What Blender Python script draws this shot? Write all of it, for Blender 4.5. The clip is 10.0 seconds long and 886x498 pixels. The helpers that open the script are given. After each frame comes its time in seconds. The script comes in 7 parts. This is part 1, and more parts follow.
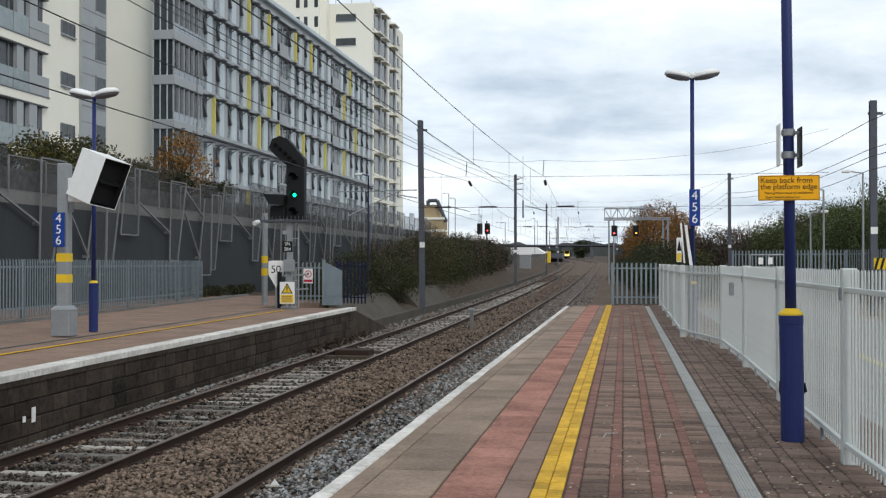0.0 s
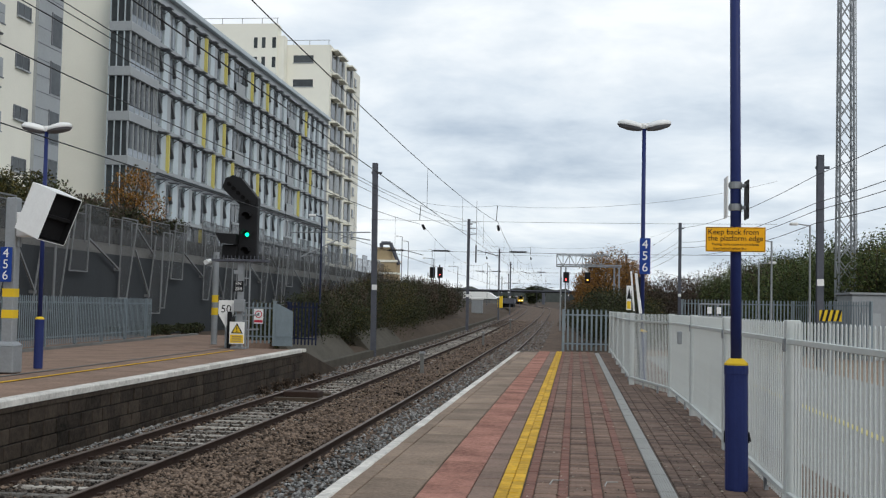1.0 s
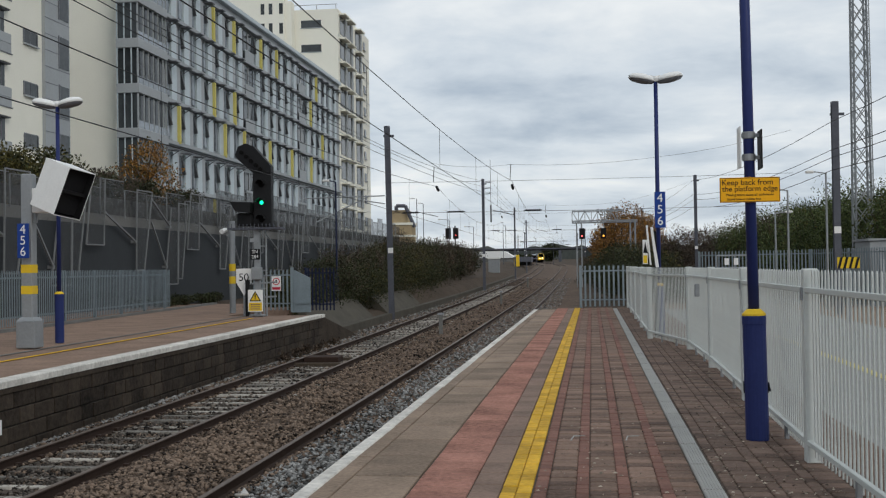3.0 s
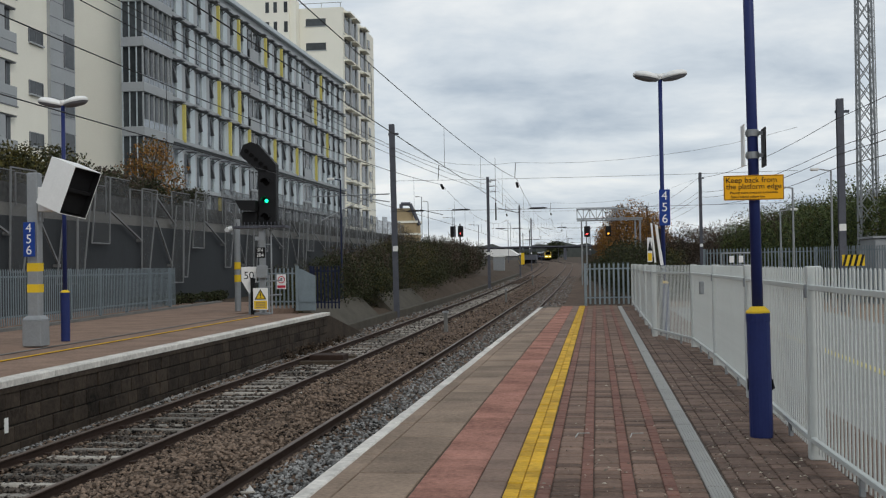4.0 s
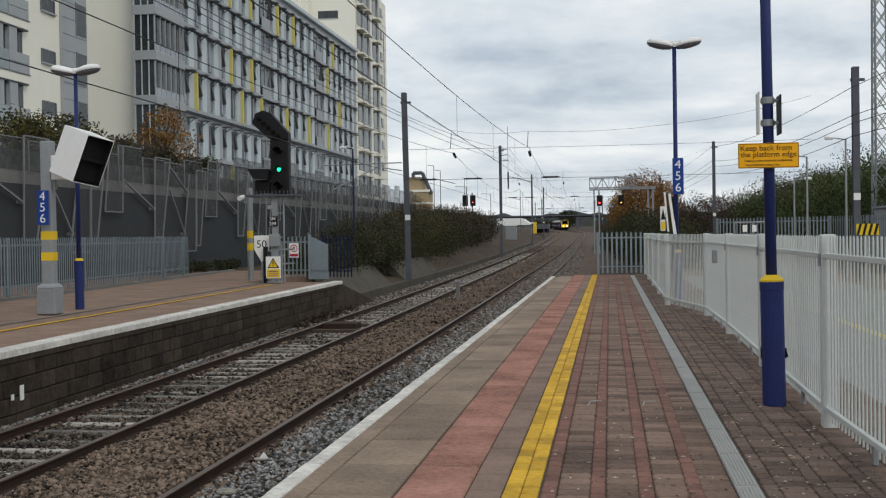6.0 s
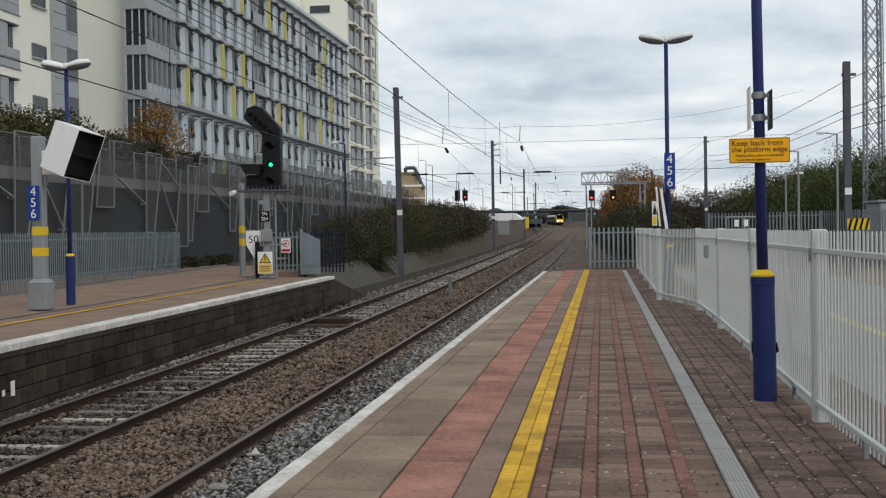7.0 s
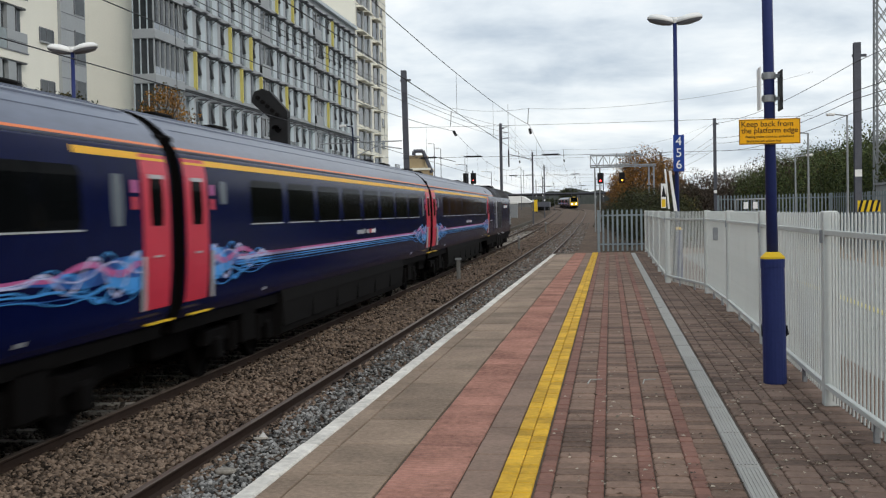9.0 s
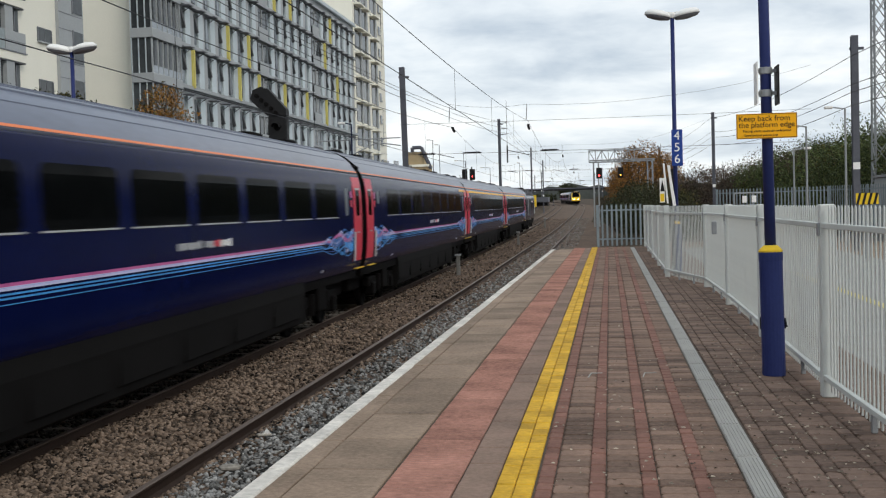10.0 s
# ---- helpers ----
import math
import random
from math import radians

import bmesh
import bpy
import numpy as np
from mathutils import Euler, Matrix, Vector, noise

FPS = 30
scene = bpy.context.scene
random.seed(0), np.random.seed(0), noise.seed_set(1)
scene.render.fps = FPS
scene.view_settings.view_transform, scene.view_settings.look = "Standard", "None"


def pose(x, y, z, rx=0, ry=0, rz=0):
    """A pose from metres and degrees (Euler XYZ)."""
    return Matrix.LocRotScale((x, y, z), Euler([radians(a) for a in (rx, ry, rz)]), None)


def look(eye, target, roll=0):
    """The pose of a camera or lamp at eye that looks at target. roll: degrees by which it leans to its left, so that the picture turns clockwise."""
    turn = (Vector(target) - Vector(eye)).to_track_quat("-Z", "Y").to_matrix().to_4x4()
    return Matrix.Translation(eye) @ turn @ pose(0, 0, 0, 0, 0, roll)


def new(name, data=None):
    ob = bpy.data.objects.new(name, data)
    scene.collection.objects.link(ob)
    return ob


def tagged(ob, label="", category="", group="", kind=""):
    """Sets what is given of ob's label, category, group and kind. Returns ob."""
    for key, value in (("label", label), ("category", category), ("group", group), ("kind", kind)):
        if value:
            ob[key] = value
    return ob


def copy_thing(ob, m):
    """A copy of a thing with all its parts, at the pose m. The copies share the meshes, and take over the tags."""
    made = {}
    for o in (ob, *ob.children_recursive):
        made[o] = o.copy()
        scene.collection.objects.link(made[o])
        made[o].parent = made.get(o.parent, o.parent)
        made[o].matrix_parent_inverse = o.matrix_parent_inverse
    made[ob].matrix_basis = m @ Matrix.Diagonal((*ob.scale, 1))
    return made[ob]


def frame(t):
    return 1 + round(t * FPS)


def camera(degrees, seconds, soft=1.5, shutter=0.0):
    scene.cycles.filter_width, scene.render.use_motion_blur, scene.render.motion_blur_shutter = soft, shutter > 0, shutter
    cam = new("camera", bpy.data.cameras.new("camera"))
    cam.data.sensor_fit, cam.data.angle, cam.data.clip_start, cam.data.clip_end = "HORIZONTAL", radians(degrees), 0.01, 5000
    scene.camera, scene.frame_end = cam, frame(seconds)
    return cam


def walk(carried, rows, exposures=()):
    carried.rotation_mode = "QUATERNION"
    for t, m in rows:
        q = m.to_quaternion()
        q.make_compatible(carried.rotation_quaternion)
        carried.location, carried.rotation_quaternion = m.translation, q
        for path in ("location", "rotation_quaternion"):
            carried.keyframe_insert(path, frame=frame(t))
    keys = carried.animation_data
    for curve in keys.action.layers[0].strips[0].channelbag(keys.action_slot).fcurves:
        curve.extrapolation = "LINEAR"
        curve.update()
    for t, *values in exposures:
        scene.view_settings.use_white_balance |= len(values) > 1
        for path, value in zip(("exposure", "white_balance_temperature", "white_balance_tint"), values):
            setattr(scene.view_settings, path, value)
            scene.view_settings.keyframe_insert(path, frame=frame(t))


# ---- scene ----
import collections

# camera: held by hand at standing height, near the spot (0, 0)
cam = camera(41.86, 10.0, soft=1.2, shutter=0.2)
HELD = [
    (0, -0.038, 0.064, 1.5, 90.694, 0.014, 8.846),
    (0.3, -0.031, 0.054, 1.505, 91.33, 0.0, 8.47),
    (0.5, -0.024, 0.047, 1.51, 91.246, -0.127, 8.043),
    (0.8, -0.02, 0.033, 1.508, 92.71, -1.45, 6.38),
    (1, -0.019, 0.026, 1.507, 92.855, -1.156, 6.477),
    (1.2, -0.027, 0.024, 1.506, 92.46, -0.1, 6.88),
    (1.5, -0.038, 0.022, 1.504, 90.669, 0.136, 7.731),
    (2, -0.034, 0.014, 1.506, 90.709, 0.352, 7.956),
    (2.5, -0.014, 0.062, 1.508, 91.286, 0.792, 7.242),
    (2.7, -0.01, 0.05, 1.508, 91.06, 0.85, 7.2),
    (3.8, 0.0, 0.003, 1.507, 90.85, 0.92, 7.83),
    (4, 0.001, -0.003, 1.507, 90.835, 0.942, 7.563),
    (4.5, -0.011, -0.042, 1.498, 90.271, 0.904, 7.903),
    (5, -0.005, -0.008, 1.504, 90.061, 0.767, 8.551),
    (5.5, 0, -0, 1.5, 89.759, 0.835, 8.354),
    (6, -0.008, 0.001, 1.498, 89.315, 0.878, 8.162),
    (7.3, 0.001, 0.01, 1.501, 89.06, 1.0, 7.68),
    (7.5, 0.002, 0.011, 1.502, 89.291, 1.036, 7.65),
    (8, 0.007, 0.024, 1.501, 89.033, 0.952, 7.865),
    (8.5, 0.001, 0.012, 1.497, 88.735, 1.052, 7.951),
    (9, 0.003, 0.08, 1.496, 88.239, 1.09, 8.204),
    (9.5, 0.001, -0.053, 1.493, 88.005, 1.088, 7.79),
    (10, 0.002, -0.008, 1.498, 88.054, 1.588, 8.156),
]
walk(cam, [(t, pose(x, y, z, rx, ry, rz)) for t, x, y, z, rx, ry, rz in HELD], exposures=[(0.0, 0.15, 6500, 10), (1.0, -0.01, 6500, 10), (1.5, -0.17, 6520, 10), (2.5, -0.23, 6550, 10), (4.5, -0.22, 6650, 10), (5.5, -0.17, 6700, 10), (7.5, -0.02, 6700, 10), (10.0, 0.12, 6750, 10)])


# ---- light: bright overcast sky with broken cloud bands ----
world = bpy.data.worlds.new("overcast_sky")
scene.world = world
world.use_nodes = True
wn, wl = world.node_tree.nodes, world.node_tree.links
wn.clear()
w_out = wn.new("ShaderNodeOutputWorld")
w_bg = wn.new("ShaderNodeBackground")
w_sky = wn.new("ShaderNodeTexSky")
w_sky.sky_type = 'NISHITA'
w_sky.sun_disc = False
w_sky.sun_elevation = radians(28)
w_sky.sun_rotation = radians(150)
w_tc = wn.new("ShaderNodeTexCoord")
w_sep = wn.new("ShaderNodeSeparateXYZ")
wl.new(w_tc.outputs["Generated"], w_sep.inputs[0])


def wmath(op, a, b):
    n = wn.new("ShaderNodeMath")
    n.operation = op
    for i, q in enumerate((a, b)):
        if isinstance(q, (int, float)):
            n.inputs[i].default_value = q
        else:
            wl.new(q, n.inputs[i])
    return n.outputs[0]


w_z = wmath('ADD', wmath('MAXIMUM', w_sep.outputs[2], 0.0), 0.20)
w_cmb = wn.new("ShaderNodeCombineXYZ")
wl.new(wmath('DIVIDE', w_sep.outputs[0], w_z), w_cmb.inputs[0])
wl.new(wmath('DIVIDE', w_sep.outputs[1], w_z), w_cmb.inputs[1])


def wnoise(scale, detail, shift):
    m = wn.new("ShaderNodeMapping")
    m.inputs["Location"].default_value = (shift, shift * 0.7, 0)
    wl.new(w_cmb.outputs[0], m.inputs[0])
    n = wn.new("ShaderNodeTexNoise")
    n.inputs["Scale"].default_value = scale
    n.inputs["Detail"].default_value = detail
    n.inputs["Roughness"].default_value = 0.55
    n.inputs["Distortion"].default_value = 0.3
    wl.new(m.outputs[0], n.inputs["Vector"])
    return n.outputs["Fac"]


w_mix = wmath('ADD', wmath('MULTIPLY', wnoise(1.05, 6.0, 3.1), 0.65), wmath('MULTIPLY', wnoise(3.2, 7.0, 8.4), 0.35))
w_ramp = wn.new("ShaderNodeValToRGB")
cr = w_ramp.color_ramp
cr.elements[0].position, cr.elements[0].color = 0.37, (0.47, 0.56, 0.67, 1)
cr.elements[1].position, cr.elements[1].color = 0.63, (0.99, 1.03, 1.05, 1)
e = cr.elements.new(0.50)
e.color = (0.725, 0.805, 0.885, 1)
wl.new(w_mix, w_ramp.inputs[0])
# thin cloud over the clear sky: most of the light is the cloud's own
w_sc = wn.new("ShaderNodeVectorMath")
w_sc.operation = 'SCALE'
w_sc.inputs["Scale"].default_value = 0.08
wl.new(w_sky.outputs[0], w_sc.inputs[0])
w_m = wn.new("ShaderNodeMixRGB")
w_m.inputs[0].default_value = 0.92
wl.new(w_sc.outputs[0], w_m.inputs[1])
wl.new(w_ramp.outputs[0], w_m.inputs[2])
wl.new(w_m.outputs[0], w_bg.inputs[0])
w_bg.inputs[1].default_value = 1.06
wl.new(w_bg.outputs[0], w_out.inputs[0])

sun = new("sun", bpy.data.lights.new("sun", 'SUN'))
sun.data.energy, sun.data.angle, sun.data.color = 1.0, radians(25), (1.0, 0.955, 0.89)
sun.matrix_world = look((45, -40, 50), (0, 10, 0))


# ---- materials ----
def stuff_of(name, col, rough=0.7, metal=0.0, var=0.25, scale=3.0, fine=40.0, bump=0.15, per=0.0, spec=0.18, isl=False, stretch=None, dark=None, ground=False):
    """Surface with colour drift at two scales, fine relief, and a drift from piece to piece."""
    m = bpy.data.materials.new(name)
    m.use_nodes = True
    nd, ln = m.node_tree.nodes, m.node_tree.links
    b = nd["Principled BSDF"]
    b.inputs["Roughness"].default_value, b.inputs["Metallic"].default_value = rough, metal
    b.inputs["Specular IOR Level"].default_value = spec
    tc = nd.new("ShaderNodeTexCoord")
    src = tc.outputs["Object"]
    if ground:               # stains run on from piece to piece
        src = nd.new("ShaderNodeNewGeometry").outputs["Position"]
    if stretch:
        mp = nd.new("ShaderNodeMapping")
        mp.inputs["Scale"].default_value = stretch
        ln.new(src, mp.inputs[0])
        src = mp.outputs[0]
    fac = None
    outs = []
    for sc, det in ((scale, 4.0), (fine, 6.0)):
        n = nd.new("ShaderNodeTexNoise")
        n.inputs["Scale"].default_value, n.inputs["Detail"].default_value, n.inputs["Roughness"].default_value = sc, det, 0.65
        ln.new(src, n.inputs["Vector"])
        outs.append(n.outputs["Fac"])
    mx = nd.new("ShaderNodeMath")
    mx.operation = 'ADD'
    ln.new(outs[0], mx.inputs[0])
    ln.new(outs[1], mx.inputs[1])
    fac = mx.outputs[0]
    if per:
        oi = nd.new("ShaderNodeNewGeometry" if isl else "ShaderNodeObjectInfo")
        q = nd.new("ShaderNodeMath")
        q.operation = 'MULTIPLY_ADD'
        q.inputs[1].default_value, q.inputs[2].default_value = per, -per / 2
        ln.new(oi.outputs["Random Per Island" if isl else "Random"], q.inputs[0])
        ad = nd.new("ShaderNodeMath")
        ad.operation = 'ADD'
        ln.new(fac, ad.inputs[0])
        ln.new(q.outputs[0], ad.inputs[1])
        fac = ad.outputs[0]
    r = nd.new("ShaderNodeMapRange")
    r.inputs["From Min"].default_value, r.inputs["From Max"].default_value = 0.55, 1.45
    ln.new(fac, r.inputs[0])
    mixc = nd.new("ShaderNodeMixRGB")
    lo = dark or tuple(c * (1 - var) for c in col)
    hi = tuple(min(1, c * (1 + var)) for c in col)
    mixc.inputs[1].default_value, mixc.inputs[2].default_value = (*lo, 1), (*hi, 1)
    ln.new(r.outputs[0], mixc.inputs[0])
    ln.new(mixc.outputs[0], b.inputs["Base Color"])
    if bump:
        bp = nd.new("ShaderNodeBump")
        bp.inputs["Strength"].default_value, bp.inputs["Distance"].default_value = bump, 0.01
        ln.new(outs[1], bp.inputs["Height"])
        ln.new(bp.outputs[0], b.inputs["Normal"])
    return m


def glow(name, col, power):
    m = bpy.data.materials.new(name)
    m.use_nodes = True
    b = m.node_tree.nodes["Principled BSDF"]
    b.inputs["Base Color"].default_value = (*col, 1)
    b.inputs["Emission Color"].default_value, b.inputs["Emission Strength"].default_value = (*col, 1), power
    return m


def see_through(name, col, cover, scale):
    """Woven wire: strands over gaps."""
    m = bpy.data.materials.new(name)
    m.use_nodes = True
    nd, ln = m.node_tree.nodes, m.node_tree.links
    b = nd["Principled BSDF"]
    b.inputs["Base Color"].default_value, b.inputs["Roughness"].default_value = (*col, 1), 0.6
    tc = nd.new("ShaderNodeTexCoord")
    n = nd.new("ShaderNodeTexNoise")
    n.inputs["Scale"].default_value = scale
    ln.new(tc.outputs["Object"], n.inputs["Vector"])
    r = nd.new("ShaderNodeMapRange")
    r.inputs["From Min"].default_value, r.inputs["From Max"].default_value = 0.3, 0.7
    r.inputs["To Min"].default_value, r.inputs["To Max"].default_value = cover - 0.15, cover + 0.15
    ln.new(n.outputs["Fac"], r.inputs[0])
    ln.new(r.outputs[0], b.inputs["Alpha"])
    return m


M_BALLAST = stuff_of("ballast_bed", (0.105, 0.072, 0.052), 0.9, var=0.9, scale=0.8, fine=9, bump=1.0)
M_STONE = stuff_of("ballast_stone", (0.132, 0.097, 0.073), 0.85, var=0.95, scale=0.7, fine=30, bump=0.3, per=0.9, isl=True)
M_STONE_GREY = stuff_of("grey_ballast_stone", (0.20, 0.20, 0.195), 0.85, var=0.85, scale=0.7, fine=30, bump=0.3, per=0.9, isl=True)
M_EARTH = stuff_of("earth", (0.066, 0.048, 0.034), 0.95, var=0.6, scale=0.4, fine=9, bump=0.6)
M_RAIL = stuff_of("rusty_rail_side", (0.040, 0.025, 0.019), 0.8, 0.2, var=0.4, scale=2, fine=30)
M_RAILTOP = stuff_of("polished_rail_top", (0.15, 0.115, 0.095), 0.5, 0.45, var=0.15, scale=2, fine=30, bump=0.03)
M_SLEEPER = stuff_of("concrete_sleeper", (0.29, 0.27, 0.24), 0.85, var=0.7, scale=3.5, fine=16, bump=0.5, per=0.7)
M_CONC = stuff_of("platform_concrete", (0.232, 0.172, 0.128), 0.85, var=0.6, scale=1.3, fine=26, bump=0.3, per=0.3, ground=True)
M_TACT = stuff_of("salmon_tactile_slab", (0.30, 0.155, 0.122), 0.88, var=0.6, scale=1.5, fine=20, bump=0.3, per=0.25, ground=True)
M_BROWN = stuff_of("brown_slab", (0.195, 0.135, 0.106), 0.85, var=0.5, scale=1.6, fine=26, bump=0.3, per=0.4, ground=True)
M_PAVER = stuff_of("grey_brown_paver", (0.178, 0.118, 0.090), 0.85, var=0.6, scale=1.1, fine=26, bump=0.35, per=0.5, ground=True)
M_PAVER_I = stuff_of("grey_brown_paver_field", (0.178, 0.118, 0.090), 0.85, var=0.6, scale=1.1, fine=26, bump=0.35, per=0.5, isl=True)
M_REDP = stuff_of("red_paver", (0.195, 0.100, 0.078), 0.85, var=0.45, scale=1.1, fine=26, bump=0.35, per=0.3, ground=True)
M_REDP_I = stuff_of("red_paver_field", (0.195, 0.100, 0.078), 0.85, var=0.45, scale=1.1, fine=26, bump=0.35, per=0.3, isl=True)
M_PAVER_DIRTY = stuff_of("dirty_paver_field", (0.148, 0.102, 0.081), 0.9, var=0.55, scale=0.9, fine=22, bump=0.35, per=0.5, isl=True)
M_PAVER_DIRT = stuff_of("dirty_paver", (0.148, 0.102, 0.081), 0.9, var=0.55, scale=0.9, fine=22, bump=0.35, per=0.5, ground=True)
M_JOINT = stuff_of("sandy_joint", (0.10, 0.08, 0.065), 0.95, var=0.4, scale=3, fine=60, bump=0.4)
M_YELP = stuff_of("worn_yellow_line", (0.55, 0.325, 0.028), 0.75, var=0.45, scale=3, fine=20, bump=0.2, per=0.4, ground=True)
M_YEL = stuff_of("yellow_paint", (0.75, 0.50, 0.03), 0.55, var=0.1, scale=4, fine=50, bump=0.03)
M_WHITEP = stuff_of("scuffed_white_paint", (0.58, 0.555, 0.51), 0.78, var=0.5, scale=2.2, fine=14, bump=0.25, per=0.2, ground=True)
M_DRAIN = stuff_of("drain_channel", (0.36, 0.355, 0.335), 0.7, 0.1, var=0.15, scale=2, fine=40, bump=0.1, per=0.3)
M_FENCE = stuff_of("pale_grey_fence_paint", (0.55, 0.575, 0.555), 0.5, var=0.08, scale=2, fine=25, bump=0.04, per=0.1)
M_BLUE = stuff_of("glossy_blue_paint", (0.022, 0.033, 0.125), 0.45, var=0.15, scale=3, fine=30, bump=0.03)
M_SIGNBLUE = stuff_of("sign_blue", (0.015, 0.05, 0.25), 0.45, var=0.06, bump=0)
M_WHITE = stuff_of("white_enamel", (0.78, 0.78, 0.76), 0.45, var=0.07, scale=3, fine=20, bump=0.02)
M_ORANGE = stuff_of("orange_yellow_sign", (0.88, 0.42, 0.012), 0.5, var=0.05, bump=0)
M_BLACK = stuff_of("black_paint", (0.012, 0.012, 0.013), 0.55, var=0.3, scale=4, fine=30, bump=0.05)
M_GALV = stuff_of("galvanised_steel", (0.30, 0.315, 0.325), 0.55, 0.45, var=0.18, scale=3, fine=20, bump=0.05, per=0.2)
M_MAST = stuff_of("weathered_mast_steel", (0.105, 0.11, 0.13), 0.7, 0.3, var=0.25, scale=2, fine=20, bump=0.05)
M_PALI = stuff_of("galvanised_palisade", (0.225, 0.27, 0.295), 0.6, 0.35, var=0.2, scale=2, fine=20, bump=0.05, per=0.3)
M_WIRE = stuff_of("wire", (0.03, 0.03, 0.032), 0.6, 0.3, var=0.2, bump=0)
M_DWALL = stuff_of("dark_grey_wall", (0.040, 0.044, 0.048), 0.8, var=0.2, scale=0.5, fine=12, bump=0.1, stretch=(1, 1, 0.3))
M_CWALL = stuff_of("bare_concrete", (0.165, 0.163, 0.155), 0.85, var=0.4, scale=0.6, fine=14, bump=0.15)
M_FACE = stuff_of("sooty_platform_stone", (0.042, 0.032, 0.024), 0.92, var=0.95, scale=1.0, fine=11, bump=0.9, per=0.3, ground=True)
M_MORTAR = stuff_of("sooty_mortar", (0.028, 0.026, 0.024), 0.95, var=0.4, scale=2, fine=30, bump=0.4)
M_MOSS = stuff_of("mossy_concrete", (0.078, 0.070, 0.056), 0.9, var=0.45, scale=0.8, fine=10, bump=0.3)
M_FENCEMESH = see_through("fine_fence_mesh", (0.045, 0.047, 0.049), 0.58, 4)
M_MESH = see_through("woven_wire_mesh", (0.11, 0.113, 0.115), 0.25, 30)
M_FRAME = stuff_of("dull_galvanised_frame", (0.205, 0.21, 0.215), 0.65, 0.25, var=0.25, scale=2, fine=20, bump=0.05, per=0.3)
M_CREAM = stuff_of("cream_render", (0.82, 0.80, 0.70), 0.85, var=0.06, scale=0.3, fine=10, bump=0.05)
M_GREYCLAD = stuff_of("grey_cladding", (0.365, 0.385, 0.395), 0.6, 0.1, var=0.12, scale=0.6, fine=8, bump=0.03, per=0.25)
M_PALECLAD = stuff_of("pale_grey_panel", (0.50, 0.56, 0.585), 0.45, 0.1, var=0.12, scale=0.5, fine=8, bump=0.02, per=0.3)
M_DARKCLAD = stuff_of("dark_grey_ledge", (0.17, 0.175, 0.19), 0.6, 0.2, var=0.15, bump=0)
M_LOWCLAD = stuff_of("ground_floor_cladding", (0.20, 0.21, 0.225), 0.6, 0.1, var=0.25, scale=0.6, fine=8, bump=0.03, per=0.5)
M_YFIN = stuff_of("yellow_fin", (0.56, 0.49, 0.15), 0.55, var=0.08, bump=0)
M_PANE = stuff_of("window_glass", (0.055, 0.062, 0.066), 0.12, 0.0, var=0.5, scale=0.35, fine=3, bump=0, per=0.7, spec=0.25)
M_PANEL_GLASS = stuff_of("facade_glass", (0.20, 0.225, 0.25), 0.15, 0.0, var=0.5, scale=0.35, fine=3, bump=0, per=0.8, spec=0.5)
M_CURT = stuff_of("pale_blind", (0.40, 0.42, 0.44), 0.35, var=0.15, scale=0.5, fine=3, bump=0, per=0.5)
M_BALGLASS = stuff_of("balcony_glass", (0.23, 0.275, 0.28), 0.12, 0.0, var=0.3, scale=0.4, fine=3, bump=0, per=0.3, spec=0.5)
M_BRICKY = stuff_of("yellow_brick", (0.36, 0.28, 0.17), 0.85, var=0.2, scale=1, fine=14, bump=0.1)
M_STONE_DARK = stuff_of("oily_ballast_stone", (0.075, 0.064, 0.055), 0.8, var=0.9, scale=0.7, fine=30, bump=0.3, per=0.9, isl=True)
M_VENT = stuff_of("dark_open_vent", (0.045, 0.048, 0.052), 0.4, var=0.3, bump=0)
M_PATH = stuff_of("pale_path_concrete", (0.29, 0.29, 0.28), 0.85, var=0.2, scale=1, fine=20, bump=0.1)
M_FADED = stuff_of("faded_yellow_line", (0.50, 0.43, 0.20), 0.8, var=0.3, scale=3, fine=20, bump=0.1)
M_SLAT = stuff_of("dusty_louvre_slat", (0.060, 0.060, 0.064), 0.5, 0.2, var=0.3, scale=2, fine=12, bump=0)
M_SCRAP = stuff_of("pale_scraps", (0.30, 0.26, 0.21), 0.9, var=0.8, scale=3, fine=30, bump=0, per=0.9, isl=True)
M_BARK = stuff_of("bark", (0.075, 0.058, 0.042), 0.9, var=0.4, scale=4, fine=25, bump=0.5)


def leafy(name, col, col2):
    m = stuff_of(name, col, 0.75, var=0.3, scale=0.35, fine=3.0, bump=0, per=0.9, isl=True, dark=col2, spec=0.25)
    return m


M_LEAF = leafy("bush_leaves", (0.040, 0.046, 0.017), (0.011, 0.014, 0.007))
M_LEAFB = leafy("hill_leaves", (0.088, 0.112, 0.036), (0.018, 0.030, 0.012))
M_LEAFY = leafy("yellowing_leaves", (0.10, 0.085, 0.022), (0.022, 0.022, 0.009))
M_LEAFO = leafy("autumn_leaves", (0.30, 0.14, 0.026), (0.10, 0.05, 0.014))
M_LEAFR = leafy("bare_twig_brown", (0.085, 0.060, 0.042), (0.030, 0.023, 0.018))
M_FAR = stuff_of("far_woods", (0.085, 0.095, 0.09), 0.9, var=0.3, scale=0.02, fine=0.2, bump=0)
M_TBLUE = stuff_of("train_dark_blue", (0.0030, 0.0060, 0.040), 0.16, var=0.35, scale=0.5, fine=5, bump=0.0, spec=0.03)
M_TROOF = stuff_of("train_grey_roof", (0.13, 0.15, 0.205), 0.30, 0.2, var=0.3, scale=0.8, fine=10, bump=0.02, stretch=(1, 0.3, 1))
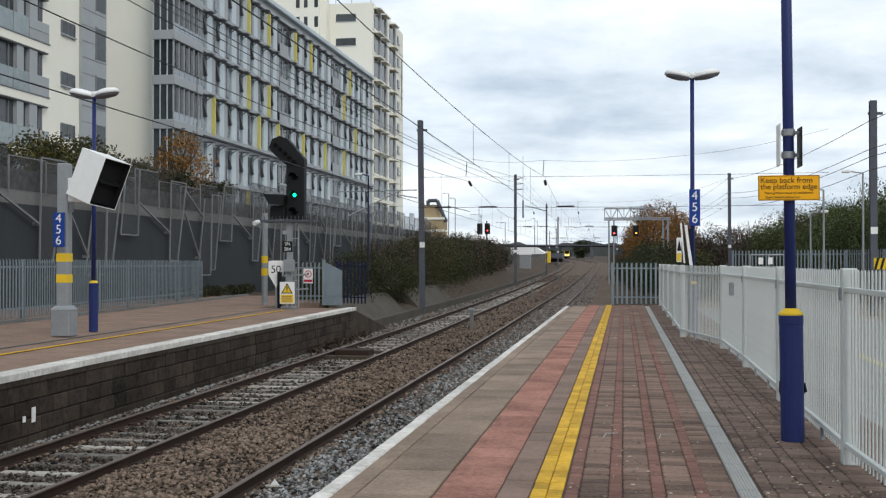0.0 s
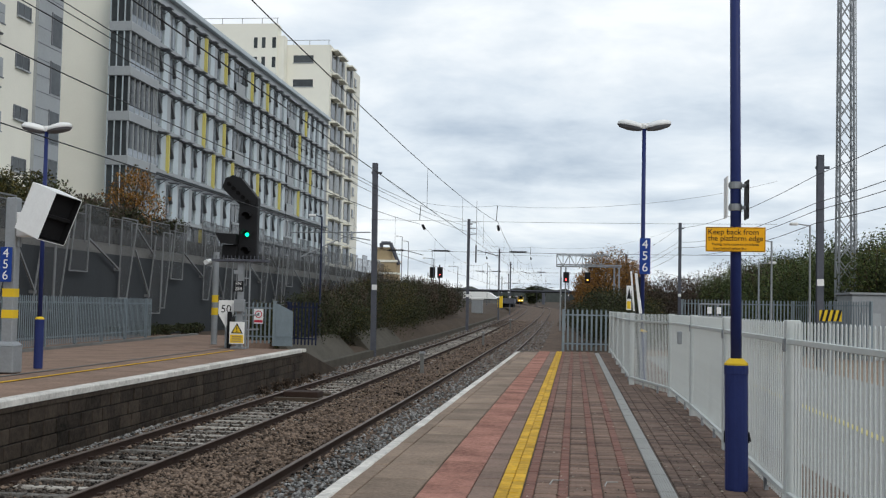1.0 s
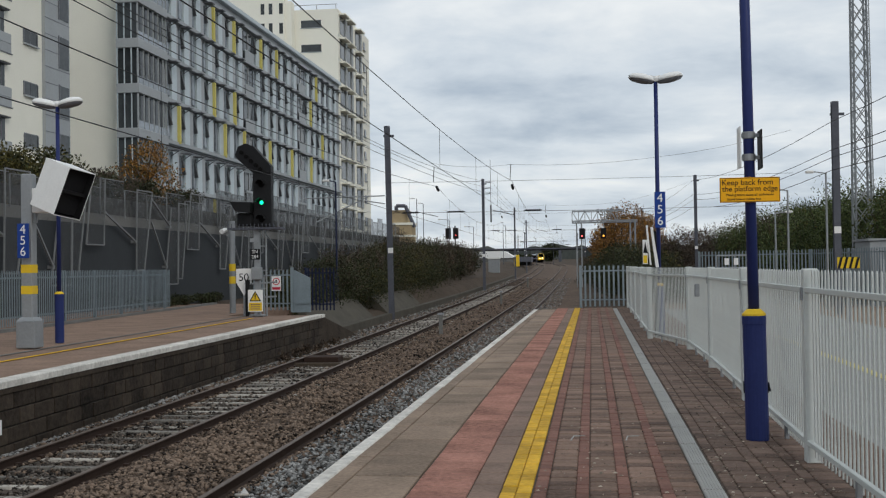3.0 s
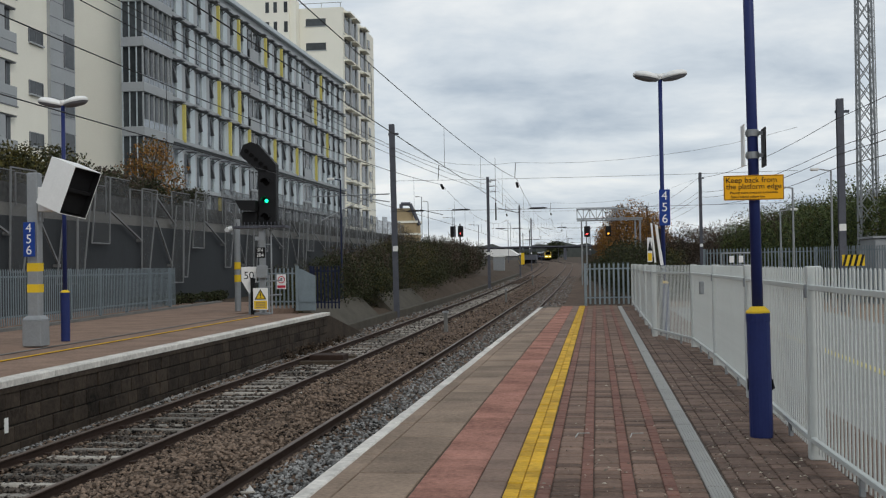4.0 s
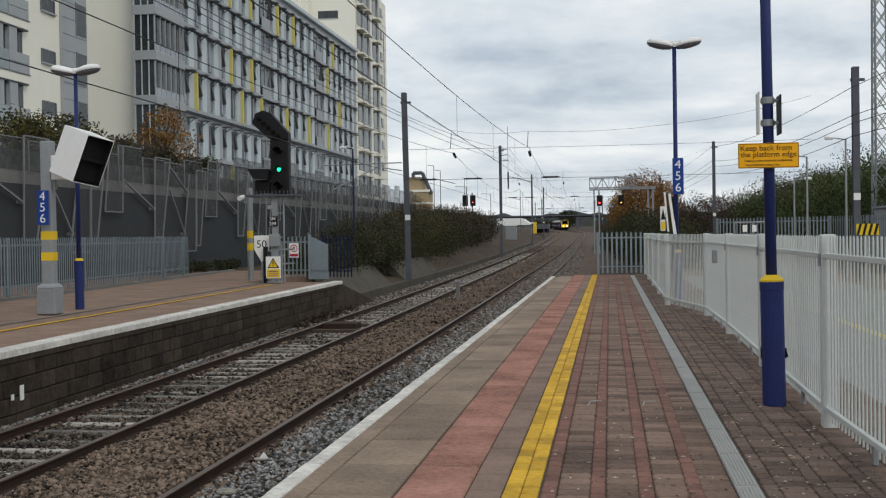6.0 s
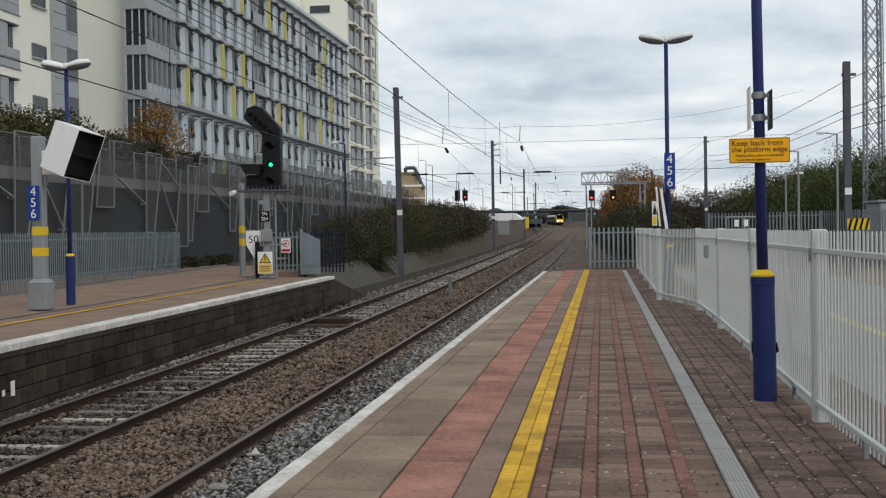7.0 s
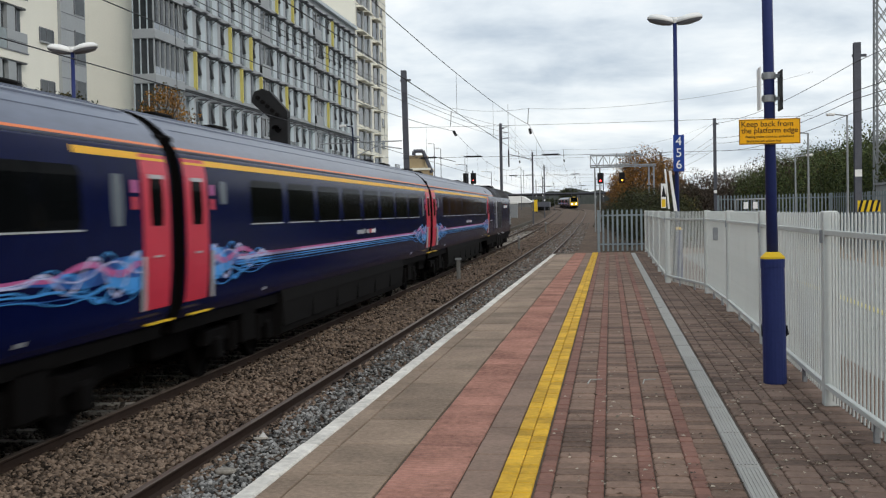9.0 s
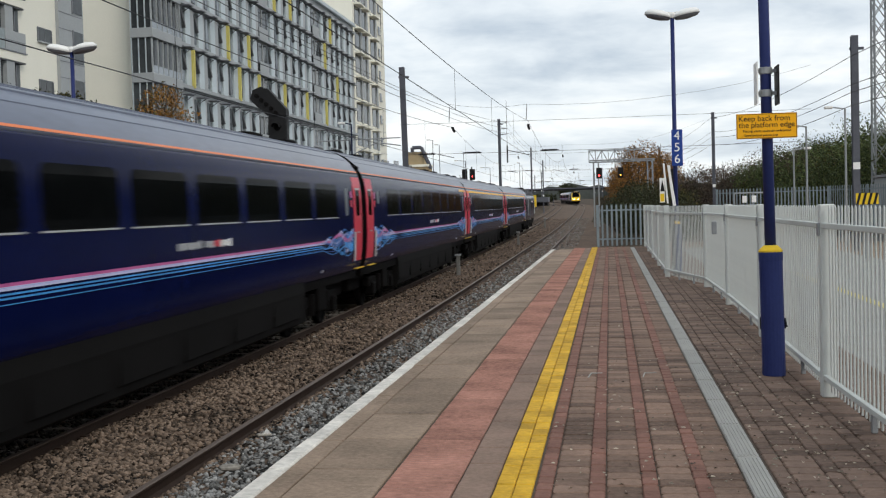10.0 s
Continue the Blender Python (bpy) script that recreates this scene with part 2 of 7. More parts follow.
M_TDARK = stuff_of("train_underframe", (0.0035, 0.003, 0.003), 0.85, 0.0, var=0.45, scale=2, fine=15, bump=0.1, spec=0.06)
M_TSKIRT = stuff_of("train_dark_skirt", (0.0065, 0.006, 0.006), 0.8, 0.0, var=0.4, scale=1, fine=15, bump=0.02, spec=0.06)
M_TRED = stuff_of("train_red_door", (0.56, 0.035, 0.065), 0.35, var=0.12, scale=2, fine=10, bump=0)
M_TPINK = stuff_of("livery_pink", (0.50, 0.11, 0.30), 0.35, var=0.3, scale=1.5, fine=6, bump=0)
M_TCYAN = stuff_of("livery_light_blue", (0.055, 0.30, 0.70), 0.35, var=0.4, scale=1.5, fine=6, bump=0)
M_TMID = stuff_of("livery_mid_blue", (0.012, 0.075, 0.30), 0.35, var=0.7, scale=1.6, fine=5, bump=0)
M_TLILAC = stuff_of("livery_white", (0.52, 0.54, 0.78), 0.35, var=0.15, scale=1.5, fine=6, bump=0)
M_TORANGE = stuff_of("livery_orange", (0.75, 0.20, 0.07), 0.4, var=0.08, bump=0)
M_TGLASS = stuff_of("train_window_glass", (0.003, 0.0035, 0.004), 0.08, var=0.5, scale=0.9, fine=4, bump=0, spec=0.012)
M_TPALE = stuff_of("frosted_glass", (0.12, 0.14, 0.16), 0.3, var=0.15, bump=0)
M_CHROME = stuff_of("pale_metal", (0.50, 0.51, 0.52), 0.4, 0.4, var=0.1, bump=0)
M_TYEL = stuff_of("train_yellow_front", (0.72, 0.47, 0.03), 0.4, var=0.06, bump=0)
M_TSTRIPE = stuff_of("train_amber_stripe", (0.80, 0.42, 0.012), 0.4, var=0.06, bump=0)
M_NAVY = stuff_of("dull_navy_paint", (0.018, 0.024, 0.055), 0.6, var=0.25, scale=2, fine=20, bump=0.05)
M_GREENL = glow("green_signal_light", (0.0, 1.0, 0.40), 3.0)
M_REDL = glow("red_signal_light", (1.0, 0.05, 0.05), 7.0)
M_AMBERL = glow("amber_signal_light", (1.0, 0.42, 0.04), 2.5)
M_HEADL = glow("train_headlight", (1.0, 0.85, 0.45), 14.0)


# ---- mesh helpers ----
class Shape:
    """Vertices and faces gathered into one mesh."""

    def __init__(self):
        self.v, self.f = [], []

    def add(self, vs, fs):
        k = len(self.v)
        self.v += [tuple(p) for p in vs]
        self.f += [tuple(i + k for i in q) for q in fs]
        return self

    def box(self, x0, x1, y0, y1, z0, z1, c=0.0):
        if c <= 0:
            vs = [(x, y, z) for z in (z0, z1) for y in (y0, y1) for x in (x0, x1)]
            return self.add(vs, [(0, 2, 3, 1), (4, 5, 7, 6), (0, 1, 5, 4), (2, 6, 7, 3), (0, 4, 6, 2), (1, 3, 7, 5)])
        rings = []
        for z, d in ((z0, c), (z0 + c, 0), (z1 - c, 0), (z1, c)):
            a, b, e, g = x0 + d, x1 - d, y0 + d, y1 - d
            k = c * 0.8
            rings.append([(a + k, e, z), (b - k, e, z), (b, e + k, z), (b, g - k, z), (b - k, g, z), (a + k, g, z), (a, g - k, z), (a, e + k, z)])
        return self.loft(rings)

    def loft(self, rings, closed=True, ends=True):
        n = len(rings[0])
        vs = [p for r in rings for p in r]
        fs = []
        for i in range(len(rings) - 1):
            for j in range(n if closed else n - 1):
                a, b = i * n + j, i * n + (j + 1) % n
                fs.append((a, b, b + n, a + n))
        if ends:
            fs.append(tuple(range(n - 1, -1, -1)))
            fs.append(tuple(range((len(rings) - 1) * n, len(rings) * n)))
        return self.add(vs, fs)

    def tube(self, p, q, r, r2=None, n=10):
        p, q = Vector(p), Vector(q)
        d = (q - p).normalized()
        a = d.orthogonal().normalized()
        b = d.cross(a)
        r2 = r if r2 is None else r2
        ring = lambda c, s: [c + (a * math.cos(u) + b * math.sin(u)) * s for u in [2 * math.pi * i / n for i in range(n)]]
        return self.loft([ring(p, r), ring(q, r2)])

    def bar(self, p, q, w, h=None):
        """Square-section bar from p to q."""
        h = h or w
        p, q = Vector(p), Vector(q)
        d = (q - p).normalized()
        a = d.cross(Vector((0, 0, 1)))
        a = a.normalized() if a.length > 1e-4 else Vector((1, 0, 0))
        b = a.cross(d)
        ring = lambda c: [c + a * (i * w / 2) + b * (j * h / 2) for i, j in ((-1, -1), (1, -1), (1, 1), (-1, 1))]
        return self.loft([ring(p), ring(q)])

    def lathe(self, x, y, prof, n=16):
        """Turned about the upright axis through (x, y): prof of (radius, z)."""
        return self.loft([[(x + r * math.cos(2 * math.pi * i / n), y + r * math.sin(2 * math.pi * i / n), z) for i in range(n)] for r, z in prof])

    def prism(self, pts, axis, a, b):
        put = {"x": lambda u, w, s: (s, u, w), "y": lambda u, w, s: (u, s, w), "z": lambda u, w, s: (u, w, s)}[axis]
        return self.loft([[put(u, w, a) for u, w in pts], [put(u, w, b) for u, w in pts]])

    def mesh(self, name, mat):
        me = bpy.data.meshes.new(name)
        me.from_pydata(self.v, [], self.f)
        me.materials.append(mat)
        bm = bmesh.new()
        bm.from_mesh(me)
        bmesh.ops.recalc_face_normals(bm, faces=bm.faces)
        bm.to_mesh(me)
        bm.free()
        return me


def thing(name, x=0, y=0, z=0, rz=0, label="", category="", group="", kind=""):
    ob = new(name)
    ob.empty_display_size = 0.2
    ob.matrix_world = pose(x, y, z, 0, 0, rz)
    return tagged(ob, label, category, group, kind)


def part(name, shape, mat, parent=None, label="", smooth=False, m=None):
    me = shape.mesh(name, mat) if isinstance(shape, Shape) else shape
    if smooth:
        for p in me.polygons:
            p.use_smooth = True
    ob = new(name, me)
    if parent is not None:
        ob.parent = parent
    if m is not None:
        ob.matrix_basis = m
    return tagged(ob, label)


def setting(name, shape, mat, label, category, kind="structure"):
    return tagged(part(name, shape, mat), label, category, "", kind)


def lettering(name, words, size, mat, parent, m, depth=0.003):
    """Raised letters, one part for each word."""
    cu = bpy.data.curves.new(name, 'FONT')
    cu.body, cu.size, cu.extrude, cu.align_x, cu.align_y = words, size, depth, 'CENTER', 'CENTER'
    tmp = bpy.data.objects.new(name, cu)
    scene.collection.objects.link(tmp)
    dg = bpy.context.evaluated_depsgraph_get()
    me = bpy.data.meshes.new_from_object(tmp.evaluated_get(dg))
    bpy.data.objects.remove(tmp)
    co = [tuple(v.co) for v in me.vertices]
    # words lie where the gap along the line is as wide as a space
    cuts, reach = [], None
    for lo, hi in sorted((min(co[i][0] for i in e.vertices), max(co[i][0] for i in e.vertices)) for e in me.edges):
        if reach is not None and lo - reach > 0.17 * size:
            cuts.append((lo + reach) / 2)
        reach = hi if reach is None else max(reach, hi)
    groups = collections.defaultdict(list)
    for f in me.polygons:
        groups[sum(c < f.center.x for c in cuts)].append(tuple(f.vertices))
    for key in sorted(groups):
        used = sorted({i for f in groups[key] for i in f})
        at = {i: k for k, i in enumerate(used)}
        word = bpy.data.meshes.new(name)
        word.from_pydata([co[i] for i in used], [], [tuple(at[i] for i in f) for f in groups[key]])
        word.materials.append(mat)
        part(name, word, mat, parent, m=m)


# ---- the lie of the land ----
def rise(y):
    """How far the line climbs beyond the platforms."""
    return 0.0085 * (math.sqrt((y - 85) ** 2 + 900) + y - 85) / 2 - 0.02 + 0.55 * smooth_step(190, 310, y) if y > -60 else 0.0


def bend(y):
    """Both lines swing to the west far beyond the station."""
    return 0.039 * (math.sqrt((y - 325) ** 2 + 2500) + y - 325) if y > 60 else 0.0


def near_x(y):
    return -3.39 - 0.0041 * y - 0.000085 * y * y if y < 60 else -3.36 - 0.0098 * y + 0.18 * smooth_step(60, 120, y) - bend(y) + bend(60.01)


def far_x(y):
    return (-6.78 - 0.0095 * y - 0.0001 * y * y if y < 40 else -6.455 - 0.0216 * y if y < 60 else -6.701 - 0.0175 * y + 0.08 * smooth_step(60, 120, y) - bend(y) + bend(60.01))


RAIL = -0.915          # top of rail below the platform


def rail_z(y):
    return RAIL + rise(y)


def smooth_step(a, b, x):
    t = min(1, max(0, (x - a) / (b - a)))
    return t * t * (3 - 2 * t)


def land(x, y):
    bed = rail_z(y) - 0.24
    dl = far_x(y) - x            # beyond the far track
    dr = x - near_x(y)           # beyond the near track
    z = bed
    if dl > 2.2 and y > 36:
        z += (0.55 + 0.5 * smooth_step(60, 90, y)) * smooth_step(2.3, 4.0, dl) + 0.5 * smooth_step(4.0, 8.0, dl)
    if dl > 1.8 and y <= 36:
        z -= 0.1
    if dr > 2.6:
        z += 0.35 * smooth_step(2.6, 5, dr)
    if x > 9 and 20 < y < 260:
        z += 3.0 * smooth_step(13, 30, x) * smooth_step(45, 75, y) * smooth_step(260, 150, y)
    return z


def far_axis(a, b, near, far, grow):
    out, q, s = [a], a, near
    while q < b:
        q += s
        s = min(far, s * grow)
        out.append(min(q, b))
    return out


xs = sorted(set([-3000, -1500, -700, -300, -150, -90, -60, -45, -36, -30, -26, -22] + [round(-20 + 0.8 * i, 3) for i in range(58)] + [30, 34, 40, 48, 60, 90, 150, 300, 700, 1500, 3000]))
ys = [-300, -100, -50, -25] + [round(q, 2) for q in far_axis(-10, 3500, 1.2, 300, 1.035)]
g = Shape()
g.v = [(x, y, land(x, y)) for y in ys for x in xs]
g.f = [(j * len(xs) + i, j * len(xs) + i + 1, (j + 1) * len(xs) + i + 1, (j + 1) * len(xs) + i) for j in range(len(ys) - 1) for i in range(len(xs) - 1)]
setting("ground", g, M_EARTH, "brown earth and rough ground beside the railway", "ground")

# ballast bed under both lines
g = Shape()
prof = []
for y in far_axis(-40, 700, 1.5, 10, 1.03):
    a, b, z = far_x(y) - 2.15, near_x(y) + 4.4, rail_z(y)
    if y < 42.5:
        b = min(b, -2.03)
    w = [a, a + 0.45, far_x(y), far_x(y) + 1.05, (far_x(y) + near_x(y)) / 2, near_x(y) - 1.25, near_x(y) + 1.25, b - 0.3, b]
    h = [-0.23, -0.14, -0.215, -0.15, -0.10, -0.15, -0.15, -0.13, -0.22]
    prof.append([(q, y, z + u) for q, u in zip(w, h)])
g.loft(prof, closed=False, ends=False)
setting("ballast_bed", g, M_BALLAST, "brown stone ballast bed under the two railway lines", "ballast")


def line_x(path, y):
    for (xa, ya), (xb, yb) in zip(path, path[1:]):
        if ya <= y <= yb:
            return xa + (xb - xa) * (y - ya) / (yb - ya)
    return path[-1][0]


FAR_EDGE = [(-7.95, -30.0), (-8.05, 10.0), (-8.35, 17.0), (-8.62, 26.0), (-9.02, 38.1)]


def far_edge(y):
    return line_x(FAR_EDGE, y)


def stones(name, mat, n, spot, label):
    """Loose ballast: broken stones, each with its own edges."""
    rng = np.random.default_rng(5)
    ico = np.array([(0, 0, 1), (0.9, 0, 0.3), (0.28, 0.85, 0.35), (-0.75, 0.5, 0.3), (-0.7, -0.55, 0.35), (0.3, -0.85, 0.3), (0.1, 0.05, -0.7)])
    tri = np.array([(0, 1, 2), (0, 2, 3), (0, 3, 4), (0, 4, 5), (0, 5, 1), (6, 2, 1), (6, 3, 2), (6, 4, 3), (6, 5, 4), (6, 1, 5)])
    vs = np.zeros((n, 7, 3))
    for i in range(n):
        x, y, z, s = spot(rng)
        a = rng.uniform(0, 6.28)
        p = ico * rng.uniform(0.6, 1.25, (7, 3)) * s * np.array([1, rng.uniform(0.6, 1), rng.uniform(0.55, 0.9)])
        t = rng.normal(0, 0.45)
        p = np.stack([p[:, 0], p[:, 1] * math.cos(t) - p[:, 2] * math.sin(t), p[:, 1] * math.sin(t) + p[:, 2] * math.cos(t)], 1)
        c, q = math.cos(a), math.sin(a)
        vs[i] = np.stack([p[:, 0] * c - p[:, 1] * q + x, p[:, 0] * q + p[:, 1] * c + y, p[:, 2] + z], 1)
    fs = (tri[None] + 7 * np.arange(n)[:, None, None]).reshape(-1, 3)
    me = bpy.data.meshes.new(name)
    me.vertices.add(n * 7)
    me.vertices.foreach_set("co", vs.ravel())
    me.loops.add(fs.size)
    me.loops.foreach_set("vertex_index", fs.ravel().astype(np.int32))
    me.polygons.add(len(fs))
    me.polygons.foreach_set("loop_start", np.arange(0, fs.size, 3, dtype=np.int32))
    me.update(calc_edges=True)
    me.validate()
    me.materials.append(mat)
    ob = new(name, me)
    return tagged(ob, label, "ballast", "", "stuff")


def along(rng, y0=8.0, y1=170.0):
    """More stones where they lie near."""
    u = rng.uniform(0, 1)
    return 1 / (1 / y0 + u * (1 / y1 - 1 / y0))


def bed_z(x, y):
    k = abs(x - (far_x(y) + near_x(y)) / 2)
    return rail_z(y) - 0.135 + 0.03 * max(0, 1 - k) + 0.012 * math.sin(3.1 * x + 1.3 * y) * math.sin(2.3 * y)


def spot_middle(rng):
    y = along(rng)
    x = rng.uniform(far_x(y) - 1.75, near_x(y) - 0.62)
    for c in (far_x(y), near_x(y)):
        for r in (c - 0.75, c + 0.75):
            if abs(x - r) < 0.085:
                x += 0.17
    low = 0.05 if abs(x - far_x(y)) < 0.62 else 0.0
    return x, y, bed_z(x, y) - low, rng.uniform(0.020, 0.052) * (1 + y / 120)


def spot_side(rng):
    y = along(rng)
    x = rng.uniform(near_x(y) - 0.62, -2.08) if y < 42 else rng.uniform(near_x(y) - 0.62, near_x(y) + 2)
    return x, y, bed_z(x, y), rng.uniform(0.018, 0.046) * (1 + y / 120)


def spot_between(rng):
    y = along(rng)
    x = far_x(y) + rng.uniform(-0.66, 0.66)
    return x, y, rail_z(y) - 0.155 + rng.uniform(-0.02, 0.012), rng.uniform(0.018, 0.046) * (1 + y / 120)


stones("oily_ballast_stones", M_STONE_DARK, 9000, spot_between, "dark oily ballast between the rails of the far track")
stones("brown_ballast_stones", M_STONE, 42000, spot_middle, "loose brown stone ballast between the rails")


def spot_far_side(rng):
    y = along(rng, 12.0)
    x = far_x(y) - rng.uniform(0.84, 2.0)
    return max(x, far_edge(y) + 0.1) if y < 38 else x, y, rail_z(y) - 0.15 + rng.uniform(-0.03, 0.03), rng.uniform(0.020, 0.048) * (1 + y / 120)


stones("grey_cess_stones", M_STONE_GREY, 9000, spot_far_side, "loose grey ballast along the opposite platform face")
stones("grey_ballast_stones", M_STONE_GREY, 14000, spot_side, "loose grey stone ballast beside the platform")

# ---- the two tracks ----
RAIL_SECTION = [(-0.07, -0.15), (0.07, -0.15), (0.07, -0.135), (0.012, -0.115), (0.012, -0.045), (0.034, -0.03), (0.034, -0.012), (-0.034, -0.012), (-0.034, -0.03), (-0.012, -0.045), (-0.012, -0.115), (-0.07, -0.135)]
HEAD_SECTION = [(-0.034, -0.012), (0.034, -0.012), (0.034, -0.004), (0.026, 0.0), (-0.026, 0.0), (-0.034, -0.004)]


def swept(line, off, section, y0, y1):
    s = Shape()
    rings = []
    for y in far_axis(y0, y1, 2.0, 8.0, 1.02):
        rings.append([(line(y) + off + u, y, rail_z(y) + w) for u, w in section])
    return s.loft(rings)


def railway(name, line, label, sunk):
    root = thing(name, label=label, category="railway track", kind="structure")
    for off in (-0.7525, 0.7525):
        r = part("rail", swept(line, off, RAIL_SECTION, -40, 640), M_RAIL, root)
        part("rail_head", swept(line, off, HEAD_SECTION, -40, 640), M_RAILTOP, r, "worn shiny rail head")
    tie = Shape()
    tie.prism([(-0.12, -0.16), (0.12, -0.16), (0.075, 0.0), (-0.075, 0.0)], "x", -1.25, 1.25)
    tme = tie.mesh("sleeper", M_SLEEPER)
    clip = Shape()
    for off in (-0.7525, 0.7525):
        for k in (-0.1, 0.1):
            clip.box(off + k - 0.035, off + k + 0.035, -0.05, 0.05, 0.0, 0.05)
    cme = clip.mesh("rail_clips", M_RAIL)
    y = 6.0
    rng = random.Random(3)
    while y < 130:
        m = pose(line(y), y, rail_z(y) - sunk + rng.uniform(-0.022, 0.008), 0, 0, rng.uniform(-0.8, 0.8))
        sl = part("sleeper", tme, M_SLEEPER, root, m=m)
        part("rail_clips", cme, M_RAIL, sl)
        y += 0.66
    return root


railway("far_track", far_x, "rusty railway track with concrete sleepers half buried in ballast", 0.135)
railway("near_track", near_x, "rusty railway track close beside the platform edge", 0.20)


# ---- near platform ----
EDGE, END = -2.03, 42.0
FENCE_LINE = [(1.72, -4.0), (1.70, 7.72), (1.62, 9.05), (1.71, 17.22), (1.69, 20.89), (1.15, 23.98), (1.25, 41.6)]


near_platform = thing("near_platform", label="railway platform paved with slabs and brown block pavers", category="platform", kind="structure")
g = Shape()
g.box(-1.86, 2.3, -30, END - 0.01, -1.25, -0.014)
part("platform_body", g, M_JOINT, near_platform)
g = Shape()
g.box(-1.93, -1.86, -30, END - 0.01, -1.25, -0.08)
part("platform_face", g, M_FACE, near_platform)


def piece(sx, sy, h=0.06, c=0.006):
    """A slab centred on its top face."""
    s = Shape()
    x, y = sx / 2, sy / 2
    rings = [[(-x, -y, -h), (x, -y, -h), (x, y, -h), (-x, y, -h)], [(-x, -y, -c), (x, -y, -c), (x, y, -c), (-x, y, -c)],
             [(-x + c, -y + c, 0), (x - c, -y + c, 0), (x - c, y - c, 0), (-x + c, y - c, 0)]]
    return s.loft(rings)


def lay(name, mesh_data, mat, parent, spots, tilt=0.25, drop=0.003, seed=1):
    rng = random.Random(seed)
    for x, y in spots:
        part(name, mesh_data, mat, parent, m=pose(x, y, rng.uniform(-drop, drop), rng.uniform(-tilt, tilt), rng.uniform(-tilt, tilt), 0))


def octagon(sx, sy, h=0.06, c=0.007, k=0.035):
    """Block paver with cut corners."""
    def ring(d, z):
        x, y = sx / 2 - d, sy / 2 - d
        return [(-x + k, -y, z), (x - k, -y, z), (x, -y + k, z), (x, y - k, z), (x - k, y, z), (-x + k, y, z), (-x, y - k, z), (-x, -y + k, z)]
    return Shape().loft([ring(0, -h), ring(0, -c), ring(c, 0)])


def field(name, proto, mat, spots, parent, seed):
    """Many small pavers as one mesh."""
    rng = random.Random(seed)
    s = Shape()
    for x, y in spots:
        dz, tx, ty = rng.uniform(-0.004, 0.003), rng.uniform(-0.012, 0.012), rng.uniform(-0.012, 0.012)
        s.add([(px + x, py + y, pz + dz + px * tx + py * ty) for px, py, pz in proto.v], proto.f)
    me = bpy.data.meshes.new(name)
    me.from_pydata(s.v, [], s.f)
    me.materials.append(mat)
    ob = part(name, me, mat, parent)
    return tagged(ob, kind="stuff")


def rows(y0, y1, step):
    return [y0 + step * i for i in range(int((y1 - y0) / step))]


# white coping, concrete slabs, salmon tactile slabs, brown slabs, yellow blocks, drain
cop = piece(0.120, 0.893, 0.10, 0.012).mesh("coping_stone", M_WHITEP)
lay("coping_stone", cop, M_WHITEP, near_platform, [(EDGE + 0.06, y) for y in rows(-8.3, END, 0.9)], 0.2, 0.004, 2)
slab = piece(0.485, 0.888).mesh("concrete_slab", M_CONC)
lay("concrete_slab", slab, M_CONC, near_platform, [(-1.512, y) for y in rows(-8.3, END, 0.9)], 0.15, 0.003, 3)
trim = piece(0.138, 1.79).mesh("edge_strip", M_CONC)
lay("edge_strip", trim, M_CONC, near_platform, [(-1.835, y) for y in rows(-7.9, END - 0.5, 1.8)])
tac = piece(0.398, 0.390, 0.06, 0.005)
for i in range(7):
    tac.add([(-0.19 + 0.38 * a, -0.17 + 0.057 * i + d, z) for a, d, z in ((0, -0.014, -0.001), (1, -0.014, -0.001), (1, -0.006, 0.005), (0, -0.006, 0.005), (1, 0.006, 0.005), (0, 0.006, 0.005), (1, 0.014, -0.001), (0, 0.014, -0.001))],
            [(0, 1, 2, 3), (3, 2, 4, 5), (5, 4, 6, 7)])
lay("tactile_slab", tac.mesh("tactile_slab", M_TACT), M_TACT, near_platform, [(-1.055, y) for y in rows(-8.4, END, 0.4)], 0.15, 0.003, 4)
brn = piece(0.20, 0.443).mesh("brown_slab", M_BROWN)
lay("brown_slab", brn, M_BROWN, near_platform, [(-0.747, y) for y in rows(-8.35, END, 0.45)], 0.2, 0.003, 5)
yb = piece(0.10, 0.22).mesh("yellow_block", M_YELP)
lay("yellow_block", yb, M_YELP, near_platform, [(x, y) for y in rows(5.2, 30, 0.225) for x in (-0.588, -0.484)], 0.3, 0.003, 6)
field("yellow_blocks", piece(0.10, 0.22), M_YELP, [(x, y) for y in rows(30 + 0.055, END, 0.225) + rows(5.2 - 0.225 * 61, 5.1, 0.225) for x in (-0.588, -0.484)], near_platform, 6)
dr = Shape()
dr.add(*(lambda s: (s.v, s.f))(piece(0.14, 0.99, 0.05, 0.004)))
for i in range(6):
    dr.box(-0.062 + 0.0215 * i, -0.052 + 0.0215 * i, -0.47, 0.47, -0.002, 0.005)
dme = dr.mesh("drain_cover", M_DRAIN)
lay("drain_cover", dme, M_DRAIN, near_platform, [(0.772, y) for y in rows(-8.58, END, 1.0)], 0.12, 0.002, 7)
oct_p, red_p = octagon(0.186, 0.151, c=0.007, k=0.02), octagon(0.086, 0.151, c=0.006, k=0.012)
cols = [(-0.375 + 0.281 * i, 'r') for i in range(4)] + [(-0.232 + 0.281 * i, 'o') for i in range(3)] + [(0.597, 'o')]
cols += [(0.905 + 0.281 * i, 'r') for i in range(4)] + [(1.046 + 0.281 * i, 'o') for i in range(3)]
near_o, near_r, rest_o, rest_r = [], [], [], []
margin_o, margin_r, close_o, close_r = [], [], [], []
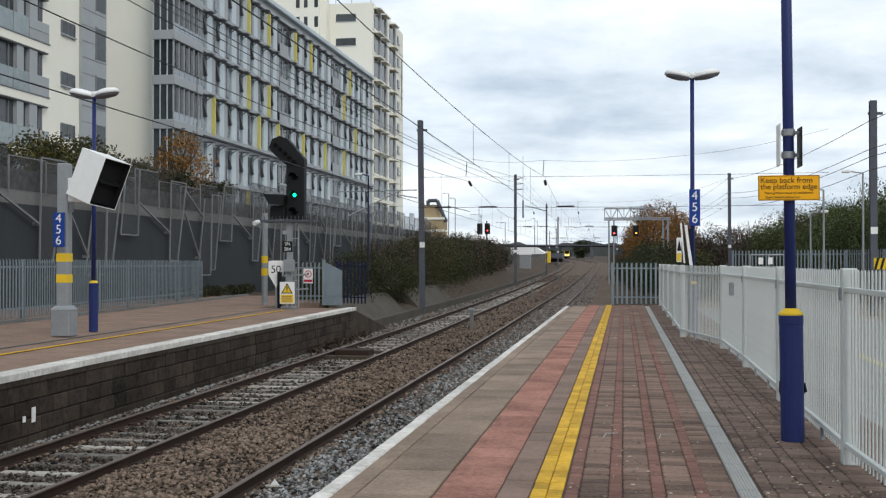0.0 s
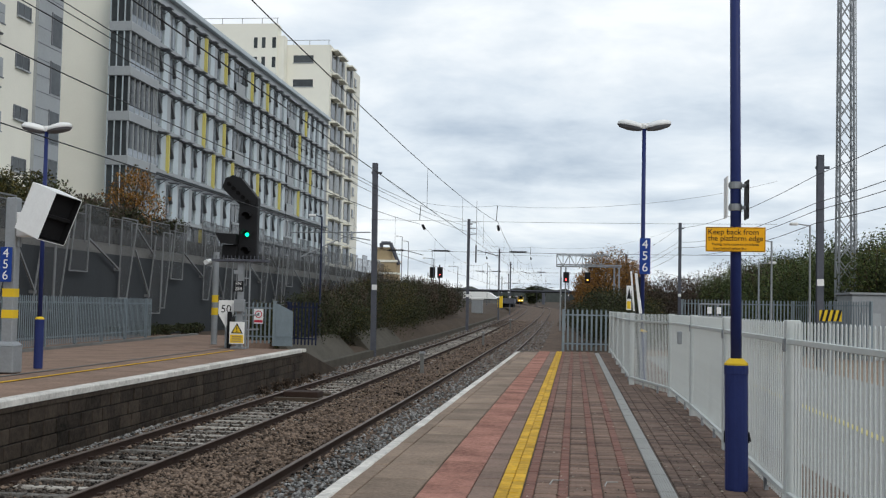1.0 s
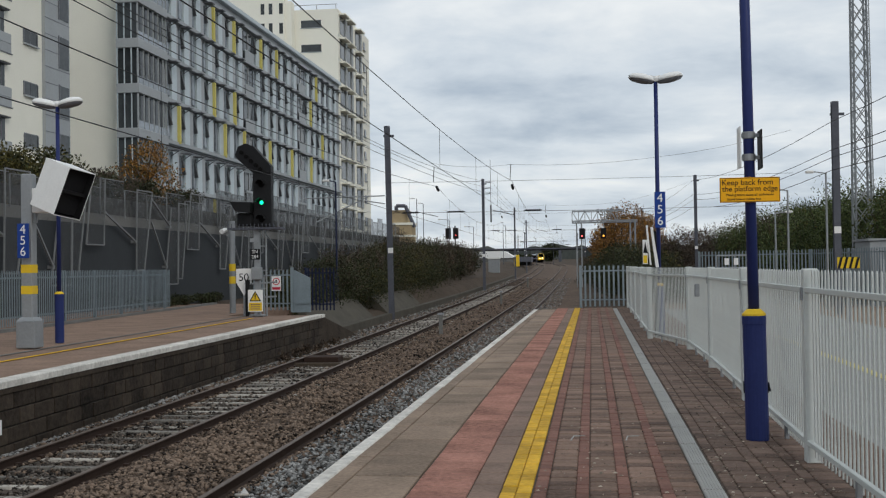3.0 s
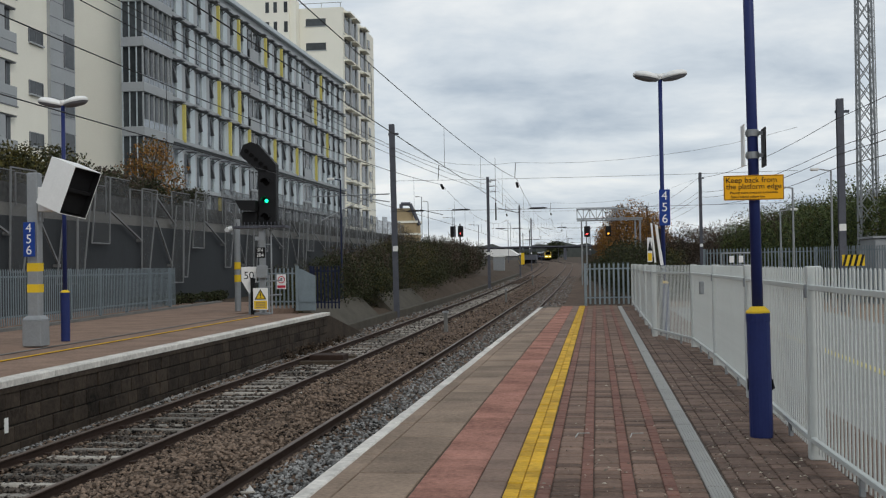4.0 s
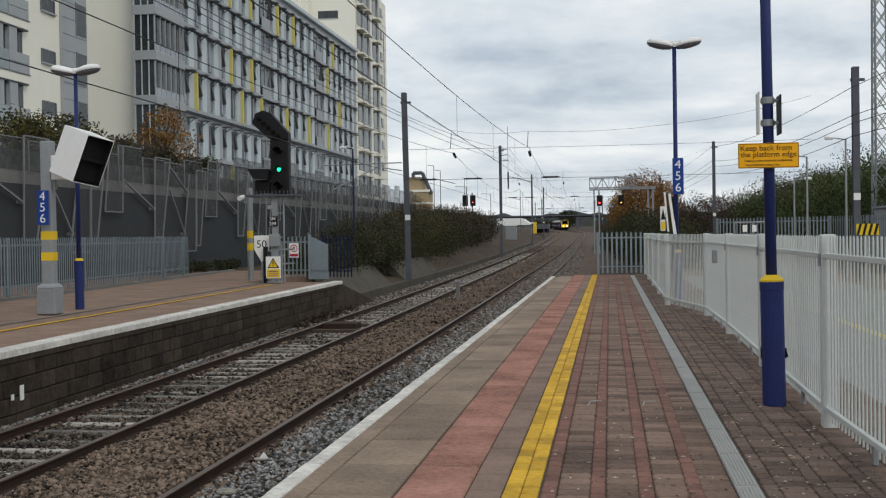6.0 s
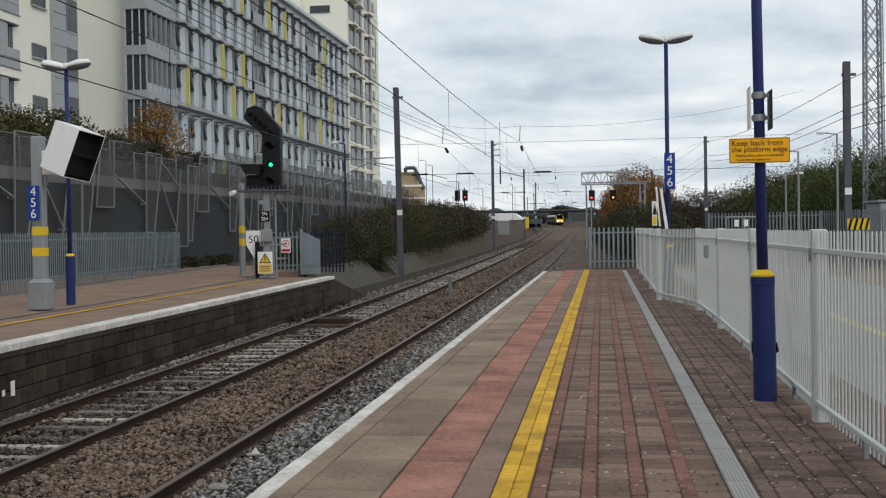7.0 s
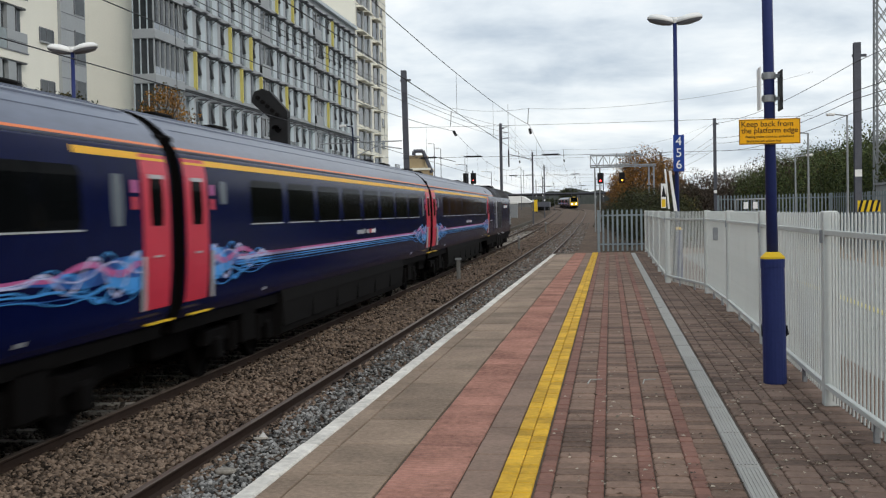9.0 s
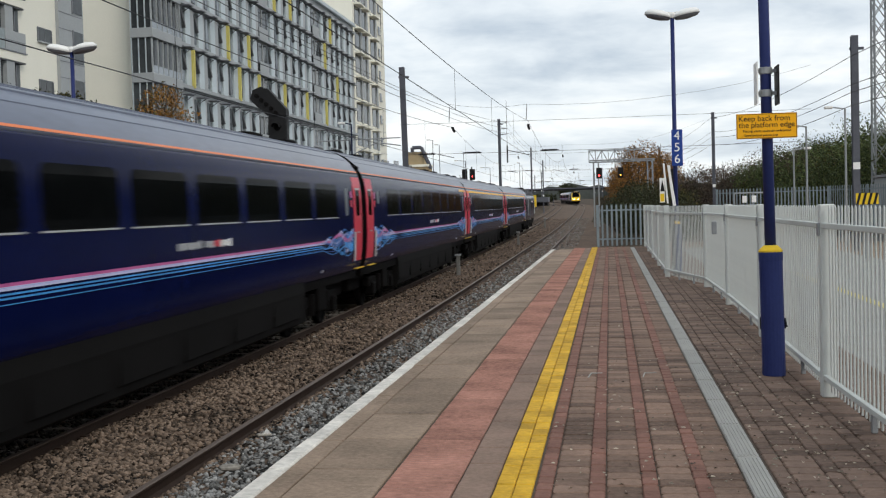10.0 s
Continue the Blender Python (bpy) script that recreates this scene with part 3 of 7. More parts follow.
for cx, kind in cols:
    for y in rows(5.4 - 0.21 * 66, END, 0.155):
        if cx > line_x(FENCE_LINE, y) + 0.3:
            continue
        spot = (cx, y + (0.05 if kind == 'r' else 0))
        near = 5.7 < y < (11.2 if cx < 0.85 else 11.8)
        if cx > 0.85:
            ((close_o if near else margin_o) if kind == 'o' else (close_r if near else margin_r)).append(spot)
        else:
            ((near_o if near else rest_o) if kind == 'o' else (near_r if near else rest_r)).append(spot)
lay("grey_paver", oct_p.mesh("grey_paver", M_PAVER), M_PAVER, near_platform, near_o, 0.5, 0.003, 8)
lay("red_paver", red_p.mesh("red_paver", M_REDP), M_REDP, near_platform, near_r, 0.5, 0.003, 9)
field("grey_pavers", oct_p, M_PAVER_I, rest_o, near_platform, 10)
field("red_pavers", red_p, M_REDP_I, rest_r, near_platform, 11)
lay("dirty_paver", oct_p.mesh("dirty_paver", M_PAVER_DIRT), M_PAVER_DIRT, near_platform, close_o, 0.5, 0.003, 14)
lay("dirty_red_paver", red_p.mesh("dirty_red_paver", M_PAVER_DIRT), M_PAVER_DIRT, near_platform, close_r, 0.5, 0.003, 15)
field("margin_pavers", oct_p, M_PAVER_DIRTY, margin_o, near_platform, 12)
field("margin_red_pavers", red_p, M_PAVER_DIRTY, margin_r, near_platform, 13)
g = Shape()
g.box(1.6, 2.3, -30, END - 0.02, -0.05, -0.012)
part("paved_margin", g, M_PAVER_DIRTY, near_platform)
side_path = setting("side_path", Shape().box(2.3, 6.6, -30, 40, -1.2, -0.015), M_PATH, "pale concrete path beyond the platform fence", "pavement")
part("yellow_line", Shape().box(3.68, 3.84, -20, 39.5, -0.014, -0.006), M_FADED, side_path)
litter = Shape()
rng = random.Random(31)
for i in range(900):
    x = rng.choice((rng.uniform(0.85, 1.6), rng.uniform(0.85, 1.6), rng.uniform(-0.4, 0.7)))
    y = 6.0 / (1 - rng.uniform(0, 0.78))
    if x > line_x(FENCE_LINE, y) - 0.08:
        continue
    s, a = rng.uniform(0.006, 0.022), rng.uniform(0, 6.28)
    c, d = math.cos(a) * s, math.sin(a) * s
    litter.add([(x + c, y + d, 0.004), (x - d * 0.5, y + c * 0.5, 0.012), (x - c, y - d, 0.004), (x + d * 0.6, y - c * 0.6, 0.005)], [(0, 1, 2, 3)])
tagged(part("leaf_litter", litter, M_SCRAP), "pale scraps and dead leaves scattered on the paving", "litter", "", "stuff")

# ---- far platform ----
M_FARTOP = stuff_of("far_platform_paving", (0.225, 0.152, 0.113), 0.85, var=0.55, scale=0.9, fine=16, bump=0.3)
far_platform = thing("far_platform", label="opposite railway platform with sooty stone face and white edge", category="platform", kind="structure")
FY = [-30, -10, 0, 5, 10, 14, 17, 20, 23, 26, 29, 32, 35, 38.1]
g = Shape()
g.loft([[(far_edge(y) - 0.05, y, -1.3), (far_edge(y) - 0.05, y, -0.02), (-26.5, y, 0.0), (-26.5, y, -1.3)] for y in FY])
g.box(-26.5, -12.3, 38.1, 52, -1.3, -0.012)
part("platform_body", g, M_FARTOP, far_platform)
g = Shape()
g.loft([[(far_edge(y) - 0.06, y, -1.3), (far_edge(y), y, -1.3), (far_edge(y), y, -0.17), (far_edge(y) - 0.06, y, -0.17)] for y in FY])
part("face_mortar", g, M_MORTAR, far_platform)
y, i = -2.0, 0
while y < 38.0:
    L = min(0.893, 38.1 - y)
    s = piece(0.30, L, 0.105, 0.015)
    a = math.degrees(math.atan2(far_edge(y) - far_edge(min(y + 0.9, 38.1)), 0.9))
    part("coping_stone", s.mesh("coping_stone", M_WHITEP), M_WHITEP, far_platform, m=pose((far_edge(y) + far_edge(min(y + 0.9, 38.1))) / 2 - 0.09, y + 0.45, 0.008, 0, 0, a))
    y += 0.9
g = Shape()
g.loft([[(far_edge(y) - 0.06, y, -0.18), (far_edge(y) + 0.045, y, -0.18), (far_edge(y) + 0.05, y, -0.1), (far_edge(y) - 0.06, y, -0.1)] for y in FY])
part("corbel_course", g, M_FACE, far_platform, "sooty stone ledge under the white edge")
blk = [Shape().box(-0.02, 0.022, -l / 2, l / 2, -0.115, 0.115, 0.012).mesh("face_block", M_FACE) for l in (0.46, 0.58, 0.70)]
rng = random.Random(12)
for c in range(4):
    y = 11.5 + 0.2 * c
    while y < 37.6:
        k = rng.randrange(3)
        l = (0.46, 0.58, 0.70)[k]
        a = math.degrees(math.atan2(far_edge(y) - far_edge(y + 0.5), 0.5))
        part("face_block", blk[k], M_FACE, far_platform, m=pose(far_edge(y + l / 2) + rng.uniform(-0.008, 0.012), y + l / 2, -0.30 - 0.245 * c, 0, 0, a))
        y += l + 0.015


def strip(off, w, y0, y1, z0=0.003):
    s = Shape()
    return s.loft([[(far_edge(y) - off - w / 2, y, z0 - 0.01), (far_edge(y) - off + w / 2, y, z0 - 0.01), (far_edge(y) - off + w / 2, y, z0), (far_edge(y) - off - w / 2, y, z0)] for y in far_axis(y0, y1, 2, 2, 1)])


part("yellow_line", strip(1.78, 0.08, 0, 35.8), M_YELP, far_platform)
part("drain_line", strip(2.50, 0.07, 0, 37.5), M_CWALL, far_platform)
# ramp stones and low kerb wall past the platform end
g = Shape()
g.loft([[(-9.02 - 1.2, 38.1, -1.3), (-9.02, 38.1, -1.3), (-9.02, 38.1, -0.05), (-9.02 - 1.2, 38.1, -0.05)],
        [(-9.2 - 1.2, 43.5, -1.3), (-9.0, 43.5, -1.3), (-9.0, 43.5, -0.95), (-9.2 - 1.2, 43.5, -0.75)]])
part("end_ramp", g, M_FACE, far_platform)
g = Shape()
g.loft([[(far_x(y) - 2.7, y, rail_z(y) - 0.5), (far_x(y) - 2.35, y, rail_z(y) - 0.5), (far_x(y) - 2.35, y, rail_z(y) + 0.12), (far_x(y) - 2.7, y, rail_z(y) + 0.12)] for y in far_axis(43.5, 190, 4, 4, 1)])
setting("trackside_kerb", g, M_MOSS, "low weathered concrete kerb beside the track", "kerb")
g = Shape()
for a, b in ((44, 56), (60.5, 74)):
    g.loft([[(far_x(y) - 3.2 - 0.3, y, rail_z(y) - 0.2), (far_x(y) - 2.75, y, rail_z(y) - 0.2), (far_x(y) - 3.9, y, rail_z(y) + 0.95), (far_x(y) - 4.1, y, rail_z(y) + 0.95)] for y in far_axis(a, b, 3, 3, 1)])
setting("sloped_bank_wall", g, M_MOSS, "sloped mossy concrete bank below the bushes", "retaining wall")

# ---- retaining wall with mesh panels ----
WX = -19.6
retaining_wall = thing("retaining_wall", label="long dark grey retaining wall with bare concrete top", category="retaining wall", kind="structure")
g = Shape().box(WX - 0.6, WX, 10, 118, -1.3, 3.45)
part("dark_wall", g, M_DWALL, retaining_wall)
g = Shape().box(WX - 0.62, WX - 0.06, 10, 118, 3.45, 4.6)
part("concrete_top", g, M_CWALL, retaining_wall)
setting("terrace", Shape().box(-70, WX - 0.6, -20, 210, 0.0, 4.4), M_CWALL, "raised concrete terrace behind the wall", "terrace")


def mesh_panel(y, foot, head, z0, z1, label, top_bar=True):
    """Wire panel hung on the wall: foot and head are its spans along the wall, counted from y."""
    root = thing("mesh_panel", WX + 0.2, y, 0, label=label, category="mesh panel", group="mesh panels on the wall")
    a, b, c, d = (0.0, foot[0], z0), (0.0, foot[1], z0), (0.06, head[1], z1), (0.06, head[0], z1)
    part("wire_mesh", Shape().add([a, b, c, d], [(0, 1, 2, 3)]), M_MESH, root)
    for p, q in ((a, b), (b, c), (d, a)) + (((c, d),) if top_bar else ()):
        part("frame_bar", Shape().bar(p, q, 0.05), M_FRAME, root)
    part("wall_bracket", Shape().bar((0.0, (foot[0] + foot[1]) / 2, z0 + 0.02), (-0.2, (foot[0] + foot[1]) / 2, z0 + 0.02), 0.05), M_FRAME, root)


def wall_strut(y, ya, za, yb, zb):
    st = thing("wall_strut", WX + 0.2, y, 0, label="sloping galvanised strut fixed to the dark wall", category="strut", group="sloping struts on the wall")
    part("strut_bar", Shape().bar((0.0, ya, za), (0.0, yb, zb), 0.07), M_FRAME, st)
    part("foot_plate", Shape().box(-0.21, 0.04, yb - 0.06, yb + 0.06, zb - 0.06, zb + 0.06), M_FRAME, st)


rng = random.Random(21)
for k in range(8):
    y = 25.1 + 11.3 * k
    j = lambda: rng.uniform(-0.12, 0.12)
    mesh_panel(y, (0.0, 0.9), (0.0, 1.75), 1.6 + j(), 5.05, "tall tapering galvanised frame with wire mesh on the wall")
    mesh_panel(y, (3.35, 5.0), (4.1, 5.0), 1.0 + j(), 4.5, "galvanised frame with wire mesh reaching low on the wall", False)
    mesh_panel(y, (5.08, 5.6), (5.08, 6.3), 1.3 + j(), 4.75, "narrow tapering galvanised frame with wire mesh on the wall")
    mesh_panel(y, (6.35, 8.0), (6.75, 8.0), 2.62 + j(), 5.3, "short galvanised frame with wire mesh near the wall top", k % 2 == 0)
    wall_strut(y, 1.75, 3.75, 3.55, 1.75)
    wall_strut(y, 8.1, 3.95, 11.25, 2.82)
    if k % 2 == 0:
        wall_strut(y, 1.8, 4.75, 4.1, 3.6)
# wire fence along the wall top, on slim posts
top_fence = thing("wall_top_fence", label="fine grey wire mesh fence standing on the wall top", category="fence")
for k in range(38):
    y = 25.0 + 2.45 * k
    h = (4.95, 5.2, 4.95, 5.35, 5.0)[k % 5] + (0.8 if y > 57 else 0.0)
    part("fence_mesh", Shape().add([(WX - 0.03, y, 3.9), (WX - 0.03, y + 2.4, 3.9), (WX - 0.03, y + 2.4, h), (WX - 0.03, y, h)], [(0, 1, 2, 3)]), M_FENCEMESH, top_fence)
    part("fence_rail", Shape().bar((WX - 0.03, y, h), (WX - 0.03, y + 2.4, h), 0.035), M_FRAME, top_fence)
    part("fence_post", Shape().bar((WX - 0.03, y, 3.8), (WX - 0.03, y, h), 0.05), M_FRAME, top_fence)


# ---- flats behind the wall ----
FX = -30.0
FLOORS = [7.6, 11.0, 14.0, 17.05, 20.1, 23.2]
grey_flats = thing("apartment_building", FX, 76, 4.4, label="long grey panelled block of flats with yellow fins", category="apartment building")
fz = lambda z: z - 4.4
part("core", Shape().box(-16, -0.35, 0.3, 62.4, 0, fz(24.1)), M_GREYCLAD, grey_flats)
part("end_wall", Shape().box(-16, -1.5, -0.0, 0.3, 0, fz(24.4)), M_CREAM, grey_flats, "cream rendered end wall")
part("parapet", Shape().box(-0.55, 0.02, 3.7, 62.4, fz(23.9), fz(24.3), 0.03), M_PALECLAD, grey_flats)
for z in FLOORS:
    part("floor_band", Shape().box(-0.36, 0.06, 3.7, 62.4, fz(z) - 0.22, fz(z) + 0.03), M_GREYCLAD, grey_flats)
BAY = 2.7
pane_a = Shape().box(-0.34, -0.20, 0.10, 0.62, 0.30, 2.55).mesh("window", M_PANEL_GLASS)
pane_low = Shape().box(-0.34, -0.20, 0.10, 0.62, 0.30, 2.55).mesh("window", M_PANE)
panel_low = Shape().box(-0.36, -0.10, 0.70, 1.72, 0.06, 2.66, 0.02).mesh("low_panel", M_LOWCLAD)
panel_a = Shape().box(-0.36, -0.06, 0.70, 1.72, 0.06, 2.66, 0.02).mesh("pale_panel", M_PALECLAD)
panel_b = Shape().box(-0.36, -0.12, 1.78, 2.62, 0.06, 2.66, 0.02).mesh("grey_panel", M_GREYCLAD)
blind = Shape().box(-0.34, -0.17, 1.80, 2.24, 0.10, 2.6).mesh("blind_window", M_CURT)
vent = Shape().add([(-0.19, 0.14, 2.5), (-0.19, 0.58, 2.5), (-0.19, 0.30, 1.1), (-0.19, 0.52, 1.1), (0.06, 0.34, 1.15), (0.06, 0.50, 1.15)], [(0, 1, 5, 4), (2, 4, 5, 3), (0, 4, 2), (1, 3, 5), (0, 2, 3, 1)]).mesh("open_vent", M_VENT)
canopy = Shape().box(-0.2, 0.55, 0.0, 0.85, 2.68, 2.74).mesh("sun_shade", M_DARKCLAD)
bracket = Shape().bar((-0.1, 0.5, 2.3), (0.5, 0.5, 2.68), 0.05).mesh("shade_bracket", M_DARKCLAD)
fin = Shape().box(-0.2, 0.18, 1.70, 1.92, -0.1, 2.7, 0.02).mesh("yellow_fin", M_YFIN)
dark_bay = Shape().box(-0.5, -0.26, 0.1, 2.6, 0.2, 2.65).mesh("dark_glazing", M_PANE)
mull = Shape().box(-0.26, -0.2, 1.25, 1.4, 0.2, 2.65).mesh("mullion", M_GREYCLAD)
balus = Shape().box(-0.12, -0.06, 0.05, 2.65, 0.05, 1.0).mesh("balustrade", M_GREYCLAD)
rng = random.Random(44)
FINS = {(0, 2), (3, 3), (5, 3), (4, 2), (6, 2), (9, 2), (3, 5), (5, 5), (8, 5), (10, 5), (15, 4), (15, 2), (16, 5), (3, 0), (17, 3), (12, 2)}
for k in range(len(FLOORS)):
    z0 = FLOORS[k] - 3.0 if k == 0 else FLOORS[k - 1]
    for j in range(21):
        m = pose(0, 4.2 + BAY * j, fz(z0))
        if j in (7, 14):
            w = part("dark_glazing", dark_bay, M_PANE, grey_flats, m=m)
            part("mullion", mull, M_GREYCLAD, w)
            part("balustrade", balus, M_GREYCLAD, w)
        else:
            w = part("window", pane_a if k else pane_low, M_PANEL_GLASS if k else M_PANE, grey_flats, m=m)
            if k > 0 and rng.random() < 0.6:
                part("open_vent", vent, M_VENT, w)
            part("pale_panel", panel_a if k else panel_low, M_PALECLAD if k else M_LOWCLAD, grey_flats, m=m)
            part("grey_panel" if rng.random() < 0.55 else "blind_window", *((panel_b, M_GREYCLAD) if rng.random() < 0.5 else (blind, M_CURT)), grey_flats, m=m)
            if k > 0:
                c = part("sun_shade", canopy, M_DARKCLAD, grey_flats, m=m)
                part("shade_bracket", bracket, M_DARKCLAD, c)
        if (j, k) in FINS:
            part("yellow_fin", fin, M_YFIN, grey_flats, m=m)
# glazed corner balconies
for k in range(1, len(FLOORS)):
    z0, z1 = FLOORS[k - 1], FLOORS[k]
    b = part("corner_balcony", Shape().box(-1.5, 0.1, -1.7, 3.7, fz(z0) - 0.42, fz(z0) + 0.22, 0.02), M_GREYCLAD, grey_flats)
    part("inner_glazing", Shape().box(-1.45, -0.15, -1.5, 3.6, fz(z0) + 0.2, fz(z1) - 0.42), M_PANE, b)
    for y in (-1.6, -0.6, 0.3, 1.2, 2.1, 3.0, 3.6):
        part("balcony_post", Shape().box(-0.06, 0.03, y - 0.03, y + 0.03, fz(z0) + 0.2, fz(z1) - 0.42), M_GREYCLAD, b)
    for x in (-1.45, -0.95, -0.45):
        part("balcony_post", Shape().box(x - 0.035, x + 0.035, -1.68, -1.60, fz(z0) + 0.2, fz(z1) - 0.42), M_PALECLAD, b)
    part("glass_rail", Shape().box(-0.05, 0.0, -1.6, 3.6, fz(z0) + 0.2, fz(z0) + 0.75), M_PANEL_GLASS, b)
part("balcony_roof", Shape().box(-1.5, 0.1, -1.7, 3.7, fz(FLOORS[-1]) - 0.3, fz(FLOORS[-1]) + 0.1), M_GREYCLAD, grey_flats)

# cream tower at the far end
cream_tower = thing("apartment_building", FX, 138.5, 4.4, label="tall cream rendered tower of flats with recessed balconies", category="apartment building")
part("core", Shape().box(-12, -0.3, 0.0, 19.8, 0, fz(33.4)), M_CREAM, cream_tower)
part("roof_rail", Shape().box(-7, -0.4, 0.2, 0.26, fz(34.0), fz(34.06)), M_GALV, cream_tower)
for x in (-7, -5, -3, -0.6):
    part("roof_post", Shape().box(x, x + 0.06, 0.2, 0.26, fz(33.4), fz(34.0)), M_GALV, cream_tower)
rec = Shape().box(-0.32, -0.24, 0, 2.6, 0.1, 2.3).mesh("window", M_PANE)
lip = Shape().box(-0.3, 0.5, -0.2, 2.8, 2.4, 2.56).mesh("window_canopy", M_CREAM)
side_p = Shape().box(-0.3, -0.12, 2.7, 3.6, 0.0, 2.4).mesh("grey_panel", M_GREYCLAD)
small = Shape().box(-0.32, -0.22, 0, 1.2, 0.9, 1.9).mesh("window", M_PANE)
sill = Shape().box(-0.3, -0.14, -0.1, 1.3, 0.78, 0.88).mesh("window_sill", M_GREYCLAD)
cols_y = ((1.0, 0), (4.6, 0), (10.4, 0), (15.6, 1))
for k in range(9):
    z = fz(6.6 + 2.98 * k)
    for y, s in cols_y:
        w = part("window", small if s else rec, M_PANE, cream_tower, m=pose(0, y, z))
        if s:
            part("window_sill", sill, M_GREYCLAD, w)
        else:
            part("window_canopy", lip, M_CREAM, w)
            part("grey_panel", side_p, M_GREYCLAD, w)
    part("floor_joint", Shape().box(-0.3, -0.27, 0.0, 19.8, z - 0.25, z - 0.2), M_GREYCLAD, cream_tower)
    if k > 5:
        w = part("window", Shape().box(-4.9, -2.4, -0.03, 0.02, z + 0.75, z + 1.65), M_PANE, cream_tower)
        part("window_sill", Shape().box(-5.0, -2.3, -0.08, 0.0, z + 0.66, z + 0.75), M_GREYCLAD, w)
back_block = thing("apartment_building", -36.5, 136.5, 4.4, label="cream rendered block rising behind the grey flats", category="apartment building")
part("core", Shape().box(-9.5, 0.0, 0.0, 1.9, 0, fz(35.6)), M_CREAM, back_block)
part("stair_core", Shape().box(0.0, 0.8, 0.4, 1.9, 0, fz(34.2)), M_CREAM, back_block)
for x in (-2.9, -1.9, -0.6):
    for z in (27.2, 30.2, 32.6):
        part("window", Shape().box(x, x + 0.45, -0.03, 0.02, fz(z), fz(z) + 1.3), M_PANE, back_block)
part("roof_rail", Shape().box(-9.5, 0, 0.2, 0.26, fz(36.3), fz(36.36)), M_GALV, back_block)
for x in (-9.4, -7, -4.5, -2, -0.1):
    part("roof_post", Shape().box(x - 0.03, x + 0.03, 0.2, 0.26, fz(35.6), fz(36.33)), M_GALV, back_block)

# white flats nearest the station
white_flats = thing("apartment_building", FX, 27.45, 4.4, label="white rendered flats with grey balconies and small windows", category="apartment building")
part("core", Shape().box(-14, -0.3, 0, 33.8, 0, fz(26)), M_CREAM, white_flats)
part("clad_corner", Shape().box(-14, -0.1, 33.8, 36.85, 0, fz(26)), M_GREYCLAD, white_flats)
clad_joint = Shape().box(-0.12, -0.085, 33.8, 36.85, 0, 0.03).mesh("cladding_joint", M_DARKCLAD)
for i in range(21):
    part("cladding_joint", clad_joint, M_DARKCLAD, white_flats, m=pose(0, 0, 0.5 + 0.915 * i))
for k in range(8):
    z = fz(5.54 + 2.82 * k)
    w = part("window", Shape().box(-0.34, -0.285, 31.7, 33.2, z + 0.05, z + 0.75), M_PANE, white_flats)
    part("window_reveal", Shape().box(-0.31, -0.25, 31.62, 31.70, z + 0.04, z + 0.75).box(-0.31, -0.25, 33.20, 33.26, z + 0.04, z + 0.75).box(-0.31, -0.27, 32.42, 32.47, z + 0.04, z + 0.75), M_DARKCLAD, w)
    part("window_sill", Shape().box(-0.30, -0.16, 31.62, 33.28, z - 0.04, z + 0.04), M_GREYCLAD, w)
    part("window_lintel", Shape().box(-0.30, -0.27, 31.65, 33.25, z + 0.75, z + 0.80), M_DARKCLAD, w)
    part("window", Shape().box(-0.2, -0.07, 35.5, 36.7, z - 0.7, z + 1.1), M_PANE, white_flats)
    part("clad_reveal", Shape().box(-0.12, -0.05, 35.42, 35.5, z - 0.75, z + 1.15), M_DARKCLAD, white_flats)
    for y in (11.9, 18.2, 24.5):
        b = part("balcony", Shape().box(-0.3, 0.06, y, y + 5.2, z - 1.45, z - 1.02), M_CREAM, white_flats)
        part("slab_edge", Shape().box(-0.3, 0.10, y, y + 5.24, z - 1.02, z - 0.96), M_DARKCLAD, b)
        part("glass_rail", Shape().box(0.0, 0.03, y + 0.05, y + 1.55, z - 0.96, z + 0.05), M_BALGLASS, b)
        part("glass_rail", Shape().box(0.0, 0.03, y + 1.6, y + 3.1, z - 0.96, z + 0.05), M_BALGLASS, b)
        part("rail_panel", Shape().box(-0.3, 0.05, y + 3.15, y + 5.2, z - 0.96, z - 0.46, 0.01), M_GREYCLAD, b)
        part("rail_panel", Shape().box(-0.3, 0.05, y + 3.15, y + 5.2, z - 0.44, z + 0.06, 0.01), M_GREYCLAD, b)
        part("balcony_window", Shape().box(-0.40, -0.26, y + 0.2, y + 3.3, z - 0.96, z + 1.35), M_PANE, b)
        part("frame_post", Shape().box(-0.28, -0.2, y + 1.5, y + 1.62, z - 0.96, z + 1.35), M_DARKCLAD, b)
        part("frame_post", Shape().box(-0.28, -0.05, y + 2.1, y + 2.75, z - 0.96, z + 1.35), M_GREYCLAD, b)
        part("grey_panel", Shape().box(-0.3, -0.02, y + 3.3, y + 4.1, z + 0.06, z + 1.35, 0.01), M_GREYCLAD, b)
        part("narrow_window", Shape().box(-0.40, -0.26, y + 4.1, y + 5.05, z + 0.06, z + 1.35), M_PANE, b)
        part("window_bar", Shape().box(-0.28, -0.2, y + 4.55, y + 4.6, z + 0.06, z + 1.35), M_DARKCLAD, b)
        part("lintel", Shape().box(-0.3, 0.0, y + 0.1, y + 5.2, z + 1.30, z + 1.36), M_DARKCLAD, b)


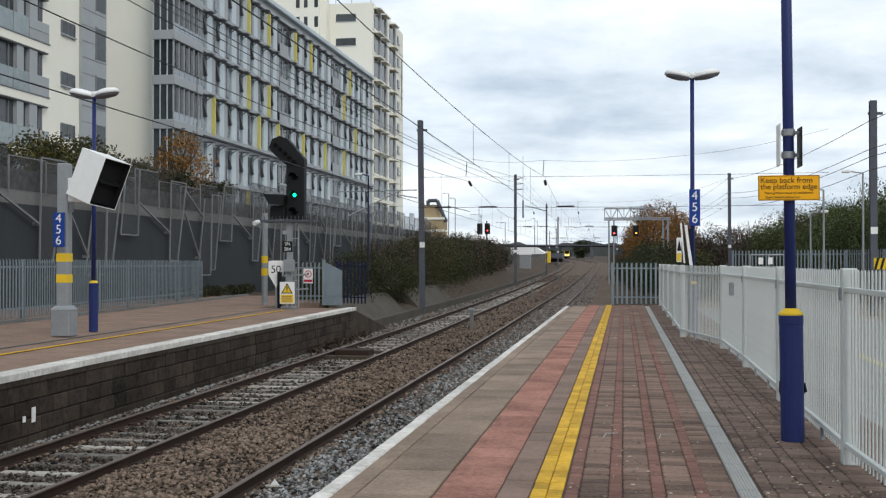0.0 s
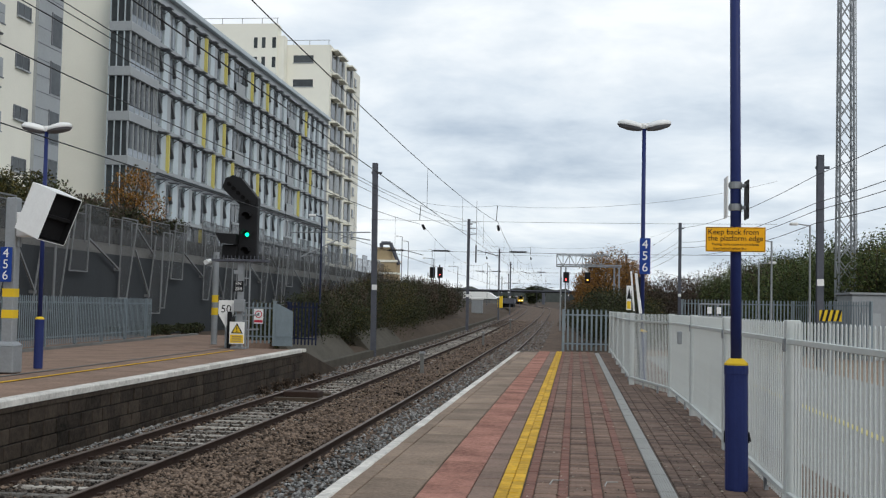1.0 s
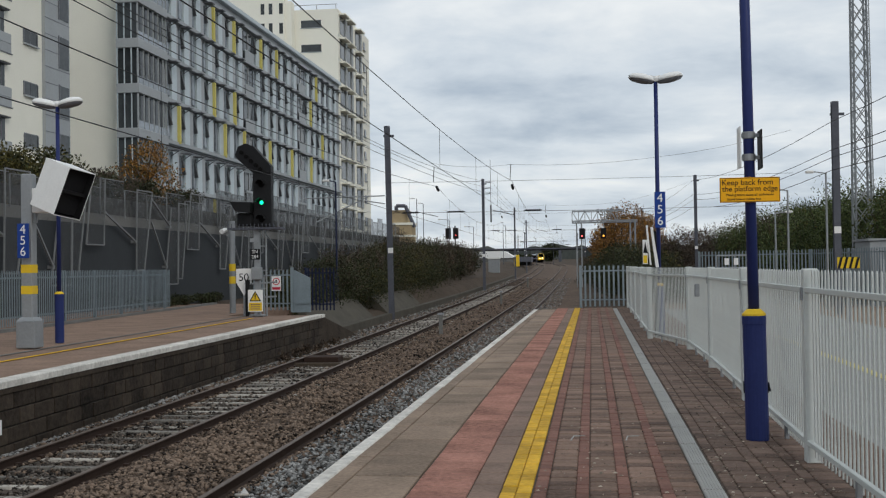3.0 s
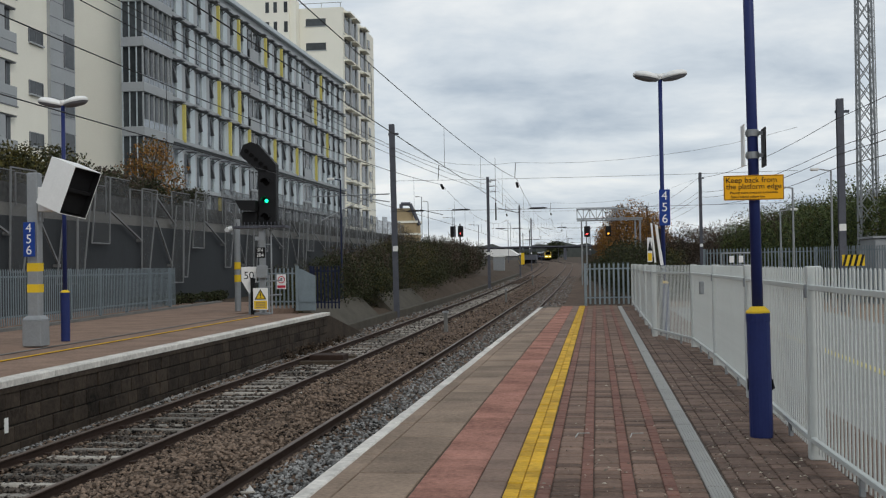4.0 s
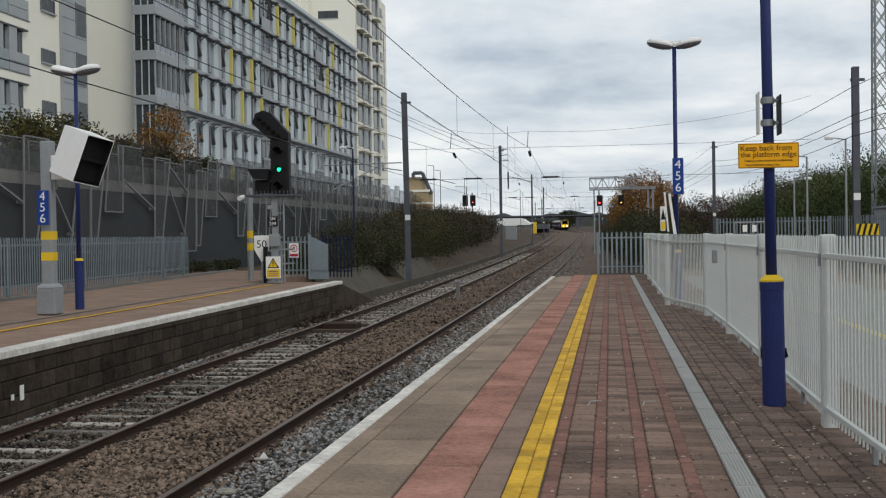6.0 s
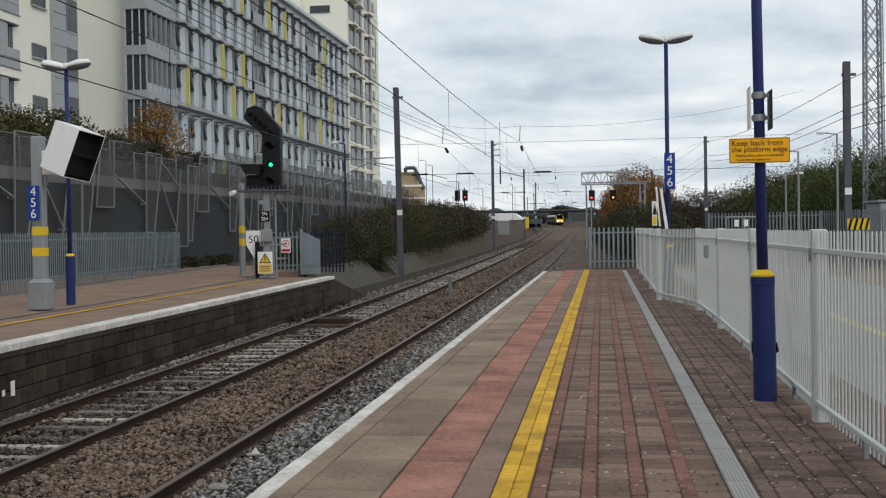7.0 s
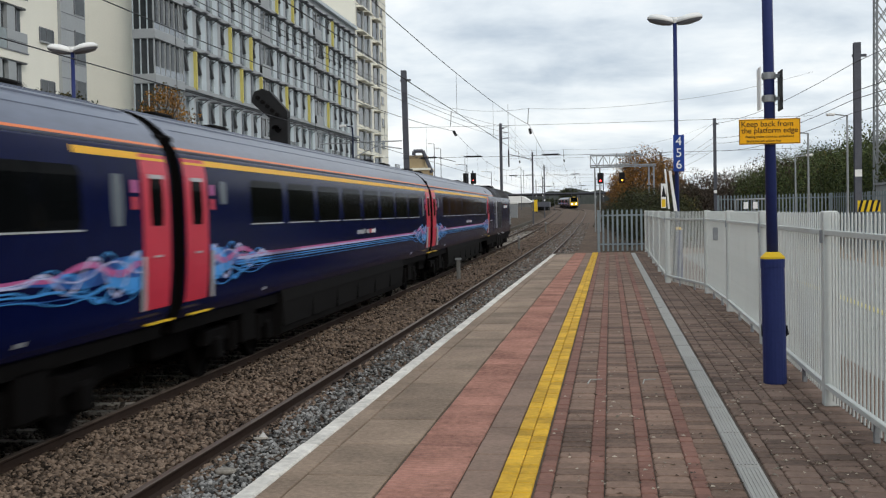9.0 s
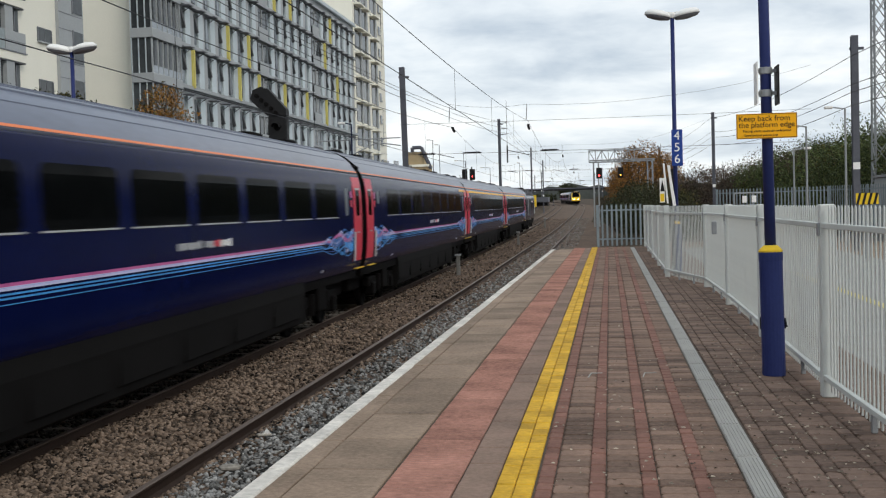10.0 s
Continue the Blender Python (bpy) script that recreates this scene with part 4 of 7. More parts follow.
# ---- white fence on the near platform ----
fence = thing("platform_fence", label="pale grey steel paling fence along the platform", category="fence")
pale = Shape()
pale.prism([(-0.017, -0.005), (-0.009, -0.007), (0.009, -0.007), (0.017, -0.005), (0.017, 0.003), (0.009, 0.005), (-0.009, 0.005), (-0.017, 0.003)], "z", 0.05, 1.435)
pale.loft([[(-0.017, -0.005, 1.435), (0.017, -0.005, 1.435), (0.017, 0.003, 1.435), (-0.017, 0.003, 1.435)], [(-0.007, -0.003, 1.45), (0.007, -0.003, 1.45), (0.007, 0.001, 1.45), (-0.007, 0.001, 1.45)]])
pale_me = pale.mesh("pale", M_FENCE)
post_me = Shape().box(-0.055, 0.055, -0.055, 0.055, 0.0, 1.46, 0.008).mesh("post", M_FENCE)
foot_me = Shape().box(-0.024, 0.012, -0.025, 0.025, 0.0, 0.14, 0.004).mesh("foot_bracket", M_GALV)
lock_me = Shape().box(-0.068, -0.05, -0.035, 0.035, 1.22, 1.32, 0.005).mesh("bolt_plate", M_GALV)
posts = [(-3.9,), (0.5,), (4.9,), (9.05,), (13.1,), (17.22,), (20.89,), (23.98,), (28.3,), (32.7,), (37.1,), (41.5,)]
posts = [(line_x(FENCE_LINE, y), y) for (y,) in posts]
for (xa, ya), (xb, yb) in zip(posts, posts[1:]):
    d = math.hypot(xb - xa, yb - ya)
    a = math.degrees(math.atan2(yb - ya, xb - xa))
    for z in (0.155, 1.30):
        s = Shape().box(0.05, d - 0.05, -0.05, -0.012, z - 0.02, z + 0.02, 0.004)
        part("rail", s, M_FENCE, fence, m=pose(xa, ya, 0, 0, 0, a + 180) @ pose(-d, 0, 0))
    n = int(d / 0.106)
    far = Shape()
    for i in range(1, n):
        u = i / n
        m = pose(xa + (xb - xa) * u, ya + (yb - ya) * u, 0, 0, 0, a)
        if 4.0 < ya < 26.0:
            part("pale", pale_me, M_FENCE, fence, m=m)
        else:
            far.add([m @ Vector(v) for v in pale.v], pale.f)
    if far.v:
        tagged(part("far_paling", far, M_FENCE, fence), kind="stuff")
    for u in (0.3, 0.66):
        part("foot_bracket", foot_me, M_GALV, fence, m=pose(xa + (xb - xa) * u, ya + (yb - ya) * u, 0))
for x, y in posts:
    p = part("post", post_me, M_FENCE, fence, m=pose(x, y, 0))
    part("bolt_plate", lock_me, M_GALV, p)
box = part("lock_box", Shape().box(-0.13, -0.06, -0.07, 0.07, 1.0, 1.2, 0.01), M_GALV, fence, "galvanised lock plate", m=pose(line_x(FENCE_LINE, 18.4), 18.4, 0))


# ---- lamp columns ----
def lamp_column(x, y, label, h=5.28):
    root = thing("lamp_column", x, y, 0, label=label, category="street lamp", group="platform lamps")
    part("base", Shape().lathe(0, 0, [(0.095, 0.0), (0.098, 0.02), (0.098, 1.06)], 20), M_BLUE, root, "wide dark blue base", smooth=False)
    part("collar", Shape().lathe(0, 0, [(0.101, 1.06), (0.101, 1.075), (0.06, 1.115), (0.045, 1.118)], 20), M_YEL, root, "yellow collar")
    part("band", Shape().lathe(0, 0, [(0.1, 0.985), (0.102, 0.99), (0.102, 1.055), (0.1, 1.06)], 20), M_BLUE, root)
    part("pole", Shape().lathe(0, 0, [(0.047, 1.1), (0.045, 3.0), (0.042, h)], 14), M_BLUE, root, smooth=True)
    part("neck", Shape().lathe(0, 0, [(0.05, h - 0.02), (0.07, h + 0.05), (0.05, h + 0.10)], 14), M_WHITE, root)
    for s in (-1, 1):
        sh = Shape()
        rings = []
        for r, z in ((0.02, 0.115), (0.12, 0.108), (0.2, 0.085), (0.255, 0.035), (0.262, -0.02)):
            rings.append([(s * 0.295 + r * 1.05 * math.cos(2 * math.pi * i / 20), r * 0.8 * math.sin(2 * math.pi * i / 20), h + 0.05 + z + 0.2 * s * r * math.cos(2 * math.pi * i / 20)) for i in range(20)])
        sh.loft(rings)
        hd = part("lamp_head", sh, M_WHITE, root, "white oval lamp head", smooth=True)
        ln = Shape()
        rings = []
        for r, z in ((0.262, -0.022), (0.22, -0.065), (0.1, -0.09), (0.01, -0.095)):
            rings.append([(s * 0.295 + r * 1.05 * math.cos(2 * math.pi * i / 20), r * 0.8 * math.sin(2 * math.pi * i / 20), h + 0.05 + z + 0.2 * s * r * math.cos(2 * math.pi * i / 20)) for i in range(20)])
        part("lens", ln.loft(rings), M_DARKCLAD, hd, "grey lens")
        part("arm", Shape().bar((0, 0, h + 0.06), (s * 0.12, 0, h + 0.08), 0.07), M_WHITE, root)
    return root


near_lamp = lamp_column(1.37, 10.18, "blue lamp column with yellow collar beside the fence")
near_lamp.matrix_world = pose(1.37, 10.18, 0, 0, -0.6, 0)
lamp_column(1.40, 24.9, "blue lamp column with twin white heads behind the fence", 5.40)
lamp_column(-11.52, 24.0, "blue lamp column on the opposite platform", 5.17)
strap = thing("cable_strap", 1.37, 10.18, 0, label="black cable strapped to the blue lamp base", category="cable")
part("cable", Shape().tube((0.10, 0.02, 0.40), (0.103, 0.02, 0.49), 0.008).tube((0.10, 0.02, 0.48), (0.108, -0.03, 0.42), 0.008).tube((-0.1, 0.0, 0.40), (-0.102, 0.0, 0.5), 0.01), M_BLACK, strap)
M_FACING = pose(0, 0, 0, 90, 0, 0)

# orange notice on the near column
notice = thing("warning_notice", 1.335, 10.11, 2.13, label="orange notice with black words on the blue column", category="sign")
part("board", Shape().box(-0.25, 0.25, -0.012, 0.0, -0.106, 0.106, 0.004), M_ORANGE, notice)
for z in (-0.1, 0.1):
    part("edge_line", Shape().box(-0.246, 0.246, -0.0145, -0.0125, z - 0.002, z + 0.002), M_BLACK, notice)
for x in (-0.245, 0.245):
    part("edge_line", Shape().box(x - 0.002, x + 0.002, -0.0145, -0.0125, -0.1, 0.1), M_BLACK, notice)
for words, size, z, x in (("Keep back from", 0.066, 0.062, -0.02), ("the platform edge", 0.064, 0.008, 0.0), ("Passing trains cause air turbulence", 0.0285, -0.042, 0.0), ("Stand behind yellow line", 0.0285, -0.078, -0.05)):
    lettering("wording", words, size, M_BLACK, notice, pose(x, -0.0135, z) @ M_FACING, 0.001)
part("clamp", Shape().box(-0.03, 0.12, 0.0, 0.11, -0.02, 0.02), M_GALV, notice)
plates = thing("back_to_back_signs", 1.343, 10.18, 2.5, label="white and black signs seen edge-on, clamped to the column", category="sign")
part("white_plate", Shape().box(-0.085, -0.075, -0.11, 0.11, -0.18, 0.17), M_WHITE, plates)
part("black_plate", Shape().box(0.088, 0.098, -0.12, 0.12, -0.19, 0.14), M_BLACK, plates)
for z in (-0.09, 0.1):
    part("clamp_band", Shape().lathe(0, 0, [(0.05, z - 0.03), (0.056, z - 0.025), (0.056, z + 0.025), (0.05, z + 0.03)], 14), M_GALV, plates)
    part("clamp_arm", Shape().bar((-0.08, 0, z), (0.1, 0, z), 0.03), M_GALV, plates)


def number_board(x, y, z, label, h=0.76, w=0.225):
    root = thing("platform_number_sign", x, y, z, label=label, category="sign", group="platform number signs")
    part("board", Shape().box(-w / 2, w / 2, -0.02, 0.02, 0, h, 0.005), M_SIGNBLUE, root)
    for i, c in enumerate("456"):
        lettering("numeral", c, 0.26, M_WHITE, root, pose(0, -0.022, h * (0.82 - 0.32 * i)) @ M_FACING, 0.002)
    part("bracket", Shape().box(-0.03, 0.03, 0.0, 0.09, h * 0.45, h * 0.55), M_GALV, root)


number_board(1.44, 24.79, 2.28, "blue board with white 4 5 6 on the lamp column")
number_board(-11.38, 22.14, 1.83, "blue board with white 4 5 6 on a grey post", 0.70, 0.24)

# leaning boards behind the fence by the far lamp
boards = thing("stacked_signs", 1.30, 24.35, 0, label="white-edged signs leaning by the lamp column", category="sign")
part("sign_post", Shape().box(-0.03, 0.03, -0.03, 0.03, 0, 2.2), M_BLACK, boards)
part("white_board", Shape().add([(-0.12, -0.1, 1.5), (-0.10, 0.12, 1.5), (-0.17, 0.12, 2.32), (-0.19, -0.1, 2.32), (-0.09, -0.1, 1.5), (-0.07, 0.12, 1.5), (-0.14, 0.12, 2.32), (-0.16, -0.1, 2.32)], [(0, 1, 2, 3), (4, 7, 6, 5), (0, 4, 5, 1), (1, 5, 6, 2), (2, 6, 7, 3), (3, 7, 4, 0)]), M_WHITE, boards)
part("black_board", Shape().add([(0.0, -0.1, 1.45), (0.02, 0.12, 1.45), (-0.08, 0.12, 2.28), (-0.1, -0.1, 2.28), (0.06, -0.1, 1.45), (0.08, 0.12, 1.45), (-0.03, 0.12, 2.28), (-0.05, -0.1, 2.28)], [(0, 1, 2, 3), (4, 7, 6, 5), (0, 4, 5, 1), (1, 5, 6, 2), (2, 6, 7, 3), (3, 7, 4, 0)]), M_WHITE, boards)
part("warning_board", Shape().box(-0.26, -0.16, -0.12, -0.1, 1.52, 2.02), M_WHITE, boards, "white and yellow warning board")
part("yellow_field", Shape().box(-0.25, -0.17, -0.125, -0.12, 1.54, 1.70), M_YEL, boards)
part("warning_triangle", Shape().prism([(-0.25, 1.75), (-0.16, 1.75), (-0.205, 1.98)], "y", -0.13, -0.122), M_BLACK, boards)


# ---- palisades ----
def palisade(label, path, h, pitch=0.16, mat=None, base=0.0, group=""):
    mat = mat or M_PALI
    root = thing("palisade_fence", path[0][0], path[0][1], base, label=label, category="fence", group=group)
    s = Shape()
    s.prism([(-0.035, -0.008), (0.035, -0.008), (0.022, 0.008), (-0.022, 0.008)], "z", 0.08, h - 0.06)
    for dx in (-0.022, 0.0, 0.022):
        s.add([(dx - 0.011, 0, h - 0.06), (dx + 0.011, 0, h - 0.06), (dx * 1.6, 0, h), (dx - 0.011, 0.006, h - 0.06), (dx + 0.011, 0.006, h - 0.06)], [(0, 1, 2), (3, 2, 4), (0, 2, 3), (1, 4, 2)])
    me = s.mesh("pale", mat)
    pm = Shape().box(-0.05, 0.05, 0.012, 0.1, 0, h - 0.02, 0.005).mesh("post", mat)
    x0, y0 = path[0]
    for (xa, ya), (xb, yb) in zip(path, path[1:]):
        d = math.hypot(xb - xa, yb - ya)
        a = math.degrees(math.atan2(yb - ya, xb - xa))
        q = pose(xa - x0, ya - y0, 0, 0, 0, a)
        for z in (0.32, h - 0.22):
            part("rail", Shape().box(0, d, 0.008, 0.04, z - 0.025, z + 0.025), mat, root, m=q)
        for i in range(int(d / pitch) + 1):
            part("pale", me, mat, root, m=q @ pose(min(d, i * pitch), 0, 0))
        for i in range(int(d / 2.75) + 1):
            part("post", pm, mat, root, m=q @ pose(min(d, i * 2.75), 0, 0))
    return root


palisade("grey steel palisade fence at the back of the opposite platform", [(-15.5, 21.0), (-15.6, 28.5), (-16.1, 34.0), (-17.1, 45.5)], 1.62)
setting("platform_back_kerb", Shape().loft([[(x - 0.1, y, -0.02), (x + 0.1, y, -0.02), (x + 0.1, y, 0.07), (x - 0.1, y, 0.07)] for x, y in ((-15.2, 21.0), (-15.3, 28.5), (-15.75, 34.0), (-16.75, 45.5), (-17.3, 51.8))]), M_CWALL, "low concrete kerb along the back of the platform", "kerb")
palisade("grey palisade across the end of the platform", [(-0.42, 42.25), (1.2, 42.25)], 1.58, 0.17, base=-0.05)
palisade("grey palisade beside the signal at the platform end", [(-12.05, 40.5), (-10.7, 40.3)], 1.55)
palisade("dark blue palisade fence below the bushes", [(-11.1, 44.2), (-9.85, 43.8)], 1.75, mat=M_NAVY, base=-0.15)
gate = thing("steel_side_gate", -10.6, 40.3, 0, label="plain galvanised sheet gate with sloping top", category="gate")
part("sheet", Shape().prism([(0, 0.0), (0.66, 0.0), (0.66, 1.22), (0.1, 1.5), (0, 1.5)], "y", -0.02, 0.02), M_PALI, gate)
part("gate_post", Shape().box(-0.06, 0.04, -0.05, 0.05, 0, 1.6), M_PALI, gate)
part("hinge_rail", Shape().box(0.02, 0.64, -0.05, -0.02, 0.3, 0.36), M_PALI, gate)
rail_ob = thing("hand_rail", -11.9, 39.3, 0, label="short galvanised tube rail at the platform end", category="handrail")
for z in (0.55, 1.05):
    part("tube", Shape().tube((0.1, 0, z), (1.0, 0, z + 0.05), 0.03), M_GALV, rail_ob)
part("upright", Shape().tube((0.55, 0, 0), (0.55, 0, 1.3), 0.03), M_GALV, rail_ob)
no_entry = thing("prohibition_sign", -11.13, 40.1, 0.78, label="white sign with red circle and red caption", category="sign")
part("board", Shape().box(-0.17, 0.17, -0.01, 0.0, 0.0, 0.52), M_WHITE, no_entry)
ring = Shape()
ring.loft([[(r * math.cos(2 * math.pi * i / 24), yy, 0.33 + r * math.sin(2 * math.pi * i / 24)) for i in range(24)] for r, yy in ((0.13, -0.012), (0.13, -0.016), (0.10, -0.016), (0.10, -0.012))], ends=False)
part("red_ring", ring, M_TRED, no_entry)
part("caption_bar", Shape().box(-0.15, 0.15, -0.014, -0.011, 0.04, 0.13), M_TRED, no_entry)
part("black_mark", Shape().box(-0.03, 0.03, -0.014, -0.011, 0.28, 0.38), M_BLACK, no_entry)
part("back_strap", Shape().box(-0.12, 0.12, 0.0, 0.3, 0.2, 0.25), M_GALV, no_entry)

# ---- monitor hood on its post ----
mpost = thing("monitor_post", -11.39, 22.4, 0, label="grey steel post with yellow bands and white monitor hood", category="post")
part("base_box", Shape().box(-0.2, 0.2, -0.2, 0.2, 0, 0.55, 0.02).loft([[(-0.2, -0.2, 0.55), (0.2, -0.2, 0.55), (0.2, 0.2, 0.55), (-0.2, 0.2, 0.55)], [(-0.13, -0.13, 0.63), (0.13, -0.13, 0.63), (0.13, 0.13, 0.63), (-0.13, 0.13, 0.63)]]), M_GALV, mpost)
part("shaft", Shape().box(-0.115, 0.115, -0.115, 0.115, 0.6, 3.55, 0.02), M_GALV, mpost)
for z in (1.10, 1.53):
    part("yellow_band", Shape().box(-0.12, 0.12, -0.12, 0.12, z, z + 0.17), M_YEL, mpost)
part("cable_box", Shape().box(0.115, 0.17, -0.05, 0.05, 2.55, 3.1), M_GALV, mpost)
hood_m = pose(0.755, -0.02, 3.22, 0, 21, 0) @ pose(0, 0, 0, 0, 0, -22)
s = Shape()
o, t = 0.36, 0.5
s.add([(-o, -o, -t), (o, -o, -t), (o, o, -t), (-o, o, -t), (-o, -o, t), (o, -o, t), (o, o, t), (-o, o, t)], [(0, 3, 2, 1), (4, 5, 6, 7), (0, 1, 5, 4), (2, 3, 7, 6), (0, 4, 7, 3)])
k_ = 0.014
s.add([(o, -o, -t), (o, o, -t), (o, o, t), (o, -o, t), (o, -o + k_, -t + k_), (o, o - k_, -t + k_), (o, o - k_, t - k_), (o, -o + k_, t - k_)], [(0, 1, 5, 4), (1, 2, 6, 5), (2, 3, 7, 6), (3, 0, 4, 7)])
hd = part("monitor_hood", s, M_WHITE, mpost, "white tilted monitor hood", m=hood_m)
lining = Shape().add([(-o + k_, -o + k_, -t + k_), (o - 0.002, -o + k_, -t + k_), (o - 0.002, o - k_, -t + k_), (-o + k_, o - k_, -t + k_), (-o + k_, -o + k_, t - k_), (o - 0.002, -o + k_, t - k_), (o - 0.002, o - k_, t - k_), (-o + k_, o - k_, t - k_)], [(0, 1, 2, 3), (4, 7, 6, 5), (0, 4, 5, 1), (2, 6, 7, 3), (0, 3, 7, 4)])
part("black_lining", lining, M_BLACK, hd, "black lining of the hood")
part("screen", Shape().box(-0.05, 0.2, -0.33, 0.33, -0.46, 0.46), M_BLACK, hd)
part("divider", Shape().box(0.2, 0.3, -0.33, 0.33, -0.03, 0.03), M_BLACK, hd)
part("hood_bracket", Shape().box(-0.1, 0.46, -0.09, 0.09, 2.75, 3.25, 0.02), M_WHITE, mpost)

# ---- colour-light signal at the platform end ----
sig = thing("railway_signal", -10.98, 37.3, 0, label="black colour-light signal showing green, with route indicator", category="railway signal")
part("post", Shape().box(-0.09, 0.09, -0.09, 0.09, 0, 2.95, 0.01), M_GALV, sig)
part("base_plate", Shape().box(-0.25, 0.25, -0.2, 0.2, 0, 0.06), M_GALV, sig)
part("platform_grid", Shape().box(-0.95, 0.85, -0.25, 0.45, 2.86, 2.93), M_MAST, sig)
for i in range(14):
    part("grid_tooth", Shape().box(-0.93 + 0.13 * i, -0.91 + 0.13 * i, -0.28, -0.25, 2.86, 3.05), M_MAST, sig)
head = part("signal_head", Shape().box(-0.1, 0.52, -0.12, 0.2, 2.95, 4.78, 0.04), M_BLACK, sig)
for i, z in enumerate((4.35, 3.75, 3.2)):
    part("light_hood", Shape().loft([[(0.2 + 0.14 * math.cos(a), yy, z + 0.14 * math.sin(a)) for a in [0.1 + 2.94 * k / 10 for k in range(11)]] for yy in (-0.12, -0.42)], closed=False, ends=False), M_BLACK, head)
    part("light", Shape().tube((0.2, -0.13, z), (0.2, -0.15, z), 0.06 if i == 1 else 0.1, n=16), M_GREENL if i == 1 else M_TSKIRT, head, "lit green lamp" if i == 1 else "")
ri = part("route_indicator", Shape().prism([(-0.1, 4.75), (0.53, 4.75), (0.53, 4.95), (-0.05, 5.62), (-0.32, 5.72), (-0.58, 5.62), (-0.68, 5.35), (-0.62, 5.22)], "y", -0.15, 0.2), M_BLACK, sig, "black angled route indicator")
for i in range(5):
    part("indicator_lamp", Shape().tube((-0.45 + 0.16 * i, -0.16, 5.42 - 0.145 * i), (-0.45 + 0.16 * i, -0.22, 5.42 - 0.145 * i), 0.07, n=10), M_TSKIRT, ri)
sub = part("sub_signal", Shape().box(-0.66, -0.14, -0.1, 0.2, 2.98, 3.42, 0.04), M_BLACK, sig)
part("sub_hood", Shape().prism([(-0.62, 3.46), (-0.12, 3.42), (-0.1, 3.76), (-0.8, 3.78)], "y", -0.4, 0.15), M_BLACK, sub)
pl = part("signal_plate", Shape().box(-0.22, 0.12, -0.12, -0.10, 1.87, 2.22), M_BLACK, sig, "black plate with white letters")
lettering("wording", "SN", 0.16, M_WHITE, pl, pose(-0.05, -0.123, 2.13) @ M_FACING, 0.001)
lettering("wording", "284", 0.16, M_WHITE, pl, pose(-0.05, -0.123, 1.96) @ M_FACING, 0.001)
part("small_plate", Shape().box(-0.22, 0.1, -0.12, -0.10, 2.45, 2.58), M_GALV, sig)
part("relay_box", Shape().box(-0.15, 0.2, -0.25, -0.09, 1.2, 1.62, 0.02), M_GALV, sig)
part("black_duct", Shape().box(-0.4, -0.28, -0.1, 0.05, 0, 1.2), M_BLACK, sig)
for z in (0.9, 1.5, 2.3):
    part("rung", Shape().box(0.09, 0.3, -0.02, 0.02, z, z + 0.03), M_GALV, sig)
part("phone_pole", Shape().tube((0.28, 0.05, 0), (0.28, 0.05, 2.9), 0.03), M_GALV, sig)
speed = thing("speed_sign", -11.47, 37.35, 0, label="white down-pointing speed board with black 50", category="sign")
part("board", Shape().prism([(-0.26, 1.58), (0.26, 1.58), (0.26, 1.12), (0.0, 0.68), (-0.26, 1.12)], "y", -0.02, 0.0), M_WHITE, speed)
lettering("wording", "50", 0.36, M_BLACK, speed, pose(0, -0.022, 1.28) @ M_FACING, 0.001)
part("stake", Shape().box(-0.03, 0.03, 0.0, 0.06, 0, 1.6), M_GALV, speed)
warn = thing("danger_sign", -10.98, 37.0, 0.16, label="yellow and white danger board with black triangle", category="sign")
part("board", Shape().box(-0.25, 0.25, -0.02, 0.0, 0.0, 0.72, 0.005), M_WHITE, warn)
part("yellow_field", Shape().box(-0.22, 0.22, -0.025, -0.02, 0.03, 0.30), M_YEL, warn)
part("triangle", Shape().prism([(-0.20, 0.34), (0.20, 0.34), (0.0, 0.68)], "y", -0.028, -0.02), M_BLACK, warn)
part("triangle_field", Shape().prism([(-0.145, 0.37), (0.145, 0.37), (0.0, 0.62)], "y", -0.033, -0.028), M_YEL, warn)
part("exclamation", Shape().box(-0.018, 0.018, -0.037, -0.033, 0.46, 0.57).box(-0.018, 0.018, -0.037, -0.033, 0.40, 0.435), M_BLACK, warn)
for z in (0.09, 0.16, 0.23):
    part("wording_bar", Shape().box(-0.16, 0.16, -0.028, -0.025, z - 0.015, z + 0.015), M_BROWN, warn)
part("leg", Shape().box(-0.04, 0.04, 0.0, 0.05, -0.12, 0.6), M_GALV, warn)
cctv = thing("camera_post", -12.8, 40.3, 0, label="slim grey post with yellow bands and a white camera", category="camera post")
part("post", Shape().tube((0, 0, 0), (0, 0, 3.3), 0.11, n=14), M_GALV, cctv)
for z in (1.05, 1.5):
    part("yellow_band", Shape().lathe(0, 0, [(0.115, z), (0.118, z + 0.01), (0.118, z + 0.25), (0.115, z + 0.26)], 14), M_YEL, cctv)
part("camera_body", Shape().tube((-0.28, -0.32, 2.92), (-0.26, 0.08, 2.98), 0.085, n=12), M_WHITE, cctv, "white camera housing")
part("camera_arm", Shape().bar((-0.2, 0, 2.8), (0, 0, 2.75), 0.05), M_GALV, cctv)


